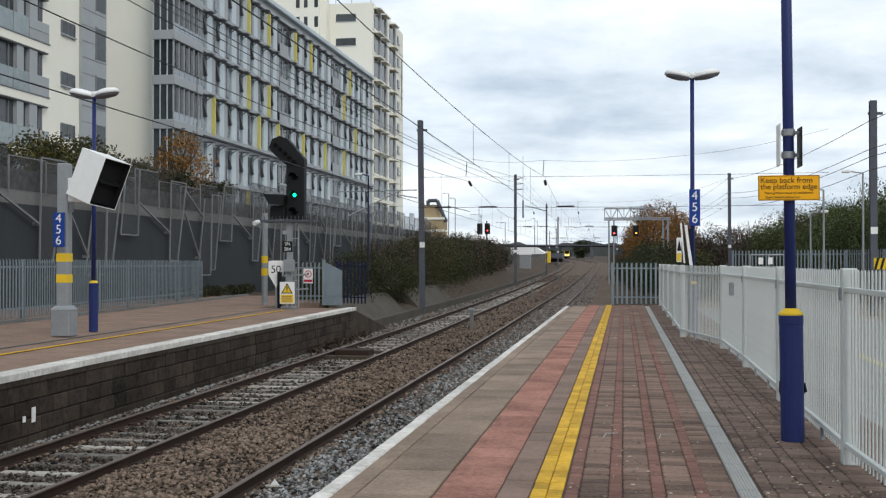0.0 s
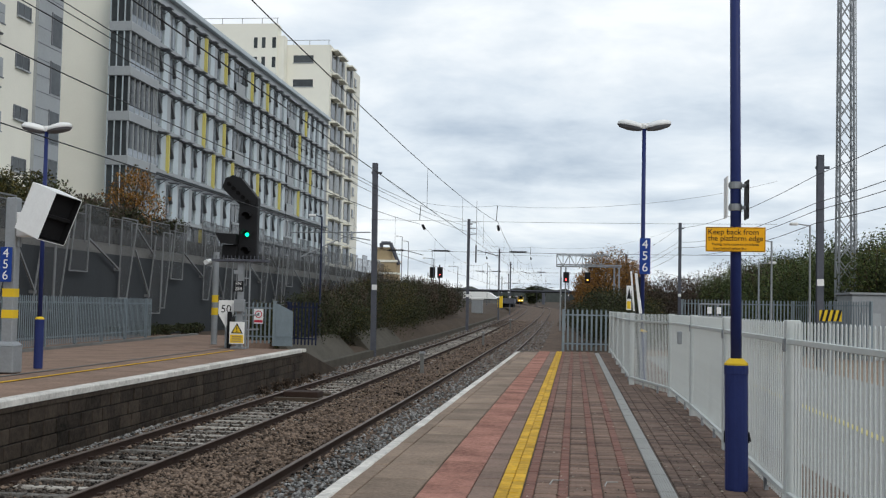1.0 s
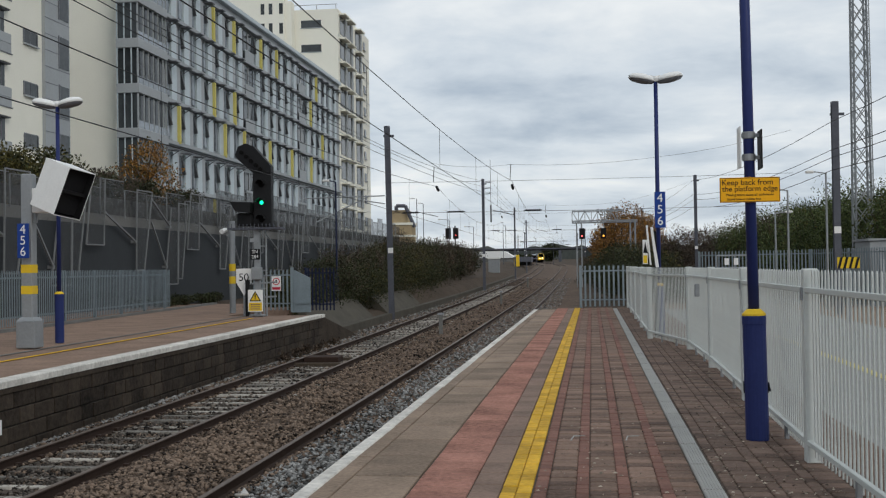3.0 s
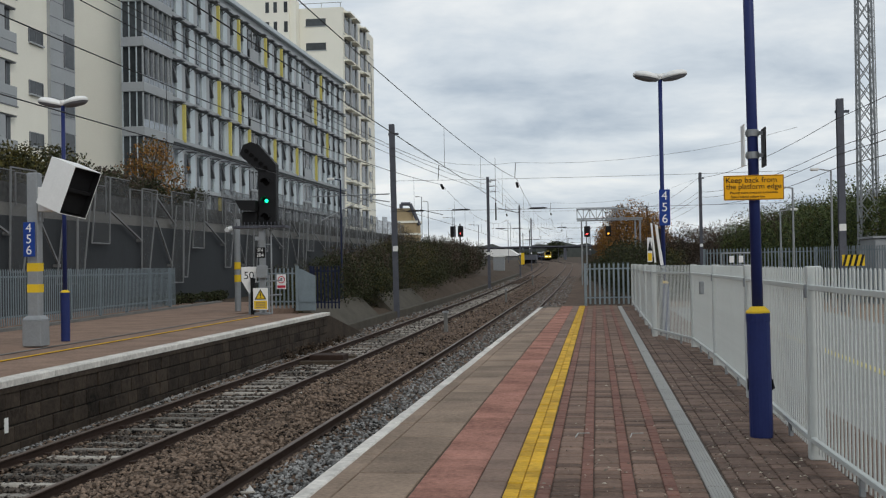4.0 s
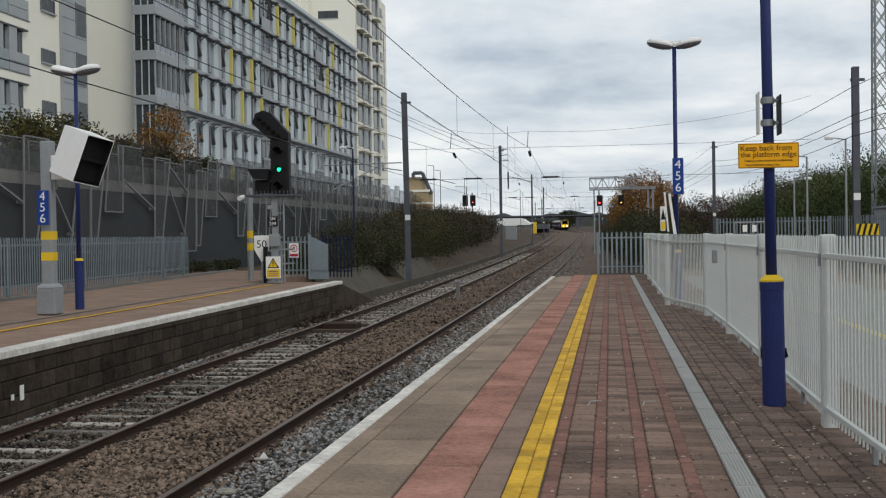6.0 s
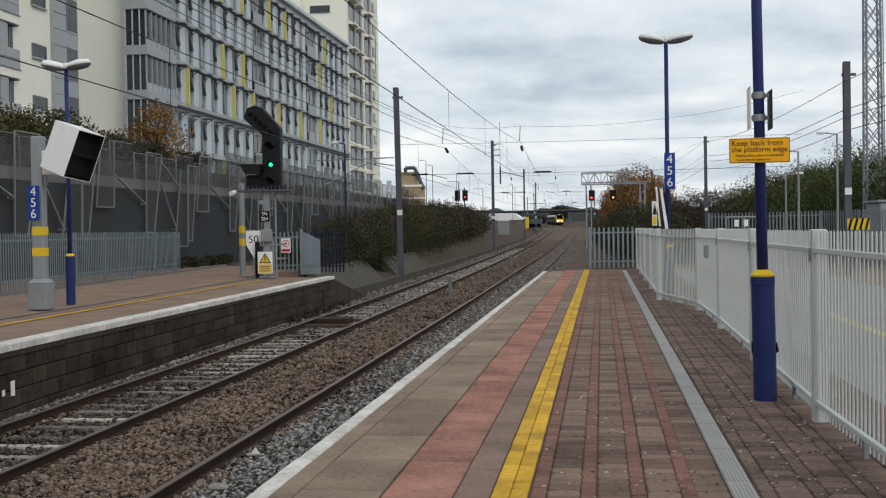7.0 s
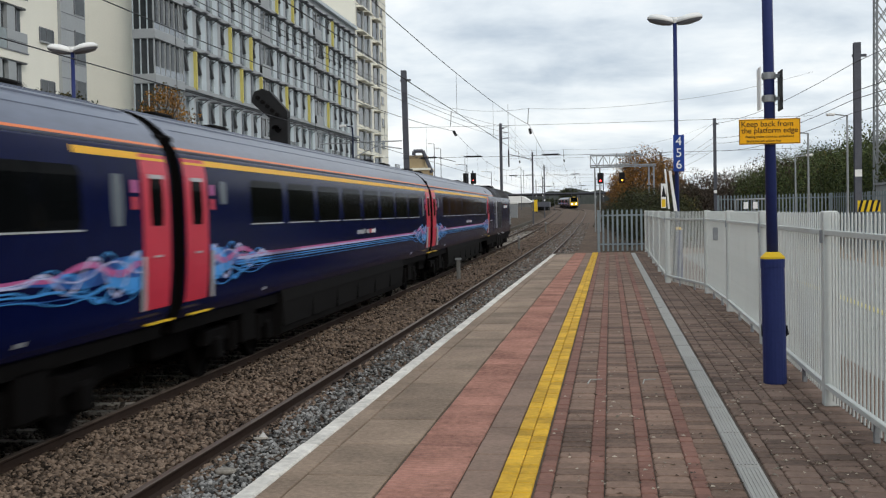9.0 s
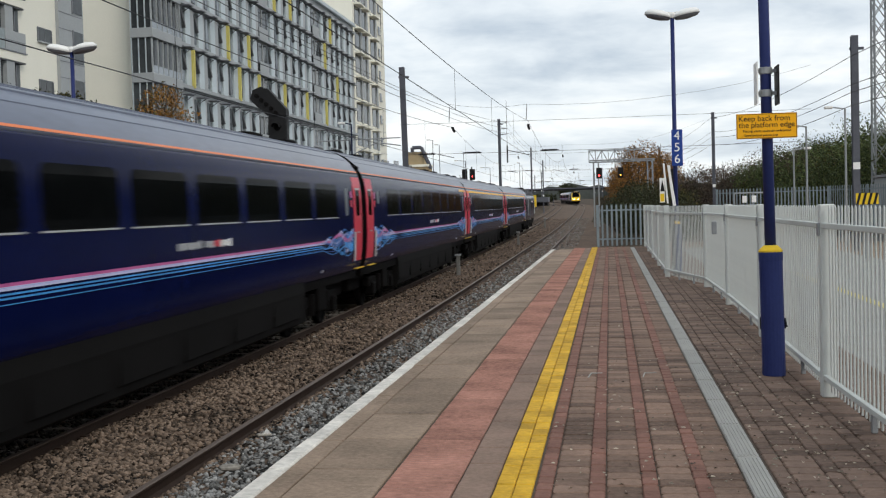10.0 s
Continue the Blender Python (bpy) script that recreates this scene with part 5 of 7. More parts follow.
# ---- overhead line: masts, cross spans and wires ----
def mast(x, y, z0, h, label, w=0.30, lean=0.0):
    root = thing("overhead_line_mast", x, y, z0, 0, label, "mast", "overhead line masts")
    s = Shape()
    q, e, k = w / 2, w / 2 - 0.025, 0.015
    hsec = [(-q, -q), (q, -q), (q, -e), (k, -e), (k, e), (q, e), (q, q), (-q, q), (-q, e), (-k, e), (-k, -e), (-q, -e)]
    s.loft([[(a, b, 0) for a, b in hsec], [(a + lean, b, h) for a, b in hsec]])
    part("column", s, M_MAST, root)
    part("foot", Shape().box(-0.35, 0.35, -0.35, 0.35, -0.4, 0.08), M_CONC, root, "concrete foot")
    part("cap_bracket", Shape().box(-w / 2 + lean - 0.05, w / 2 + lean + 0.22, -0.06, 0.06, h - 0.55, h - 0.45), M_MAST, root)
    part("number_plate", Shape().box(-0.13, 0.13, -w / 2 - 0.02, -w / 2, 3.45, 3.72), M_WHITE, root)
    return root


for x, y, top, lbl in ((-10.1, 58, 8.75, "tall grey steel mast beside the bushes"), (-10.45, 113, 10.15, "grey steel mast carrying line wires"), (-11.0, 168, 10.1, "grey steel mast far along the line"),
                       (-12.4, 223, 10.4, "grey steel mast far along the line"), (-15.5, 278, 10.8, "grey steel mast far along the line"), (-19.0, 333, 11.5, "grey steel mast far along the line"), (-24.5, 390, 12.2, "grey steel mast far along the line"),
                       (9.55, 47, 7.8, "grey steel mast behind the fence"), (9.15, 104, 9.35, "grey steel mast among brown shrubs"), (7.2, 168, 9.6, "grey steel mast far along the line"),
                       (3.0, 225, 10.0, "grey steel mast far along the line"), (-1.5, 280, 10.4, "grey steel mast far along the line"), (-4.0, 340, 11.0, "grey steel mast far along the line")):
    z0 = land(x, y) - 0.05
    mast(x, y, z0, top - z0, lbl, 0.26 if y < 140 else 0.22, -0.12 if x < 0 and y < 60 else 0.0)


def wire(name, pts, r, label, sag=0.0, per=8):
    """A wire through the points, with a dip in every span."""
    s = Shape()
    line = []
    for p, q in zip(pts, pts[1:]):
        for i in range(per):
            u = i / per
            v = Vector(p).lerp(Vector(q), u)
            v.z -= 4 * sag * u * (1 - u)
            line.append(v)
    line.append(Vector(pts[-1]))
    rings = [[(v.x - r, v.y, v.z), (v.x, v.y, v.z - r), (v.x + r, v.y, v.z), (v.x, v.y, v.z + r)] for v in line]
    if abs(line[0].y - line[-1].y) < abs(line[0].x - line[-1].x):
        rings = [[(v.x, v.y - r, v.z), (v.x, v.y, v.z - r), (v.x, v.y + r, v.z), (v.x, v.y, v.z + r)] for v in line]
    s.loft(rings)
    return tagged(part(name, s, M_WIRE), label, "wire", "overhead wires")


def insulator(x, y, z, d, r=0.07, length=0.9):
    root = thing("insulator", x, y, z, label="dark ribbed insulator in an overhead wire", category="insulator", group="insulators")
    d = Vector(d).normalized()
    part("rod", Shape().tube(-d * length / 2, d * length / 2, 0.02), M_WIRE, root)
    a = d.orthogonal().normalized()
    b = d.cross(a)
    s = Shape()
    s.loft([[d * (length * (-0.42 + 0.06 * i)) + (a * math.cos(6.2832 * k / 8) + b * math.sin(6.2832 * k / 8)) * (r if i % 2 else r * 0.5) for k in range(8)] for i in range(15)])
    part("ribs", s, M_WIRE, root)


SPANS = [-30.0, 58.0, 113.0, 168.0, 223.0, 278.0, 333.0, 390.0]
for line, cat, con in ((far_x, 6.5, 4.58), (near_x, 6.7, 4.84)):
    pts = [(line(y), y, rail_z(y) + cat) for y in SPANS]
    wire("catenary_wire", pts, 0.010, "overhead catenary wire dipping between masts", 0.95, 16)
    wire("contact_wire", [(line(y) + (0.15 if i % 2 else -0.15), y, rail_z(y) + con) for i, y in enumerate(SPANS)], 0.009, "overhead contact wire above the track", 0.0, 2)
    dr = Shape()
    for a, b in zip(SPANS, SPANS[1:]):
        for i in range(1, 9):
            u = i / 9
            y = a + (b - a) * u
            x = line(a) + (line(b) - line(a)) * u
            z = rail_z(a) + (rail_z(b) - rail_z(a)) * u
            dr.bar((x, y, z + con), (x, y, z + cat - 4 * 0.95 * u * (1 - u)), 0.008)
    tagged(part("dropper_wires", dr, M_WIRE), "thin dropper wires between catenary and contact wire", "wire", "overhead wires", "stuff")
for k, (x0, z) in enumerate(((-9.75, 7.15), (-9.85, 7.05), (-9.6, 6.65))):
    wire("feeder_wire", [(x0, -20, z), (x0, 3, z + 0.2), (x0, 58, z + 0.25), (x0 + 0.2, 113, 9.8 - 0.55 * k), (-10.4, 168, 9.7 - 0.5 * k), (-11.8, 223, 9.9 - 0.5 * k), (-14.9, 278, 10.3 - 0.5 * k)], 0.012, "black feeder wire slung along the masts", 0.25)
for k, z in enumerate((7.0, 5.9, 5.6, 5.1)):
    wire("feeder_wire", [(9.4, -8, z + 0.2), (9.4, 47, z), (9.0, 104, z + 1.9 - 0.15 * k), (7.0, 168, z + 2.3 - 0.2 * k), (2.9, 225, z + 2.6 - 0.2 * k)], 0.014, "black feeder wire slung along the masts", 0.5)
for y, xl, xr, zt, zu, zl in ((56.5, -10.1, 9.5, 8.4, 5.75, 4.25), (111, -10.4, 9.1, 9.8, 6.6, 5.0), (167, -11, 7.2, 9.8, 6.6, 5.1), (223, -12.4, 3.0, 10, 7.1, 5.6)):
    wire("span_wire", [(xl, y, zt), (far_x(y), y, zu + 0.9), (near_x(y), y, zu + 0.75), (3, y, zu + 0.9), (xr, y, zt - 0.6)], 0.006, "thin span wire between two masts", 0.15, 4)
    wire("span_wire", [(xl, y, zu), (xr, y, zu)], 0.008, "thin span wire between two masts", 0.05, 4)
    wire("span_wire", [(xl, y, zl), (xr, y, zl)], 0.009, "thin span wire between two masts", 0.05, 4)
    for line in (far_x, near_x):
        x = line(y)
        hg = thing("wire_hanger", x, y, zu, label="hanger holding the catenary at the span wire", category="hanger", group="wire hangers")
        part("stem", Shape().bar((0, 0, 0), (0.05, 0, 0.75), 0.03), M_WIRE, hg)
        part("registration_arm", Shape().bar((-0.9, 0, zl - zu + 0.05), (0.2, 0.1, zl - zu - 0.22), 0.03), M_WIRE, hg)
        insulator(x + 0.02, y + 1.4, zu - 0.25, (0.0, 1, -0.2))
        insulator(x + 1.1, y, zl, (1, 0, 0), 0.055)
    insulator(xl + 1.3, y, zl, (1, 0, 0), 0.055)
br = thing("wire_bracket", -10.45, 113, 0, label="steel brackets with insulators on the mast", category="bracket")
for k in range(3):
    part("arm", Shape().bar((0, 0, 9.75 - 0.55 * k), (0.75, 0, 9.8 - 0.55 * k), 0.06), M_WIRE, br)
part("hanging_insulator", Shape().tube((0.75, 0, 5.9), (0.75, 0, 7.6), 0.07, 0.07, 8).tube((0.75, 0, 7.6), (0.75, 0, 12.0), 0.02, n=6), M_WIRE, br)
cant = thing("cantilever_arm", -10.15, 57.8, 0, label="thin steel cantilever arm on the mast", category="bracket")
for a, b in (((-0.2, 0, 5.2), (-4.4, 0, 5.15)), ((-0.2, 0, 4.8), (-1.2, -0.3, 4.95)), ((-1.0, 0, 5.2), (-3.6, -0.6, 3.9))):
    part("tube", Shape().tube(a, b, 0.03, n=8), M_GALV, cant)


# ---- signal gantry across the line ----
gan = thing("signal_gantry", 0, 121, 0, label="lattice steel signal gantry with red signals", category="gantry")
gx0, gx1, gz0, gz1 = -1.95, 4.75, 5.95, 7.15
for yy in (-0.6, 0.6):
    for z in (gz0, gz1, gz0 + 0.18):
        part("chord", Shape().bar((gx0, yy, z), (gx1 - (0 if z < gz1 else 1.4), yy, z), 0.09), M_GALV, gan)
    n = 8
    for i in range(n):
        xa, xb = gx0 + (gx1 - 1.4 - gx0) * i / n, gx0 + (gx1 - 1.4 - gx0) * (i + 1) / n
        part("lattice_bar", Shape().bar((xa, yy, gz0 if i % 2 else gz1), (xb, yy, gz1 if i % 2 else gz0), 0.06), M_GALV, gan)
        part("lattice_post", Shape().bar((xa, yy, gz0), (xa, yy, gz1), 0.06), M_GALV, gan)
part("walkway", Shape().box(gx0, gx1, -0.55, 0.55, gz0 - 0.05, gz0), M_MAST, gan)
for x in (-1.5, -1.0, 4.0, 4.5):
    for yy in (-0.5, 0.5):
        part("leg", Shape().bar((x, yy, land(0, 121) - 0.2), (x, yy, gz0), 0.13), M_GALV, gan)
for z in (1, 2.2, 3.4, 4.6):
    part("leg_brace", Shape().bar((4.0, -0.5, z), (4.5, -0.5, z + 1.0), 0.05), M_GALV, gan)
for x, lamp in ((-0.95, M_REDL), (1.25, M_AMBERL)):
    h = part("signal_head", Shape().box(x - 0.28, x + 0.28, -0.95, -0.7, 4.25, 5.35, 0.04), M_BLACK, gan)
    part("red_light", Shape().tube((x, -0.96, 4.55), (x, -1.0, 4.55), 0.085, n=14), lamp, h, "lit red lamp" if x < 0 else "lit amber lamp")
    part("head_bracket", Shape().bar((x, -0.8, 5.3), (x, -0.6, 6.0), 0.08), M_GALV, gan)
part("white_arrow", Shape().prism([(0.65, 5.75), (0.85, 5.85), (1.35, 5.35), (1.2, 5.2)], "y", -0.9, -0.85), M_WHITE, gan)
for nm, x, y, z in (("two", -17.6, 150, 5.6),):
    sg = thing("railway_signal", x, y, land(x, y), label="distant signal post with red light", category="railway signal")
    part("post", Shape().box(-0.08, 0.08, -0.08, 0.08, 0, z + 0.4), M_MAST, sg)
    for dx in (-0.9, 0.1):
        h = part("signal_head", Shape().box(dx - 0.35, dx + 0.35, -0.3, -0.05, z - 1.3, z + 0.1, 0.04), M_BLACK, sg)
    part("red_light", Shape().tube((0.1, -0.31, z - 0.85), (0.1, -0.35, z - 0.85), 0.07, n=14), M_REDL, h)


# ---- lattice radio tower ----
tw = thing("lattice_tower", 14.55, 65, 0, label="tall galvanised lattice tower with a ladder", category="tower")
tz0, tz1 = land(14.7, 65) - 0.3, 27.0
half = lambda z: 0.44 - 0.16 * (z - tz0) / (tz1 - tz0)
for sx in (-1, 1):
    for sy in (-1, 1):
        part("leg", Shape().bar((sx * half(tz0), sy * half(tz0), tz0), (sx * half(tz1), sy * half(tz1), tz1), 0.09), M_GALV, tw)
z = tz0
while z < tz1 - 1.0:
    a, b = half(z), half(z + 1.1)
    for sy in (-1, 1):
        part("brace", Shape().bar((-a, sy * a, z), (b, sy * b, z + 1.1), 0.05).bar((a, sy * a, z), (-b, sy * b, z + 1.1), 0.05), M_GALV, tw)
    for sx in (-1, 1):
        part("brace", Shape().bar((sx * a, -a, z), (sx * b, b, z + 1.1), 0.05), M_GALV, tw)
    z += 1.1
lad = part("ladder", Shape().bar((0.60, -0.2, tz0), (0.44, -0.2, tz1), 0.05).bar((0.60, 0.2, tz0), (0.44, 0.2, tz1), 0.05), M_GALV, tw)
rg = Shape()
for i in range(70):
    z = tz0 + 0.38 * i
    x = 0.60 - 0.16 * (z - tz0) / (tz1 - tz0)
    rg.bar((x, -0.2, z), (x, 0.2, z), 0.03)
part("rungs", rg, M_GALV, lad)

# ---- yard behind the fence ----
setting("yard", Shape().box(2.4, 16, 30, 62, -1.2, -0.55), M_CONC, "concrete yard behind the platform fence", "ground")
palisade("grey palisade fence round the yard", [(5.4, 60.0), (10.5, 58.0), (13.0, 53.0)], 2.75, 0.17, base=-0.6)
cab = thing("equipment_cabin", 12.6, 55, -0.6, label="pale grey steel equipment cabin in the yard", category="cabin")
part("cabin_body", Shape().box(0, 3.4, 0, 3, 0, 3.05, 0.04), M_GALV, cab)
part("cabin_roof", Shape().box(-0.1, 3.5, -0.1, 3.1, 3.05, 3.15), M_GALV, cab)
part("cabin_door", Shape().box(0.4, 1.3, -0.03, 0.0, 0.1, 2.2), M_GREYCLAD, cab)
chev = thing("chevron_board", 6.35, 30.0, -0.6, label="yellow and black striped board on a post", category="sign")
part("board", Shape().box(-0.27, 0.27, -0.02, 0.0, 1.94, 2.22), M_YEL, chev)
for i in range(4):
    x = -0.27 + 0.135 * i
    part("stripe", Shape().prism([(x, 1.94), (x + 0.06, 1.94), (min(0.27, x + 0.135), 2.22), (min(0.27, x + 0.075), 2.22)], "y", -0.026, -0.021), M_BLACK, chev)
part("board_post", Shape().box(-0.05, 0.05, 0.0, 0.1, 0, 2.2), M_GALV, chev)
hr = thing("yard_hand_rail", 4.6, 44.0, -0.6, label="galvanised tube handrail with small notices", category="handrail")
for z in (1.95, 2.4):
    part("tube", Shape().tube((0, 0, z), (1.3, 0, z), 0.025, n=8), M_GALV, hr)
for x in (0, 0.65, 1.3):
    part("upright", Shape().tube((x, 0, 0), (x, 0, 2.42), 0.025, n=8), M_GALV, hr)
for x in (0.28, 0.62):
    part("notice", Shape().box(x, x + 0.16, -0.04, -0.02, 2.05, 2.3), M_WHITE, hr)


def yard_lamp(x, y, z0, h, label, arm=-0.5, mat=None):
    root = thing("yard_lamp", x, y, z0, label=label, category="street lamp", group="slim lamp posts")
    part("post", Shape().lathe(0, 0, [(0.09, 0), (0.08, 1.2), (0.05, 1.3), (0.04, h)], 10), mat or M_GALV, root)
    part("arm", Shape().bar((0, 0, h - 0.02), (arm, 0, h + 0.06), 0.05), mat or M_GALV, root)
    part("lamp_head", Shape().box(arm - 0.35 if arm < 0 else arm, arm if arm < 0 else arm + 0.35, -0.1, 0.1, h + 0.0, h + 0.12, 0.03), M_WHITE, root, "small pale lamp head")


yard_lamp(8.35, 51, -0.6, 5.2, "slim galvanised lamp post in the yard")
yard_lamp(9.95, 51, -0.6, 5.9, "slim galvanised lamp post in the yard")
yard_lamp(9.2, 60, -0.6, 4.6, "slim galvanised lamp post in the yard", 0.5)
yard_lamp(-12.25, 55, 0, 5.75, "dark blue lamp post with pale head by the wall", -0.3, M_NAVY)
yard_lamp(-20.8, 138, land(-20.8, 138), 9.0, "dark lamp post far along the line", -0.4, M_MAST)
yard_lamp(-16.9, 138, land(-16.9, 138), 6.4, "slim lamp post far along the line", -1.0, M_MAST)
yard_lamp(-16.2, 160, land(-16.2, 160), 6.2, "slim lamp post far along the line", -1.0, M_MAST)
for x, y, h in ((-20.6, 142, 8.6), (-24.8, 200, 10.0), (-19.0, 205, 8), (-18.5, 245, 9), (-22.0, 300, 9.5), (-19.5, 340, 9), (-17.0, 360, 8.5), (-13.0, 400, 9), (-2.0, 300, 9), (4.0, 185, 7.5), (1.5, 260, 8), (-25.0, 330, 9)):
    yard_lamp(x, y, land(x, y), h, "slim dark post far along the line", -0.3, M_MAST)

# ---- trackside odds and ends ----
hut = thing("relay_cabinet", -14.3, 170, land(-14.3, 170), label="pale grey trackside relay cabinet", category="cabinet")
part("cabinet_body", Shape().box(-0.8, 0.8, 0, 1.2, 0, 2.0, 0.03), M_GALV, hut)
part("cabinet_roof", Shape().box(-0.9, 0.9, -0.1, 1.3, 2.0, 2.35, 0.04), M_WHITE, hut)
ybox = thing("yellow_machine", -14.7, 229, land(-14.7, 229), label="yellow machine standing beside the far track", category="machine")
part("machine_body", Shape().box(-0.5, 0.5, 0, 1, 0.3, 2.1, 0.08), M_YEL, ybox)
part("machine_top", Shape().box(-0.2, 0.5, 0, 0.8, 2.1, 2.6, 0.06), M_YEL, ybox)
for x in (-0.4, 0.4):
    part("leg", Shape().box(x - 0.08, x + 0.08, 0.1, 0.9, 0, 0.35), M_BLACK, ybox)
for x, y, h in ((-5.72, 43.6, 0.62), (-5.95, 76.0, 0.7), (-6.6, 120, 0.9)):
    mk = thing("marker_post", x, y, rail_z(y) - 0.2, label="short weathered post between the tracks", category="post", group="marker posts")
    part("post", Shape().box(-0.07, 0.07, -0.07, 0.07, 0, h + 0.2, 0.02), M_CWALL, mk)
    part("cap", Shape().box(-0.11, 0.11, -0.11, 0.11, h + 0.2, h + 0.27), M_GALV, mk)
pt = thing("trackside_machine", far_x(31.2) - 0.15, 31.2, RAIL - 0.12, label="dark steel box between the rails of the far track", category="track box")
part("box_body", Shape().box(-0.5, 0.45, -0.35, 0.35, 0, 0.17, 0.02), M_RAIL, pt)
part("timber", Shape().box(-0.8, 0.7, -1.1, -0.85, -0.06, 0.06), M_BARK, pt)
part("timber", Shape().box(-0.6, 0.6, 0.5, 0.75, -0.06, 0.08), M_BARK, pt)
for x, y, z, sx, sz in ((-8.27, 15.3, -0.735, 0.10, 0.21), (-8.26, 15.02, -0.70, 0.07, 0.08)):
    pm = thing("face_plate", far_edge(y) + 0.035, y, z, label="small white plate on the platform face", category="plate", group="face plates")
    part("plate", Shape().box(0, 0.012, -sx / 2, sx / 2, 0, sz), M_WHITE, pm)
wd = thing("scrap_wood", near_x(12.6) - 0.47, 12.65, RAIL - 0.10, 25, label="pale splintered wood lying by the rail", category="debris")
part("board_piece", Shape().box(-0.09, 0.07, -0.03, 0.03, 0, 0.03, 0.008), M_SLEEPER, wd)
part("splinter", Shape().prism([(-0.05, 0), (0.08, 0), (0.02, 0.09)], "y", -0.02, 0.02), M_WHITE, wd)
tin = thing("concrete_rubble", near_x(11.2) - 0.35, 11.0, RAIL - 0.12, 10, label="pale broken concrete beside the rail", category="debris")
part("lump", Shape().box(-0.09, 0.11, -0.05, 0.06, 0, 0.06, 0.02), M_SLEEPER, tin)
# lifting marks set in the paving
for x, y in ((-0.19, 10.35), (0.28, 10.35)):
    ft = thing("paving_frame", x, y, 0.004, label="small pale metal frame mark set in the paving", category="cover", group="paving frames")
    part("bar", Shape().bar((0, 0, 0), (0.10, 0.02, 0), 0.009), M_DRAIN, ft)
    part("bar", Shape().bar((0, 0, 0), (-0.02, -0.25, 0), 0.009), M_DRAIN, ft)

# brick works building and bridge in the distance
bw = thing("yellow_brick_building", -41.5, 250, 0, label="yellow brick works tower with pipes, far off", category="building")
part("lower_block", Shape().box(-2.6, 2.6, 0, 6, -1, 11.2), M_BRICKY, bw)
part("upper_block", Shape().box(-2.0, 1.6, 1, 5, 11.2, 14.3), M_BRICKY, bw)
part("cornice", Shape().box(-2.9, 2.9, -0.2, 6.2, 11.0, 11.5), M_CREAM, bw)
part("cornice", Shape().box(-2.8, 2.8, -0.2, 6.2, 8.4, 8.8), M_CREAM, bw)
part("roof_pipe", Shape().tube((-0.8, 0.5, 14.3), (-0.8, 0.5, 15.2), 0.4).tube((-0.8, 0.5, 15.2), (1.2, 0.5, 15.2), 0.4).tube((1.2, 0.5, 15.2), (3.2, 0.5, 10.5), 0.4), M_MAST, bw)
bg = thing("road_bridge", -20, 520, 0, label="low grey road bridge across the line, far off", category="bridge")
part("deck", Shape().box(-70, 70, 0, 8, 8.6, 9.2), M_BLACK, bg)
part("parapet", Shape().box(-70, 70, -0.2, 0.2, 9.2, 9.7), M_MAST, bg)
for x in (-60, -38, -18, 6, 24, 45):
    part("pier", Shape().box(x - 0.6, x + 0.6, 0, 8, 0, 8.6), M_MAST, bg)
sheds = thing("pale_sheds", -40, 300, 1.2, label="pale low sheds beside the line, far off", category="shed")
part("shed_wall", Shape().box(8, 20, 0, 10, 0, 2.6), M_CWALL, sheds)
part("shed_roof", Shape().prism([(7.6, 2.6), (20.4, 2.6), (17.5, 4.4), (10.5, 4.4)], "y", -0.4, 10.4), M_WHITE, sheds)
wag = thing("rail_wagon", -15.6, 252, land(-15.6, 252) + 0.1, label="dark low wagon standing beside the line", category="wagon")
part("wagon_body", Shape().box(-1.3, 2.5, 0, 9, 0.8, 1.9, 0.05), M_MAST, wag)
for y in (1.5, 3.3, 6, 7.8):
    part("wheel", Shape().tube((-1.1, y, 0.42), (2.3, y, 0.42), 0.42, n=14), M_BLACK, wag)


# ---- planting ----
def foliage(name, blobs, n, size, mat, parent, seed, lean=0.35):
    """Many small leaves on uneven clumps: blobs of (x, y, z, rx, ry, rz)."""
    rng = np.random.default_rng(seed)
    vol = np.array([b[3] * b[4] + b[4] * b[5] + b[3] * b[5] for b in blobs])
    pick = rng.choice(len(blobs), n, p=vol / vol.sum())
    bl = np.array(blobs)[pick]
    d = rng.normal(size=(n, 3))
    d /= np.linalg.norm(d, axis=1)[:, None]
    # twiggy lumps: radius varies with direction
    lump = 1 + 0.22 * np.sin(5 * d[:, 0] + 3 * bl[:, 0]) * np.sin(6 * d[:, 2] + bl[:, 1]) + 0.16 * np.sin(11 * d[:, 1] + 7 * d[:, 0] + 2 * bl[:, 1])
    r = lump * (0.45 + 0.62 * rng.uniform(0, 1, n) ** 0.6)
    c = bl[:, :3] + d * bl[:, 3:6] * r[:, None]
    a = rng.normal(size=(n, 3))
    a /= np.linalg.norm(a, axis=1)[:, None]
    b = np.cross(a, rng.normal(size=(n, 3)))
    b /= np.linalg.norm(b, axis=1)[:, None]
    s = size * rng.uniform(0.55, 1.35, n)[:, None]
    q = np.stack([c - a * s, c + b * s * 0.5, c + a * s, c - b * s * 0.5], 1).reshape(-1, 3)
    me = bpy.data.meshes.new(name)
    me.vertices.add(4 * n)
    me.vertices.foreach_set("co", q.ravel())
    me.loops.add(4 * n)
    me.loops.foreach_set("vertex_index", np.arange(4 * n, dtype=np.int32))
    me.polygons.add(n)
    me.polygons.foreach_set("loop_start", np.arange(0, 4 * n, 4, dtype=np.int32))
    me.update(calc_edges=True)
    me.materials.append(mat)
    ob = new(name, me)
    ob.parent = parent
    return ob


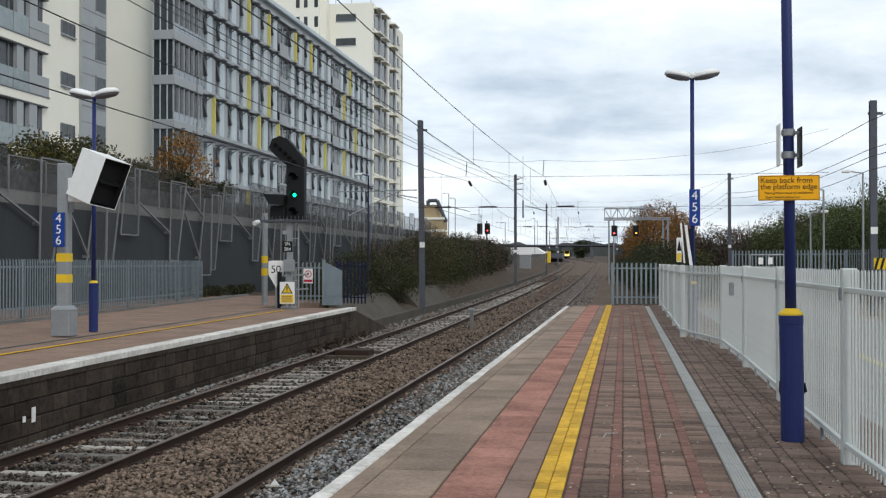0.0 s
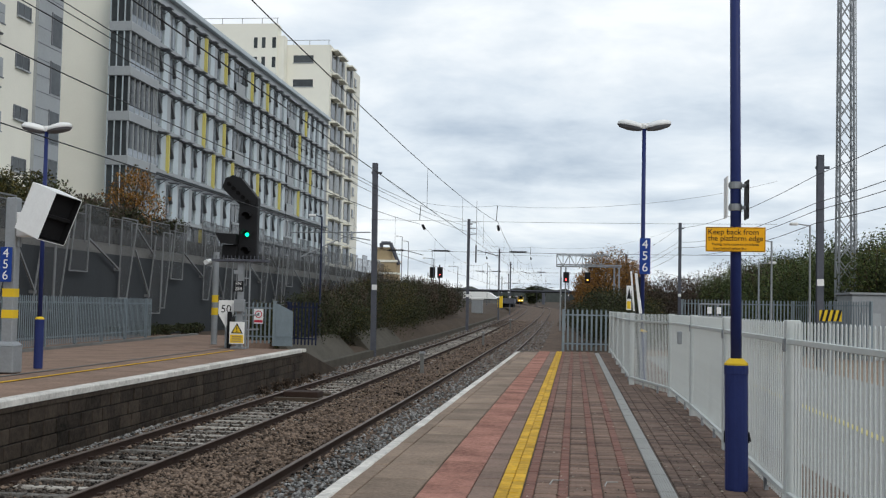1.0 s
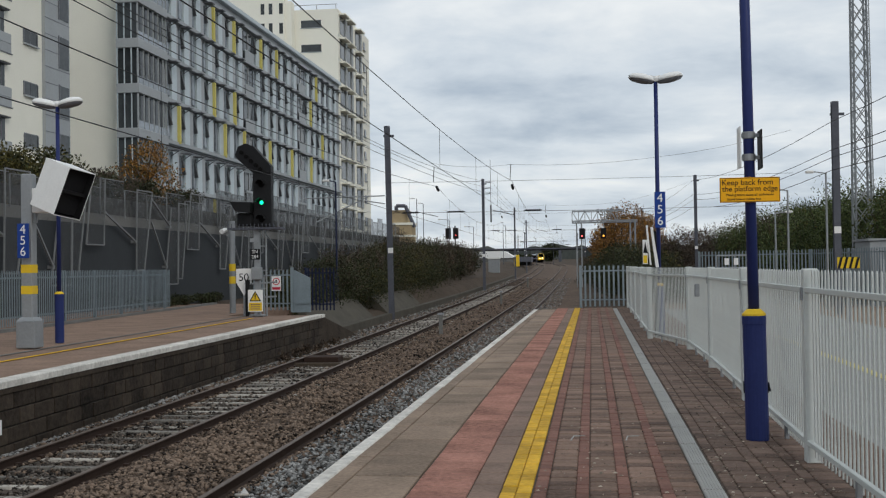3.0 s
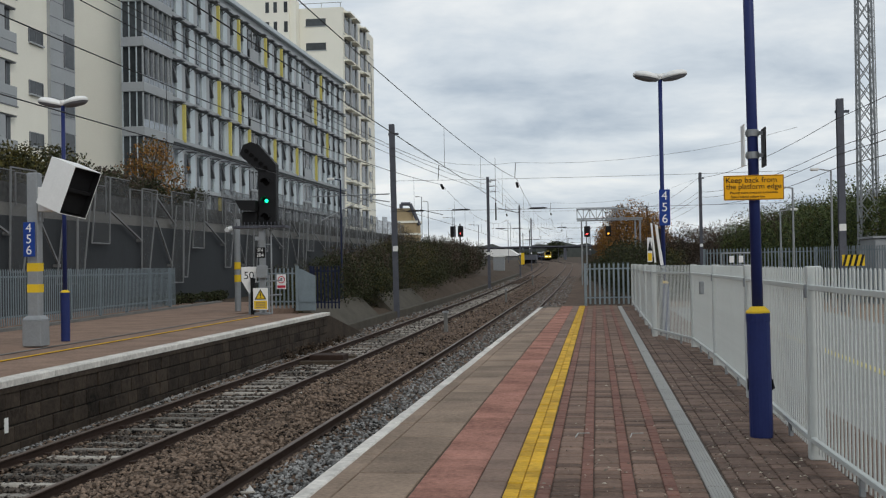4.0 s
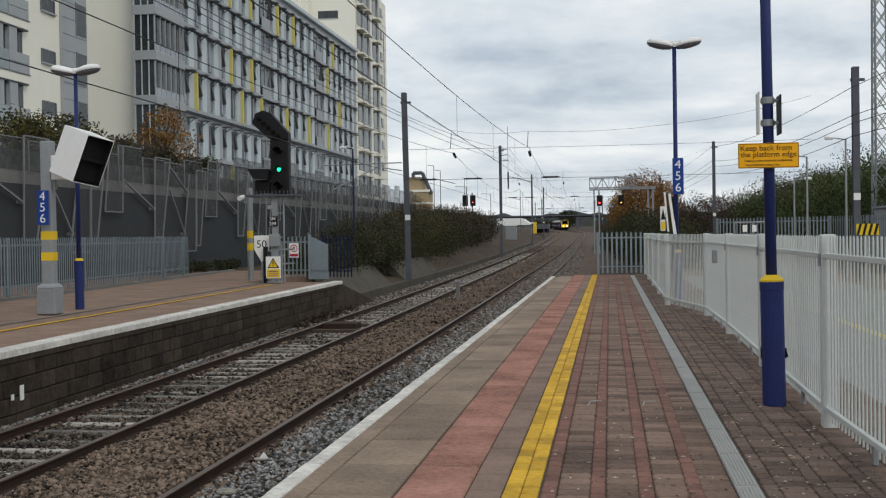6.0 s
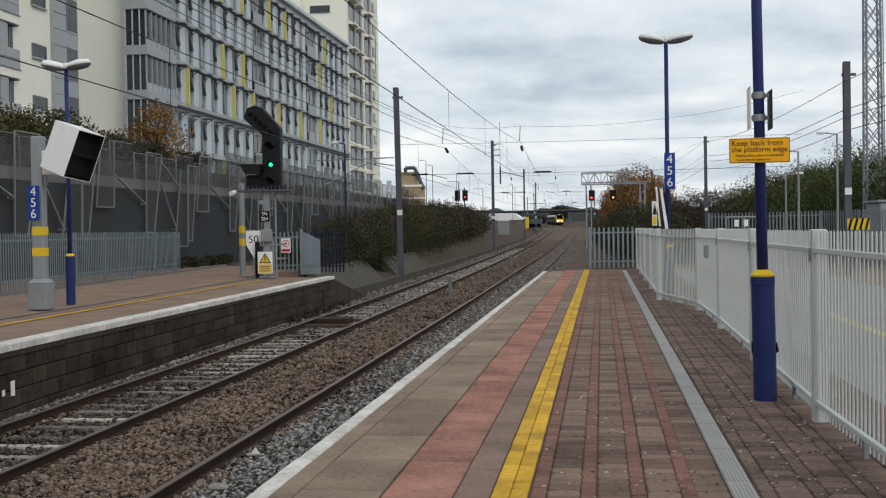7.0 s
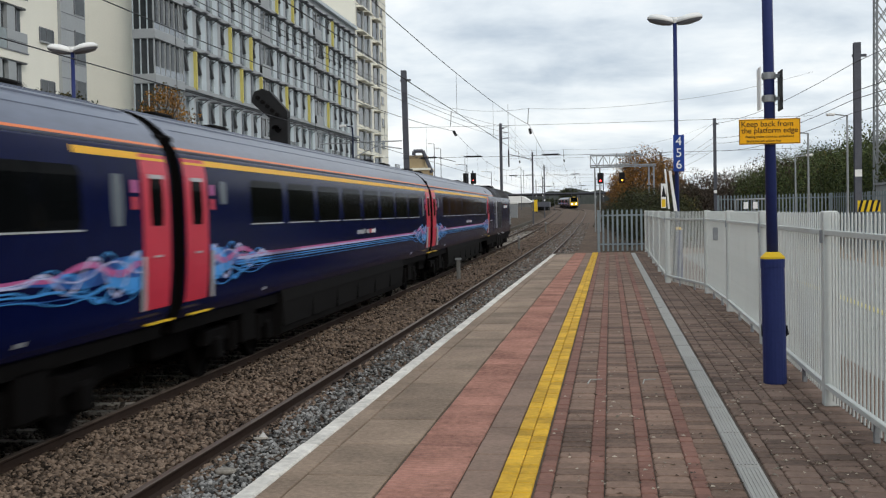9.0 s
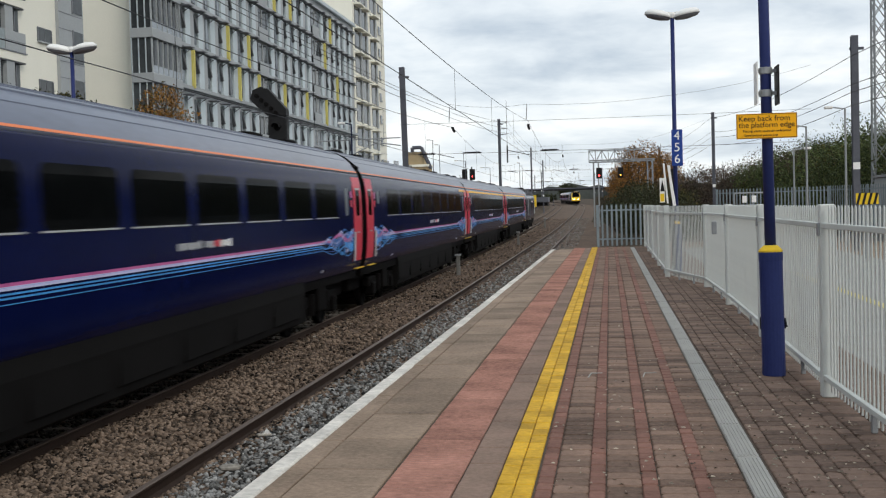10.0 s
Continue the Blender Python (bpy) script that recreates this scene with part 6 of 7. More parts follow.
def limbs(x, y, z, h, spread, n, seed, r=0.09):
    rng = random.Random(seed)
    s = Shape()
    s.tube((x, y, z), (x + 0.1, y, z + h * 0.45), r, r * 0.7, 8)
    for i in range(n):
        a = 6.28 * i / n + rng.uniform(-0.4, 0.4)
        k = rng.uniform(0.25, 0.45)
        p = Vector((x + 0.1 * k, y, z + h * k))
        q = p + Vector((math.cos(a) * spread * 0.5, math.sin(a) * spread * 0.5, h * 0.3))
        e = q + Vector((math.cos(a + 0.4) * spread * 0.4, math.sin(a + 0.4) * spread * 0.4, h * 0.28))
        s.tube(p, q, r * 0.5, r * 0.3, 6).tube(q, e, r * 0.3, r * 0.1, 5)
    return s


def plant(name, label, category, x, y, blobs, n, size, mat, seed, z0=None, group="", mat2=None):
    z = land(x, y) if z0 is None else z0
    root = thing(name, x, y, z, label=label, category=category, group=group)
    top = max(b[2] + b[5] for b in blobs)
    part("trunk", limbs(0, 0, -0.1, top * 0.95, max(b[3] for b in blobs), 7, seed, 0.05 + 0.015 * top), M_BARK, root)
    foliage("crown", blobs, n, size, mat, root, seed)
    if mat2:
        foliage("turning_leaves", [(b[0], b[1], b[2] + 0.15, b[3] * 0.95, b[4] * 0.95, b[5]) for b in blobs], n // 4, size, mat2, root, seed + 99)
    return root


rng = random.Random(77)


def clump(w, h, k):
    """Blobs for one shrub of that width and height."""
    out = []
    for i in range(k):
        a = rng.uniform(0, 6.28)
        d = rng.uniform(0, 0.42) * w
        r = rng.uniform(0.24, 0.38) * w
        zz = rng.uniform(0.25, 0.72) * h
        out.append((d * math.cos(a), d * math.sin(a), zz, r, r, min(r, h - zz) * rng.uniform(0.8, 1.1)))
    return out


# bushes on the bank beyond the far platform
y = 42.6
for i in range(22):
    y += rng.uniform(3.2, 5.2)
    wide = rng.uniform(2.6, 4.4)
    x = far_x(y) - rng.uniform(4.2, 5.2) - (0.5 if y < 52 else 0) - 0.0001 * (y - 40) ** 2 - 0.15
    h = float(np.interp(y, (46, 52, 58, 64, 70, 76, 82, 88, 100, 112, 136), (1.5, 2.1, 2.5, 2.7, 3.2, 3.7, 3.4, 3.1, 3.4, 3.7, 3.5))) * rng.uniform(0.62, 1.15)
    bush = plant("bank_bush", "dense dark green and brown bush on the railway bank", "bush", x, y, clump(wide, h, 9), 9500 if y < 90 else 5000, 0.045 if y < 90 else 0.07, M_LEAFY if 70 < y < 84 and i % 2 else M_LEAFR if y > 96 and i % 2 else M_LEAF, 100 + i, group="bank bushes", mat2=M_LEAFY if i % 3 == 0 else M_LEAFR)
    tw = Shape()
    for k in range(26):
        a, d, lean = rng.uniform(0, 6.28), rng.uniform(0.2, 1.7), rng.uniform(-0.35, 0.35)
        p = Vector((d * math.cos(a), d * math.sin(a), h * rng.uniform(0.6, 0.85)))
        q = p + Vector((lean, rng.uniform(-0.3, 0.3), rng.uniform(0.35, 0.9)))
        tw.tube(p, q, 0.018, 0.006, 4)
        for n in range(6):
            c = p.lerp(q, 0.3 + 0.14 * n)
            u = Vector((rng.uniform(-1, 1), rng.uniform(-1, 1), rng.uniform(-0.4, 0.8))).normalized() * 0.11
            w = u.cross(Vector((rng.uniform(-1, 1), rng.uniform(-1, 1), 1))).normalized() * 0.05
            tw.add([c, c + u * 0.5 + w, c + u, c + u * 0.5 - w], [(0, 1, 2, 3)])
    part("loose_sprigs", tw, M_LEAFR if i % 2 else M_LEAF, bush)
    if i % 2 == 0 and y > 60:
        plant("bank_bush", "dense dark green and brown bush on the railway bank", "bush", x - 3.0, y + 1.5, clump(3.4, h * rng.uniform(0.75, 1.2), 7), 5000, 0.06, M_LEAFR if i % 4 else M_LEAF, 150 + i, group="bank bushes", mat2=M_LEAF)
# shrubs on top of the wall
for i, (y, w, h, m1, m2) in enumerate(((40, 2.4, 1.9, M_LEAFY, M_LEAF), (42.3, 2.6, 2.1, M_LEAF, M_LEAFY), (44.6, 2.6, 2.0, M_LEAFY, M_LEAF), (47.5, 2.4, 1.6, M_LEAF, M_LEAFR), (50.0, 2.4, 1.7, M_LEAFR, M_LEAF), (52.5, 2.2, 1.5, M_LEAF, M_LEAFR), (57.5, 2.2, 1.3, M_LEAF, M_LEAFR), (36.5, 2.4, 1.2, M_LEAF, M_LEAFY))):
    plant("wall_top_shrub", "bushy shrub spilling over the concrete wall top", "shrub", -21.2, y, clump(w, h, 6), 2200, 0.075, m1, 200 + i, z0=4.4, group="shrubs on the wall", mat2=m2)
plant("autumn_tree", "small tree with thin orange-brown autumn leaves", "tree", -21.9, 55.3, [(0, 0, 2.5, 1.1, 1.1, 1.0), (0.5, 0.5, 1.7, 1.1, 1.0, 0.8), (-0.6, -0.4, 1.8, 1.0, 1.0, 0.9), (0.1, 0.2, 3.2, 0.7, 0.7, 0.5), (0, 0, 0.8, 1.2, 1.1, 0.6)], 3400, 0.07, M_LEAFO, 231, z0=4.4, mat2=M_LEAFY)
# weeds along the foot of the wall
for i in range(9):
    y = 47 + 1.2 * i
    plant("wall_weeds", "low green weeds at the foot of the wall", "weeds", WX + rng.uniform(0.5, 1.6), y, clump(1.1, 0.45, 4), 500, 0.06, M_LEAF, 240 + i, z0=0.0, group="weeds by the wall")
for i in range(6):
    y = 31.5 + 1.35 * i
    plant("dry_weeds", "dry straw-coloured weeds at the platform foot", "weeds", far_edge(min(y, 38)) + 0.3, y, clump(0.5, 0.4, 3), 160, 0.05, M_LEAFR, 250 + i, z0=RAIL - 0.2, group="weeds by the platform")
# shrubs right of the line
for i, (x, y, w, h) in enumerate(((1.7, 74, 3.6, 3.6), (2.8, 76, 3.6, 3.9), (1.3, 80, 3.0, 3.2), (4.6, 82, 3.4, 3.4), (2.0, 66, 3.0, 3.0), (4.0, 68, 3.0, 3.2), (1.5, 88, 3.0, 3.8), (2.6, 92, 3.4, 4.2))):
    plant("lineside_bush", "dark green bush beside the line", "bush", x, y, clump(w, h, 8), 5500, 0.06, M_LEAF, 260 + i, group="lineside bushes", mat2=M_LEAFY if i % 2 else None)
for i in range(11):
    y = 96 + 13 * i
    plant("lineside_bush", "low dark scrub along the edge of the ballast", "bush", near_x(y) + 4.6 + rng.uniform(0, 0.6), y, clump(2.8, 2.0 + 0.08 * i + rng.uniform(-0.4, 0.6), 7), 3200, 0.07, M_LEAF if i % 3 else M_LEAFR, 430 + i, group="lineside bushes")
for i, (x, y, w, h) in enumerate(((3.4, 140, 5.4, 10.6), (5.6, 146, 5.6, 11.2), (7.6, 152, 4.8, 9.0), (2.0, 148, 4.0, 8.6))):
    plant("autumn_tree", "rounded tree with orange autumn leaves", "tree", x, y, clump(w, h, 10), 9000, 0.10, M_LEAFO, 280 + i, group="autumn trees", mat2=M_LEAFR)
for i in range(9):
    x, y = 6.5 + 1.3 * i, 128 - 4.5 * i
    plant("brown_shrub", "leafless brown shrub on rising ground", "shrub", x, y, clump(4.4, 5.6 + 0.25 * i, 9), 5200, 0.08, M_LEAFR, 300 + i, group="brown shrubs", mat2=M_LEAF if i % 3 == 2 else None)
for i in range(26):
    u = i / 25
    row = i % 2
    x, y = 13.0 + 3.0 * u + 3.4 * row, 116 - 55 * u + 3 * row
    h = 6.1 + 1.3 * u + 0.7 * row + rng.uniform(-0.4, 0.3)
    plant("hill_tree", "dense green tree on the bank above the yard", "tree", x, y, clump(4.6, h, 11), 8500, 0.075, M_LEAFB, 330 + i, z0=min(land(x, y), 1.5), group="trees on the bank", mat2=M_LEAFY if i % 6 == 0 else (M_LEAF if i % 2 else None))
for i in range(14):
    x, y = 20 + 2.5 * i, 62 + 3 * (i % 3)
    plant("hill_tree", "dense green tree on the bank above the yard", "tree", x + 2, y, clump(5.4, 8.0, 9), 3000, 0.14, M_LEAFB, 370 + i, z0=0.5, group="trees on the bank")
# far woods along the horizon
fw = Shape()
rr = random.Random(9)
pts = []
for i in range(241):
    x = -900 + 7.5 * i
    pts.append((x, 900 + 30 * math.sin(i * 0.7), 7 + 5 * noise.noise(Vector((i * 0.21, 0, 0))) + rr.uniform(0, 3)))
fw.loft([[(x, y, -5), (x, y, z + 8), (x, y + 40, z + 6), (x, y + 40, -5)] for x, y, z in pts])
setting("backdrop", fw, M_FAR, "low hazy line of far woods on the horizon", "woods")
for i, (x, y, h) in enumerate(((-20, 560, 11.0), (-33, 562, 5), (-40, 556, 5), (-75, 560, 5), (-110, 500, 5))):
    plant("far_tree", "dark tree beyond the bridge", "tree", x, y, clump(8.5 if h > 6 else 13, h, 8), 1800, 0.6, M_LEAF, 400 + i, z0=2.5, group="far trees")


# ---- trains ----
def rounded(pts, steps=4):
    """A smooth curve through the points."""
    out = []
    for i in range(len(pts) - 1):
        p = [Vector(pts[max(0, min(len(pts) - 1, i + k))]) for k in (-1, 0, 1, 2)]
        for k in range(steps):
            u = k / steps
            v = 0.5 * (2 * p[1] + (p[2] - p[0]) * u + (2 * p[0] - 5 * p[1] + 4 * p[2] - p[3]) * u * u + (3 * p[1] - p[0] - 3 * p[2] + p[3]) * u ** 3)
            out.append((v.x, v.y))
    return out + [tuple(pts[-1])]


SIDE = rounded([(1.20, 1.05), (1.31, 1.25), (1.36, 1.7), (1.37, 2.2), (1.36, 2.75), (1.335, 3.08), (1.28, 3.27)])
ROOF = [(1.28, 3.27), (1.13, 3.52), (0.86, 3.74), (0.48, 3.88), (0.0, 3.94)]


def side_x(z):
    for (xa, za), (xb, zb) in zip(SIDE + ROOF[1:], SIDE[1:] + ROOF[1:]):
        if za <= z <= zb:
            return xa + (xb - xa) * (z - za) / (zb - za)
    return 1.3


def shell(y0, y1, pts, ends=True):
    full = [(x, z) for x, z in pts] + [(-x, z) for x, z in reversed(pts) if x > 0]
    return Shape().loft([[(x, y, z) for x, z in full] for y in (y0, y1)], ends=ends)


def patch(ya, yb, za, zb, lift=0.006, thick=0.02, n=5, cut=0.0):
    """A plate that lies on the curved body side (x > 0)."""
    s = Shape()
    rings = []
    for i in range(n):
        u = i / (n - 1)
        if cut and n > 4:
            u = (0, 0.05, 0.16, 0.84, 0.95, 1)[min(5, round(u * 5))] if n == 6 else u
        z = za + (zb - za) * u
        d = cut * (0.3 if n == 6 and i in (1, n - 2) else 1.0 if i in (0, n - 1) else 0.0)
        x = side_x(z)
        rings.append([(x - thick, ya + d, z), (x + lift, ya + d, z), (x + lift, yb - d, z), (x - thick, yb - d, z)])
    return s.loft(rings)


def ribbon(fz, fw, ya, yb, lift, n=60):
    s = Shape()
    rings = []
    for i in range(n + 1):
        y = ya + (yb - ya) * i / n
        z, w = fz(y), fw(y)
        rings.append([(side_x(z - w) + lift - 0.004, y, z - w), (side_x(z - w) + lift, y, z - w), (side_x(z + w) + lift, y, z + w), (side_x(z + w) + lift - 0.004, y, z + w)])
    return s.loft(rings)


def wheel_mesh():
    s = Shape()
    ring = lambda r, x: [(x, r * math.cos(2 * math.pi * i / 20), r * math.sin(2 * math.pi * i / 20)) for i in range(20)]
    return s.loft([ring(0.40, -0.07), ring(0.46, -0.065), ring(0.46, 0.0), ring(0.457, 0.06), ring(0.40, 0.065), ring(0.36, 0.03), ring(0.16, 0.03), ring(0.12, 0.09), ring(0.04, 0.09)]).mesh("wheel", M_TDARK)


WHEEL = wheel_mesh()


def bogie(parent, y, base=2.6):
    s = Shape()
    for sx in (-1, 1):
        s.box(sx * 0.98 - 0.09, sx * 0.98 + 0.09, y - base / 2 - 0.45, y + base / 2 + 0.45, 0.50, 0.74, 0.03)
        s.box(sx * 1.02 - 0.16, sx * 1.02 + 0.16, y - 0.35, y + 0.35, 0.38, 0.95, 0.04)
        for q in (-1, 1):
            s.box(sx * 1.02 - 0.12, sx * 1.02 + 0.12, y + q * base / 2 - 0.17, y + q * base / 2 + 0.17, 0.28, 0.62, 0.04)
            s.tube((sx * 1.05, y + q * 0.62, 0.35), (sx * 1.05, y + q * 0.62, 0.78), 0.12, n=10)
    s.box(-1.0, 1.0, y - 0.3, y + 0.3, 0.45, 0.75)
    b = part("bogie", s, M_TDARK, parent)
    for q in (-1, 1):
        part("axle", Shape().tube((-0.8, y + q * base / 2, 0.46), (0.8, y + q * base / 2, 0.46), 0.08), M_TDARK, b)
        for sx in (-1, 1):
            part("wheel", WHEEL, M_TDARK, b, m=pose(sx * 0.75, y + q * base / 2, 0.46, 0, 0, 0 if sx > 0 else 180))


def livery(parent, flip, y_end, tail):
    """Light trails that break from the door into lines along the waist. flip: the end that the waves start from."""
    e = y_end
    sgn = -flip

    def env(y):
        d = abs(y - e)
        return max(0.0, 1 - d / 2.9) ** 0.7 * min(1, d / 0.4 + 0.45)

    base = lambda y: 1.77
    # height, line half-width, paint, swing, waves per metre, phase, lift, extra half-width near the door
    trails = [(0.02, 0.012, M_TMID, 0.05, 1.3, 0.2, 0.003, 0.26), (0.065, 0.030, M_TPINK, 0.09, 1.7, 2.6, 0.006, 0.055), (0.015, 0.022, M_TLILAC, 0.25, 2.5, 1.2, 0.009, 0.020),
              (-0.095, 0.016, M_TCYAN, 0.06, 2.2, 4.0, 0.009, 0.020), (-0.145, 0.010, M_TMID, 0.03, 1.8, 1.0, 0.006, 0.0), (-0.165, 0.008, M_TCYAN, 0.05, 2.0, 2.2, 0.009, 0.006), (-0.045, 0.016, M_TCYAN, 0.23, 1.9, 0.2, 0.008, 0.035), (0.04, 0.008, M_TLILAC, 0.10, 1.6, 5.2, 0.0085, 0.010),
              (0.03, 0.008, M_TCYAN, 0.24, 2.2, 3.6, 0.007, 0.014)]
    part("livery_trail", ribbon(lambda y: 1.80 - 0.1 * abs(y - e), lambda y: 0.24 * max(0.02, 1 - abs(y - e) / 0.9) ** 0.6, min(e, e + sgn * 0.88), max(e, e + sgn * 0.88), 0.005, 12), M_TCYAN, parent)
    for dz, w, mat, amp, freq, ph, lift, wide in trails:
        reach = e + sgn * (tail if mat is not M_TMID else min(tail, 5.0))
        ya, yb = min(e, reach), max(e, reach)
        part("livery_trail", ribbon(lambda y: base(y) + dz * (0.8 + env(y)) + 1.25 * amp * env(y) * math.sin(freq * abs(y - e) * 2.1 + ph), lambda y: w * 0.6 + wide * env(y) * 0.5, ya, yb, lift, 150 if tail > 6 else 70), mat, parent)


def coach(label, stripe, group="coaches of the blue train"):
    root = thing("railway_coach", label=label, category="railway coach", group=group)
    h = 11.28
    body = part("body", shell(-h, h, SIDE, False), M_TBLUE, root, "glossy dark blue body side", True)
    part("roof", shell(-h + 0.01, h - 0.01, rounded(ROOF, 3), False), M_TROOF, root, "grey ribbed roof", True)
    for i in range(5):
        x = 0.25 + 0.2 * i
        
        zz = [q for q in ROOF]
        for k in range(len(zz) - 1):
            if zz[k + 1][0] <= x <= zz[k][0]:
                u = (zz[k][0] - x) / (zz[k][0] - zz[k + 1][0])
                zr = zz[k][1] + (zz[k + 1][1] - zz[k][1]) * u
        for sx in (-1, 1):
            part("roof_rib", Shape().box(sx * x - 0.012, sx * x + 0.012, -h + 0.3, h - 0.3, zr - 0.01, zr + 0.018), M_TROOF, root)
    for y in (-9.2, -6.6, 6.6, 9.2):
        part("roof_vent", Shape().box(-0.32, 0.32, y - 0.4, y + 0.4, 3.90, 4.0, 0.03), M_TDARK, root)
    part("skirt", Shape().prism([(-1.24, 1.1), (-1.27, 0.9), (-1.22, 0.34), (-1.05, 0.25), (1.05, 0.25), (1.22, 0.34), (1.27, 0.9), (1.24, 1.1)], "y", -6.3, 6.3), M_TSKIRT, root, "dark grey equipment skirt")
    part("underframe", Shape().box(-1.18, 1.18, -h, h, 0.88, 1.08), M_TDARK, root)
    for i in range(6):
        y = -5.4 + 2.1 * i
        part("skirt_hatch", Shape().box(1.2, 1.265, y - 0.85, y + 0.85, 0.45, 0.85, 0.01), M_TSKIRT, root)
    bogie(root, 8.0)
    bogie(root, -8.0)
    part("orange_line", ribbon(lambda y: 3.33, lambda y: 0.016, -h, h, 0.012, 1), M_TORANGE, root)
    if stripe:
        part("yellow_stripe", ribbon(lambda y: 3.165, lambda y: 0.042, -h + 0.1 if stripe == 1 else h - 2.6, h - 0.1, 0.006, 1), M_TSTRIPE, root)
    for i in range(8):
        y = -7.45 + 2.19 * i
        w = part("window", patch(y - 0.90, y + 0.90, 2.30, 2.99, 0.005, 0.02, 6, 0.11), M_TGLASS, root)
        part("window_sill", patch(y - 0.92, y + 0.92, 2.285, 2.305, 0.012, 0.02, 2), M_CHROME, w)
    for q in (-1, 1):
        d = part("door", patch(q * 10.80 - 0.42, q * 10.80 + 0.42, 1.29, 3.20, 0.01, 0.02, 9), M_TRED, root, "red slam door with a narrow window")
        part("door_window", patch(q * 10.80 - 0.2, q * 10.80 + 0.2, 2.32, 2.92, 0.016, 0.01, 5, 0.03), M_TGLASS, d)
        part("window_frame", patch(q * 10.80 - 0.22, q * 10.80 + 0.22, 2.90, 2.95, 0.022, 0.01, 2), M_CHROME, d)
        part("door_handle", patch(q * 10.80 - 0.12, q * 10.80 + 0.1, 1.93, 1.955, 0.03, 0.01, 2), M_CHROME, d)
        part("grab_rail", Shape().tube((1.38, q * 10.30, 1.3), (1.41, q * 10.30, 1.95), 0.025), M_CHROME, root)
        part("footstep", Shape().box(1.34, 1.40, q * 10.80 - 0.4, q * 10.80 + 0.4, 1.115, 1.135), M_TYEL, root, "yellow-edged door step")
        part("small_window", patch(q * 9.68 - 0.15, q * 9.68 + 0.15, 2.33 if q > 0 else 2.6, 2.93, 0.006, 0.02, 4, 0.03), M_TPALE, root)
        for k, (za, mat) in enumerate(((2.72, M_TPINK), (2.52, M_TRED))):
            part("door_notice", patch(q * 10.16 - 0.08, q * 10.16 + 0.08, za, za + 0.15, 0.006, 0.01, 3), mat, root)
        part("end_wall", shell(q * (h - 0.02) - 0.005, q * (h - 0.02) + 0.005, SIDE + ROOF[1:]), M_TDARK, root)
        part("end_panel", Shape().box(-1.2, 1.2, q * h - 0.06, q * h + 0.1, 1.0, 3.5, 0.03), M_TDARK, root)
        part("gangway", Shape().box(-0.55, 0.55, q * h - 0.1, q * h + 0.22, 1.15, 3.3, 0.05), M_BLACK, root)
        # added dark boxes: stand in for underbody shade, hide lit ballast beyond
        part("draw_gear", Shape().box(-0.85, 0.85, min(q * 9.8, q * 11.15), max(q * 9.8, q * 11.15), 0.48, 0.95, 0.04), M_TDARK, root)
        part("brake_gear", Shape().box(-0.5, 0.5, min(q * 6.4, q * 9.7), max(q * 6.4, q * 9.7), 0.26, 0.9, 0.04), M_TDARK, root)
        part("buffer", Shape().tube((0.87, q * h, 1.0), (0.87, q * (h + 0.16), 1.0), 0.1), M_TDARK, root)
        part("lamp_marker", patch(q * 7.55 - 0.09, q * 7.55 + 0.07, 1.20, 1.245, 0.012, 0.01, 2), M_CHROME, root)
    livery(root, 1, 10.28, 19.4)
    livery(root, -1, -10.28, 4.6)
    # brand lettering as plain bars
    for k in range(17):
        if k != 9:
            mat = M_TRED if k in (4, 5) else M_WHITE if k < 4 else M_CHROME
            part("brand_bar", patch(1.75 - 0.128 * k - 0.10, 1.75 - 0.128 * k, 1.955 + 0.01 * (k % 3), 2.055 + 0.018 * (k in (0, 4, 10)), 0.006, 0.01, 2), mat, root)
    return root


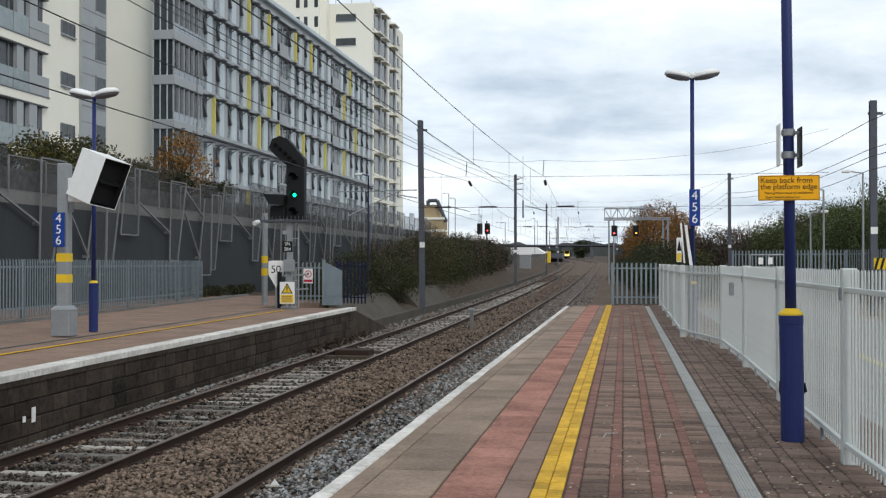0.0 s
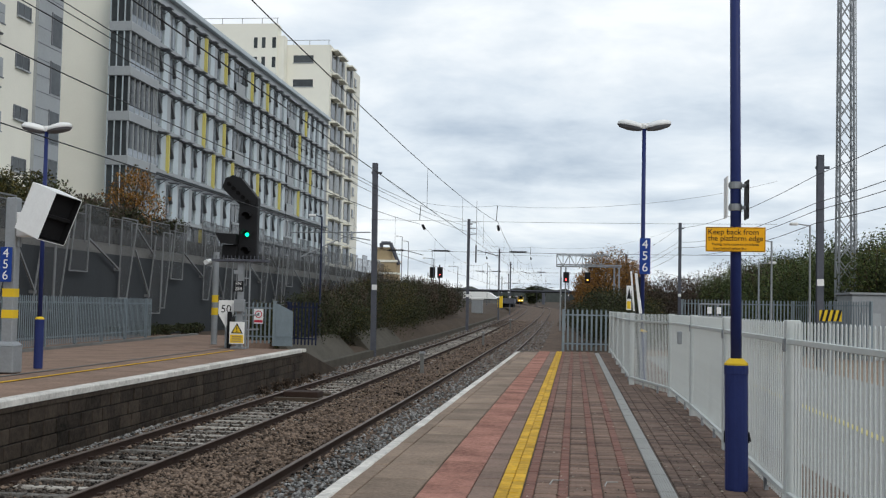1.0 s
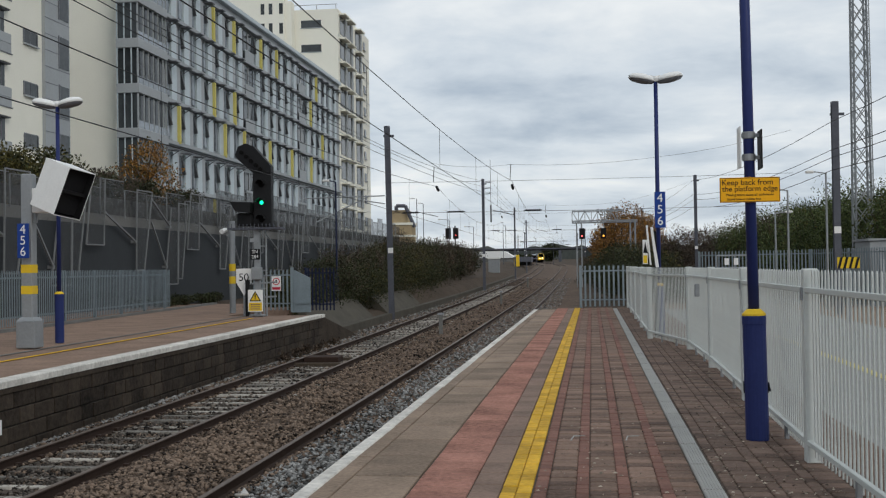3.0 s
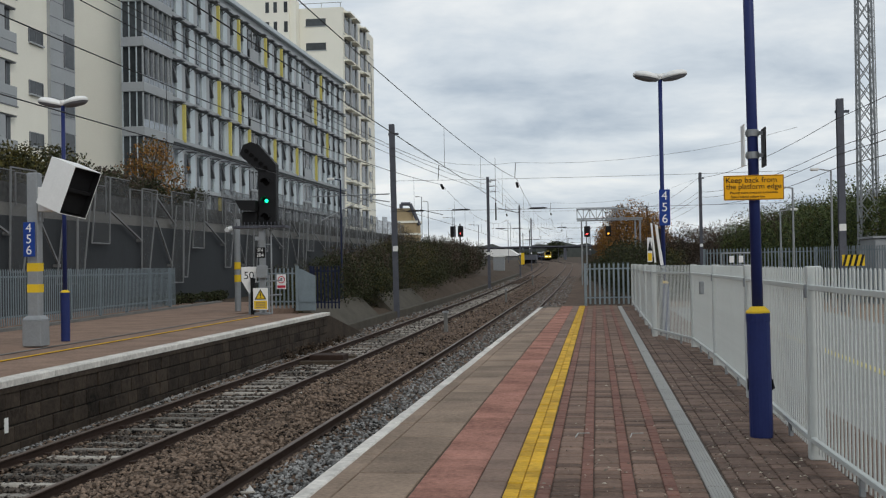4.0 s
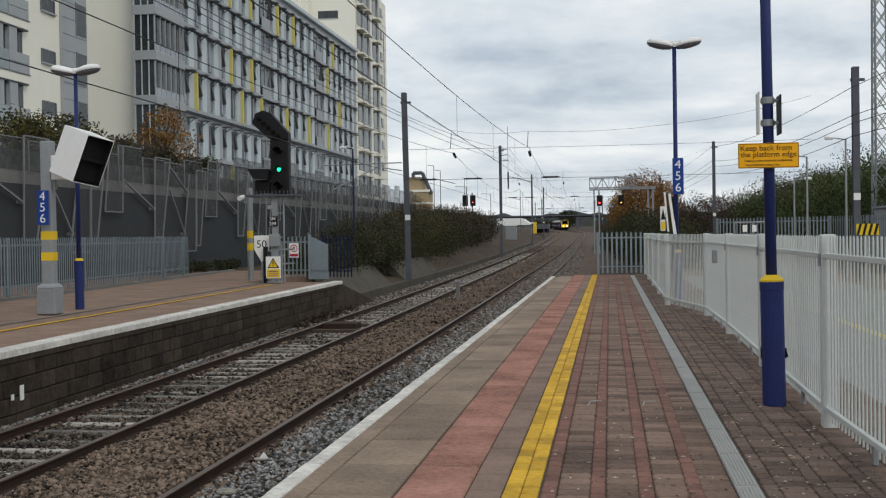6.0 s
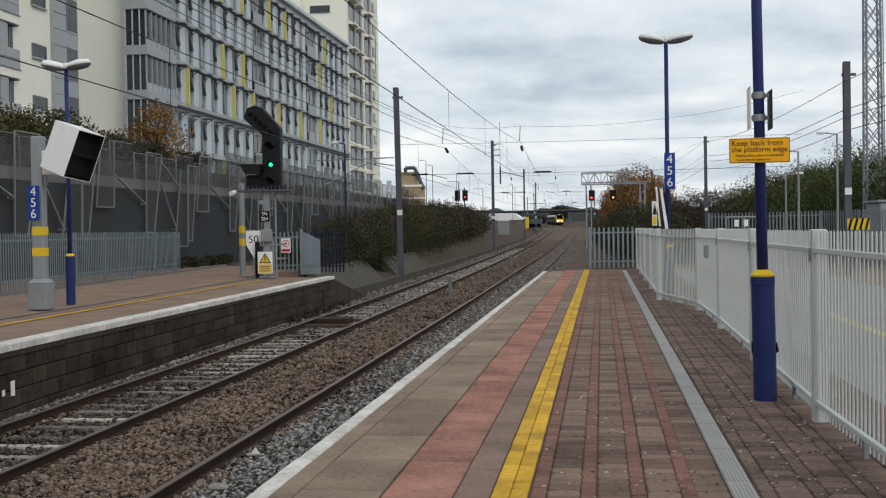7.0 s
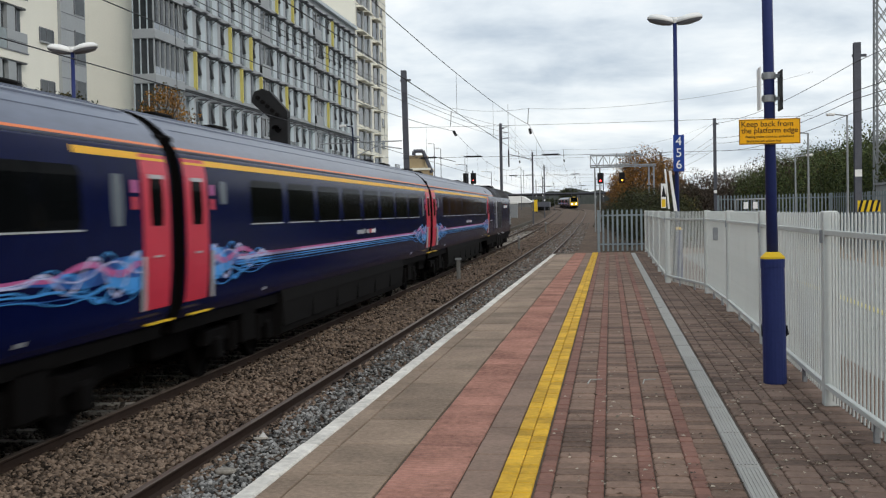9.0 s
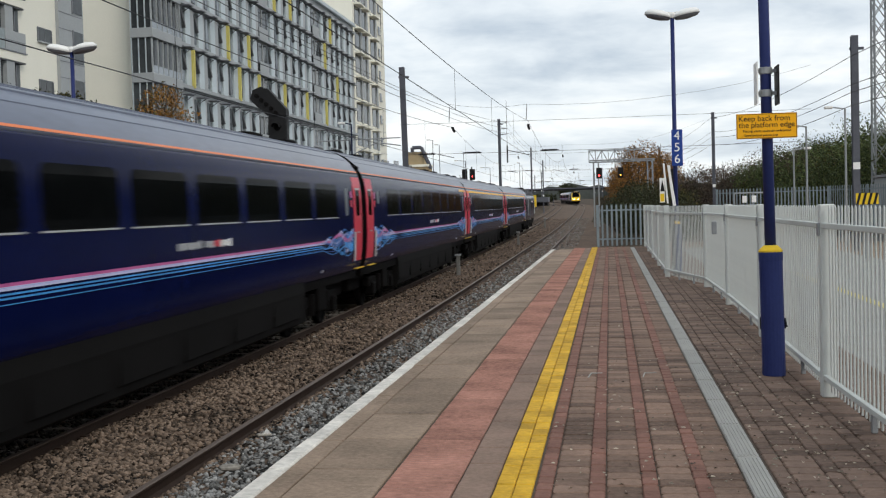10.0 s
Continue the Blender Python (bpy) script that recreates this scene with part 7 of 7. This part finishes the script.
def power_car(label, front_mat, lit, group):
    root = thing("power_car", label=label, category="locomotive", group=group)
    tail, brk, tip = -8.85, 7.1, 9.35
    part("body", shell(tail, brk, SIDE, False), M_TBLUE, root, "glossy dark blue body", True)
    full = [(x, z) for x, z in SIDE + ROOF[1:]]
    full = full + [(-x, z) for x, z in reversed(full) if x > 0]
    # wedge nose: the upper part slopes back, the lower part reaches the buffer beam
    rings = []
    for u in (0, 0.25, 0.5, 0.75, 1.0):
        ring = []
        for x, z in full:
            low = smooth_step(3.8, 1.4, z)
            y = brk + (tip - brk) * u * (0.42 + 0.58 * low)
            ring.append((x * (1 - 0.16 * u * u), y, z - (0.3 * u * u if z > 3.1 else 0)))
        rings.append(ring)
    nose = part("nose", Shape().loft(rings), front_mat, root)
    part("cab_roof", Shape().box(-0.98, 0.98, 7.2, 8.45, 3.36, 3.78, 0.12), M_TDARK, nose)
    part("windscreen", Shape().add([(-1.08, 8.98, 2.35), (1.08, 8.98, 2.35), (1.0, 8.55, 3.35), (-1.0, 8.55, 3.35), (-1.08, 8.4, 2.35), (1.08, 8.4, 2.35), (1.0, 8.0, 3.35), (-1.0, 8.0, 3.35)],
                               [(0, 1, 2, 3), (4, 7, 6, 5), (0, 4, 5, 1), (1, 5, 6, 2), (2, 6, 7, 3), (3, 7, 4, 0)]), M_TGLASS, nose)
    for sx in (-1, 1):
        part("headlight", Shape().tube((sx * 0.62, 8.8, 1.62), (sx * 0.62, 9.3, 1.62), 0.17, n=12), M_HEADL if lit else M_CHROME, nose)
    part("buffer_beam", Shape().box(-1.15, 1.15, 8.4, 9.4, 0.75, 1.15, 0.08), M_TDARK, root)
    # roof with long louvres over the engine room
    part("roof", shell(tail + 0.01, -5.2, ROOF), M_TROOF, root, "grey roof end")
    part("engine_roof", shell(-5.2, brk, ROOF), M_BLACK, root)
    for i in range(11):
        k = i / 10
        j = min(3, int(k * 4))
        u = k * 4 - j
        x = ROOF[j][0] + (ROOF[j + 1][0] - ROOF[j][0]) * u
        z = ROOF[j][1] + (ROOF[j + 1][1] - ROOF[j][1]) * u
        for sx in (-1, 1):
            part("roof_louvre", Shape().box(sx * x - 0.03, sx * x + 0.03, -5.0, 6.9, z - 0.005, z + 0.045), M_SLAT, root)
    for y in (-3.1, -0.8, 7.0):
        hoop = [(x + 0.02, z) for x, z in ROOF[:-1]] + [(0, ROOF[-1][1] + 0.03)]
        hoop = hoop + [(-x, z) for x, z in reversed(hoop) if x > 0]
        part("roof_hoop", Shape().loft([[(x, y - 0.09, z) for x, z in hoop], [(x * 1.01, y - 0.09, z + 0.03) for x, z in hoop], [(x * 1.01, y + 0.09, z + 0.03) for x, z in hoop], [(x, y + 0.09, z) for x, z in hoop]], closed=False, ends=False), M_TROOF, root)
    part("roof_box", Shape().box(-0.6, 0.6, 0.2, 3.0, 3.90, 4.02, 0.05), M_TDARK, root)
    # side louvres
    lv = part("side_louvre", patch(-3.2, -0.8, 1.42, 2.95, 0.004, 0.02, 9), M_BLACK, root)
    for i in range(17):
        z = 1.44 + 0.088 * i
        part("louvre_slat", patch(-3.18, -0.82, z, z + 0.024, 0.03, 0.02, 2), M_SLAT, lv)
    gd = part("guard_door", patch(-6.3, -4.95, 1.3, 3.15, 0.008, 0.01, 9), M_TBLUE, root)
    part("window_frame", patch(-6.11, -5.14, 2.25, 2.98, 0.014, 0.01, 6, 0.06), M_CHROME, gd)
    part("window", patch(-6.06, -5.19, 2.29, 2.94, 0.020, 0.01, 6, 0.05), M_TGLASS, gd)
    part("handrail", Shape().tube((1.42, -4.78, 1.45), (1.40, -4.78, 3.0), 0.03), M_CHROME, root, "white handrail")
    for y in (6.45, 7.05):
        part("handrail", Shape().tube((1.38, y, 1.5), (1.34, y, 3.1), 0.022), M_CHROME, root, "white handrail")
    part("name_plate", patch(-4.6, -3.4, 2.42, 2.66, 0.01, 0.01, 3), M_TSKIRT, root)
    part("plate_line", patch(-4.65, -3.3, 2.33, 2.35, 0.012, 0.01, 2), M_CHROME, root)
    part("plate_line", patch(-4.65, -3.3, 2.72, 2.74, 0.012, 0.01, 2), M_CHROME, root)
    part("step_rail", patch(-8.4, -7.1, 1.92, 1.95, 0.02, 0.01, 2), M_CHROME, root)
    part("orange_line", ribbon(lambda y: 3.31, lambda y: 0.014, tail, -5.3, 0.012, 1), M_TORANGE, root)
    for k in range(18):
        if k not in (5, 6, 11):
            part("brand_bar", patch(4.0 - 0.155 * k - 0.115, 4.0 - 0.155 * k, 2.62 + 0.02 * (k % 2), 2.77 + 0.03 * (k in (0, 7, 12)), 0.006, 0.01, 2), M_WHITE, root)
    part("brand_mark", patch(4.0 - 0.155 * 6 - 0.13, 4.0 - 0.155 * 5, 2.58, 2.82, 0.006, 0.01, 3), M_TRED, root)
    part("underframe", Shape().box(-1.16, 1.16, tail, 8.0, 0.85, 1.1), M_TDARK, root)
    # dark strips added as shade under the body, masking bright ballast behind
    for sx in (-1, 1):
        part("side_valance", Shape().box(sx * 1.12 - 0.05, sx * 1.12 + 0.05, tail + 0.4, 7.6, 0.62, 0.9), M_TDARK, root)
    part("tank", Shape().prism([(-1.2, 0.95), (-1.15, 0.35), (-0.9, 0.22), (0.9, 0.22), (1.15, 0.35), (1.2, 0.95)], "y", -2.6, 2.6), M_TDARK, root, "dirty fuel tank")
    for y in (-2.0, -0.6, 0.9):
        part("tank_hatch", Shape().box(1.14, 1.20, y - 0.5, y + 0.5, 0.4, 0.85, 0.02), M_TSKIRT, root)
    for y in (-1.2, 1.6, 2.3):
        part("marker", Shape().box(1.2, 1.27, y - 0.25, y + 0.25, 1.02, 1.05), M_CHROME, root)
    bogie(root, 5.15)
    bogie(root, -5.15)
    part("end_wall", shell(tail + 0.01, tail + 0.03, SIDE + ROOF[1:]), M_TDARK, root)
    part("gangway", Shape().box(-0.55, 0.55, tail - 0.25, tail + 0.05, 1.15, 3.3, 0.05), M_BLACK, root)
    return root


def lengthen(root, k):
    """Draw the vehicle out to its full length; wheels stay round."""
    done = set()
    for o in root.children_recursive:
        if o.data.name.startswith("wheel"):
            o.location.y *= k
        elif o.data.name not in done:
            done.add(o.data.name)
            o.data.transform(Matrix.Diagonal((1, k, 1, 1)))
    return root


LONG = 1.039
TRAIN = [(power_car("dark blue diesel power car with black roof louvres", M_TBLUE, False, "the departing train"), 9.25)]
# the fifth coach stays out of view, added for its reflection and shadow
for i in range(5):
    c = coach("dark blue coach with yellow stripe, red doors and light trails" if i < 2 else "dark blue coach with red doors and pink and blue light trails", (1, 1, 2, 0, 0)[i], "the departing train")
    TRAIN.append((c, 18.35 + 11.95 + 23.9 * i))
ONCOMING = [(power_car("far diesel power car with yellow front and lit headlights", M_TYEL, True, "the oncoming train"), 9.25)]
for i in range(3):
    c = copy_thing(TRAIN[4][0], pose(0, 0, 0))
    tagged(c, "dark coach of the far oncoming train", "railway coach", "the oncoming train")
    ONCOMING.append((c, 18.6 + 11.95 + 23.9 * i))


for ob, off in TRAIN + ONCOMING[:1]:
    lengthen(ob, LONG)


def on_track(line, y, half, back):
    """Pose of a vehicle whose two bogies stand on the line about y."""
    ya, yb = y + half, y - half
    a, b = Vector((line(ya), ya, rail_z(ya))), Vector((line(yb), yb, rail_z(yb)))
    if back:
        a, b = b, a
    d = a - b
    yaw = math.degrees(math.atan2(-d.x, d.y))
    pitch = math.degrees(math.atan2(d.z, math.hypot(d.x, d.y)))
    c = (a + b) / 2
    return pose(c.x, c.y, c.z, pitch, 0, yaw)


def motions():
    steps = [0.5 * i for i in range(21)]
    for ob, off in TRAIN:
        walk(ob, [(t, on_track(far_x, 26.35 + 36.2 * (t - 7.5) - off, 8.0, False)) for t in steps])
    for ob, off in ONCOMING:
        walk(ob, [(t, on_track(near_x, 355.0 + 20.0 * (10.0 - t) + off, 8.0, True)) for t in steps])


motions()
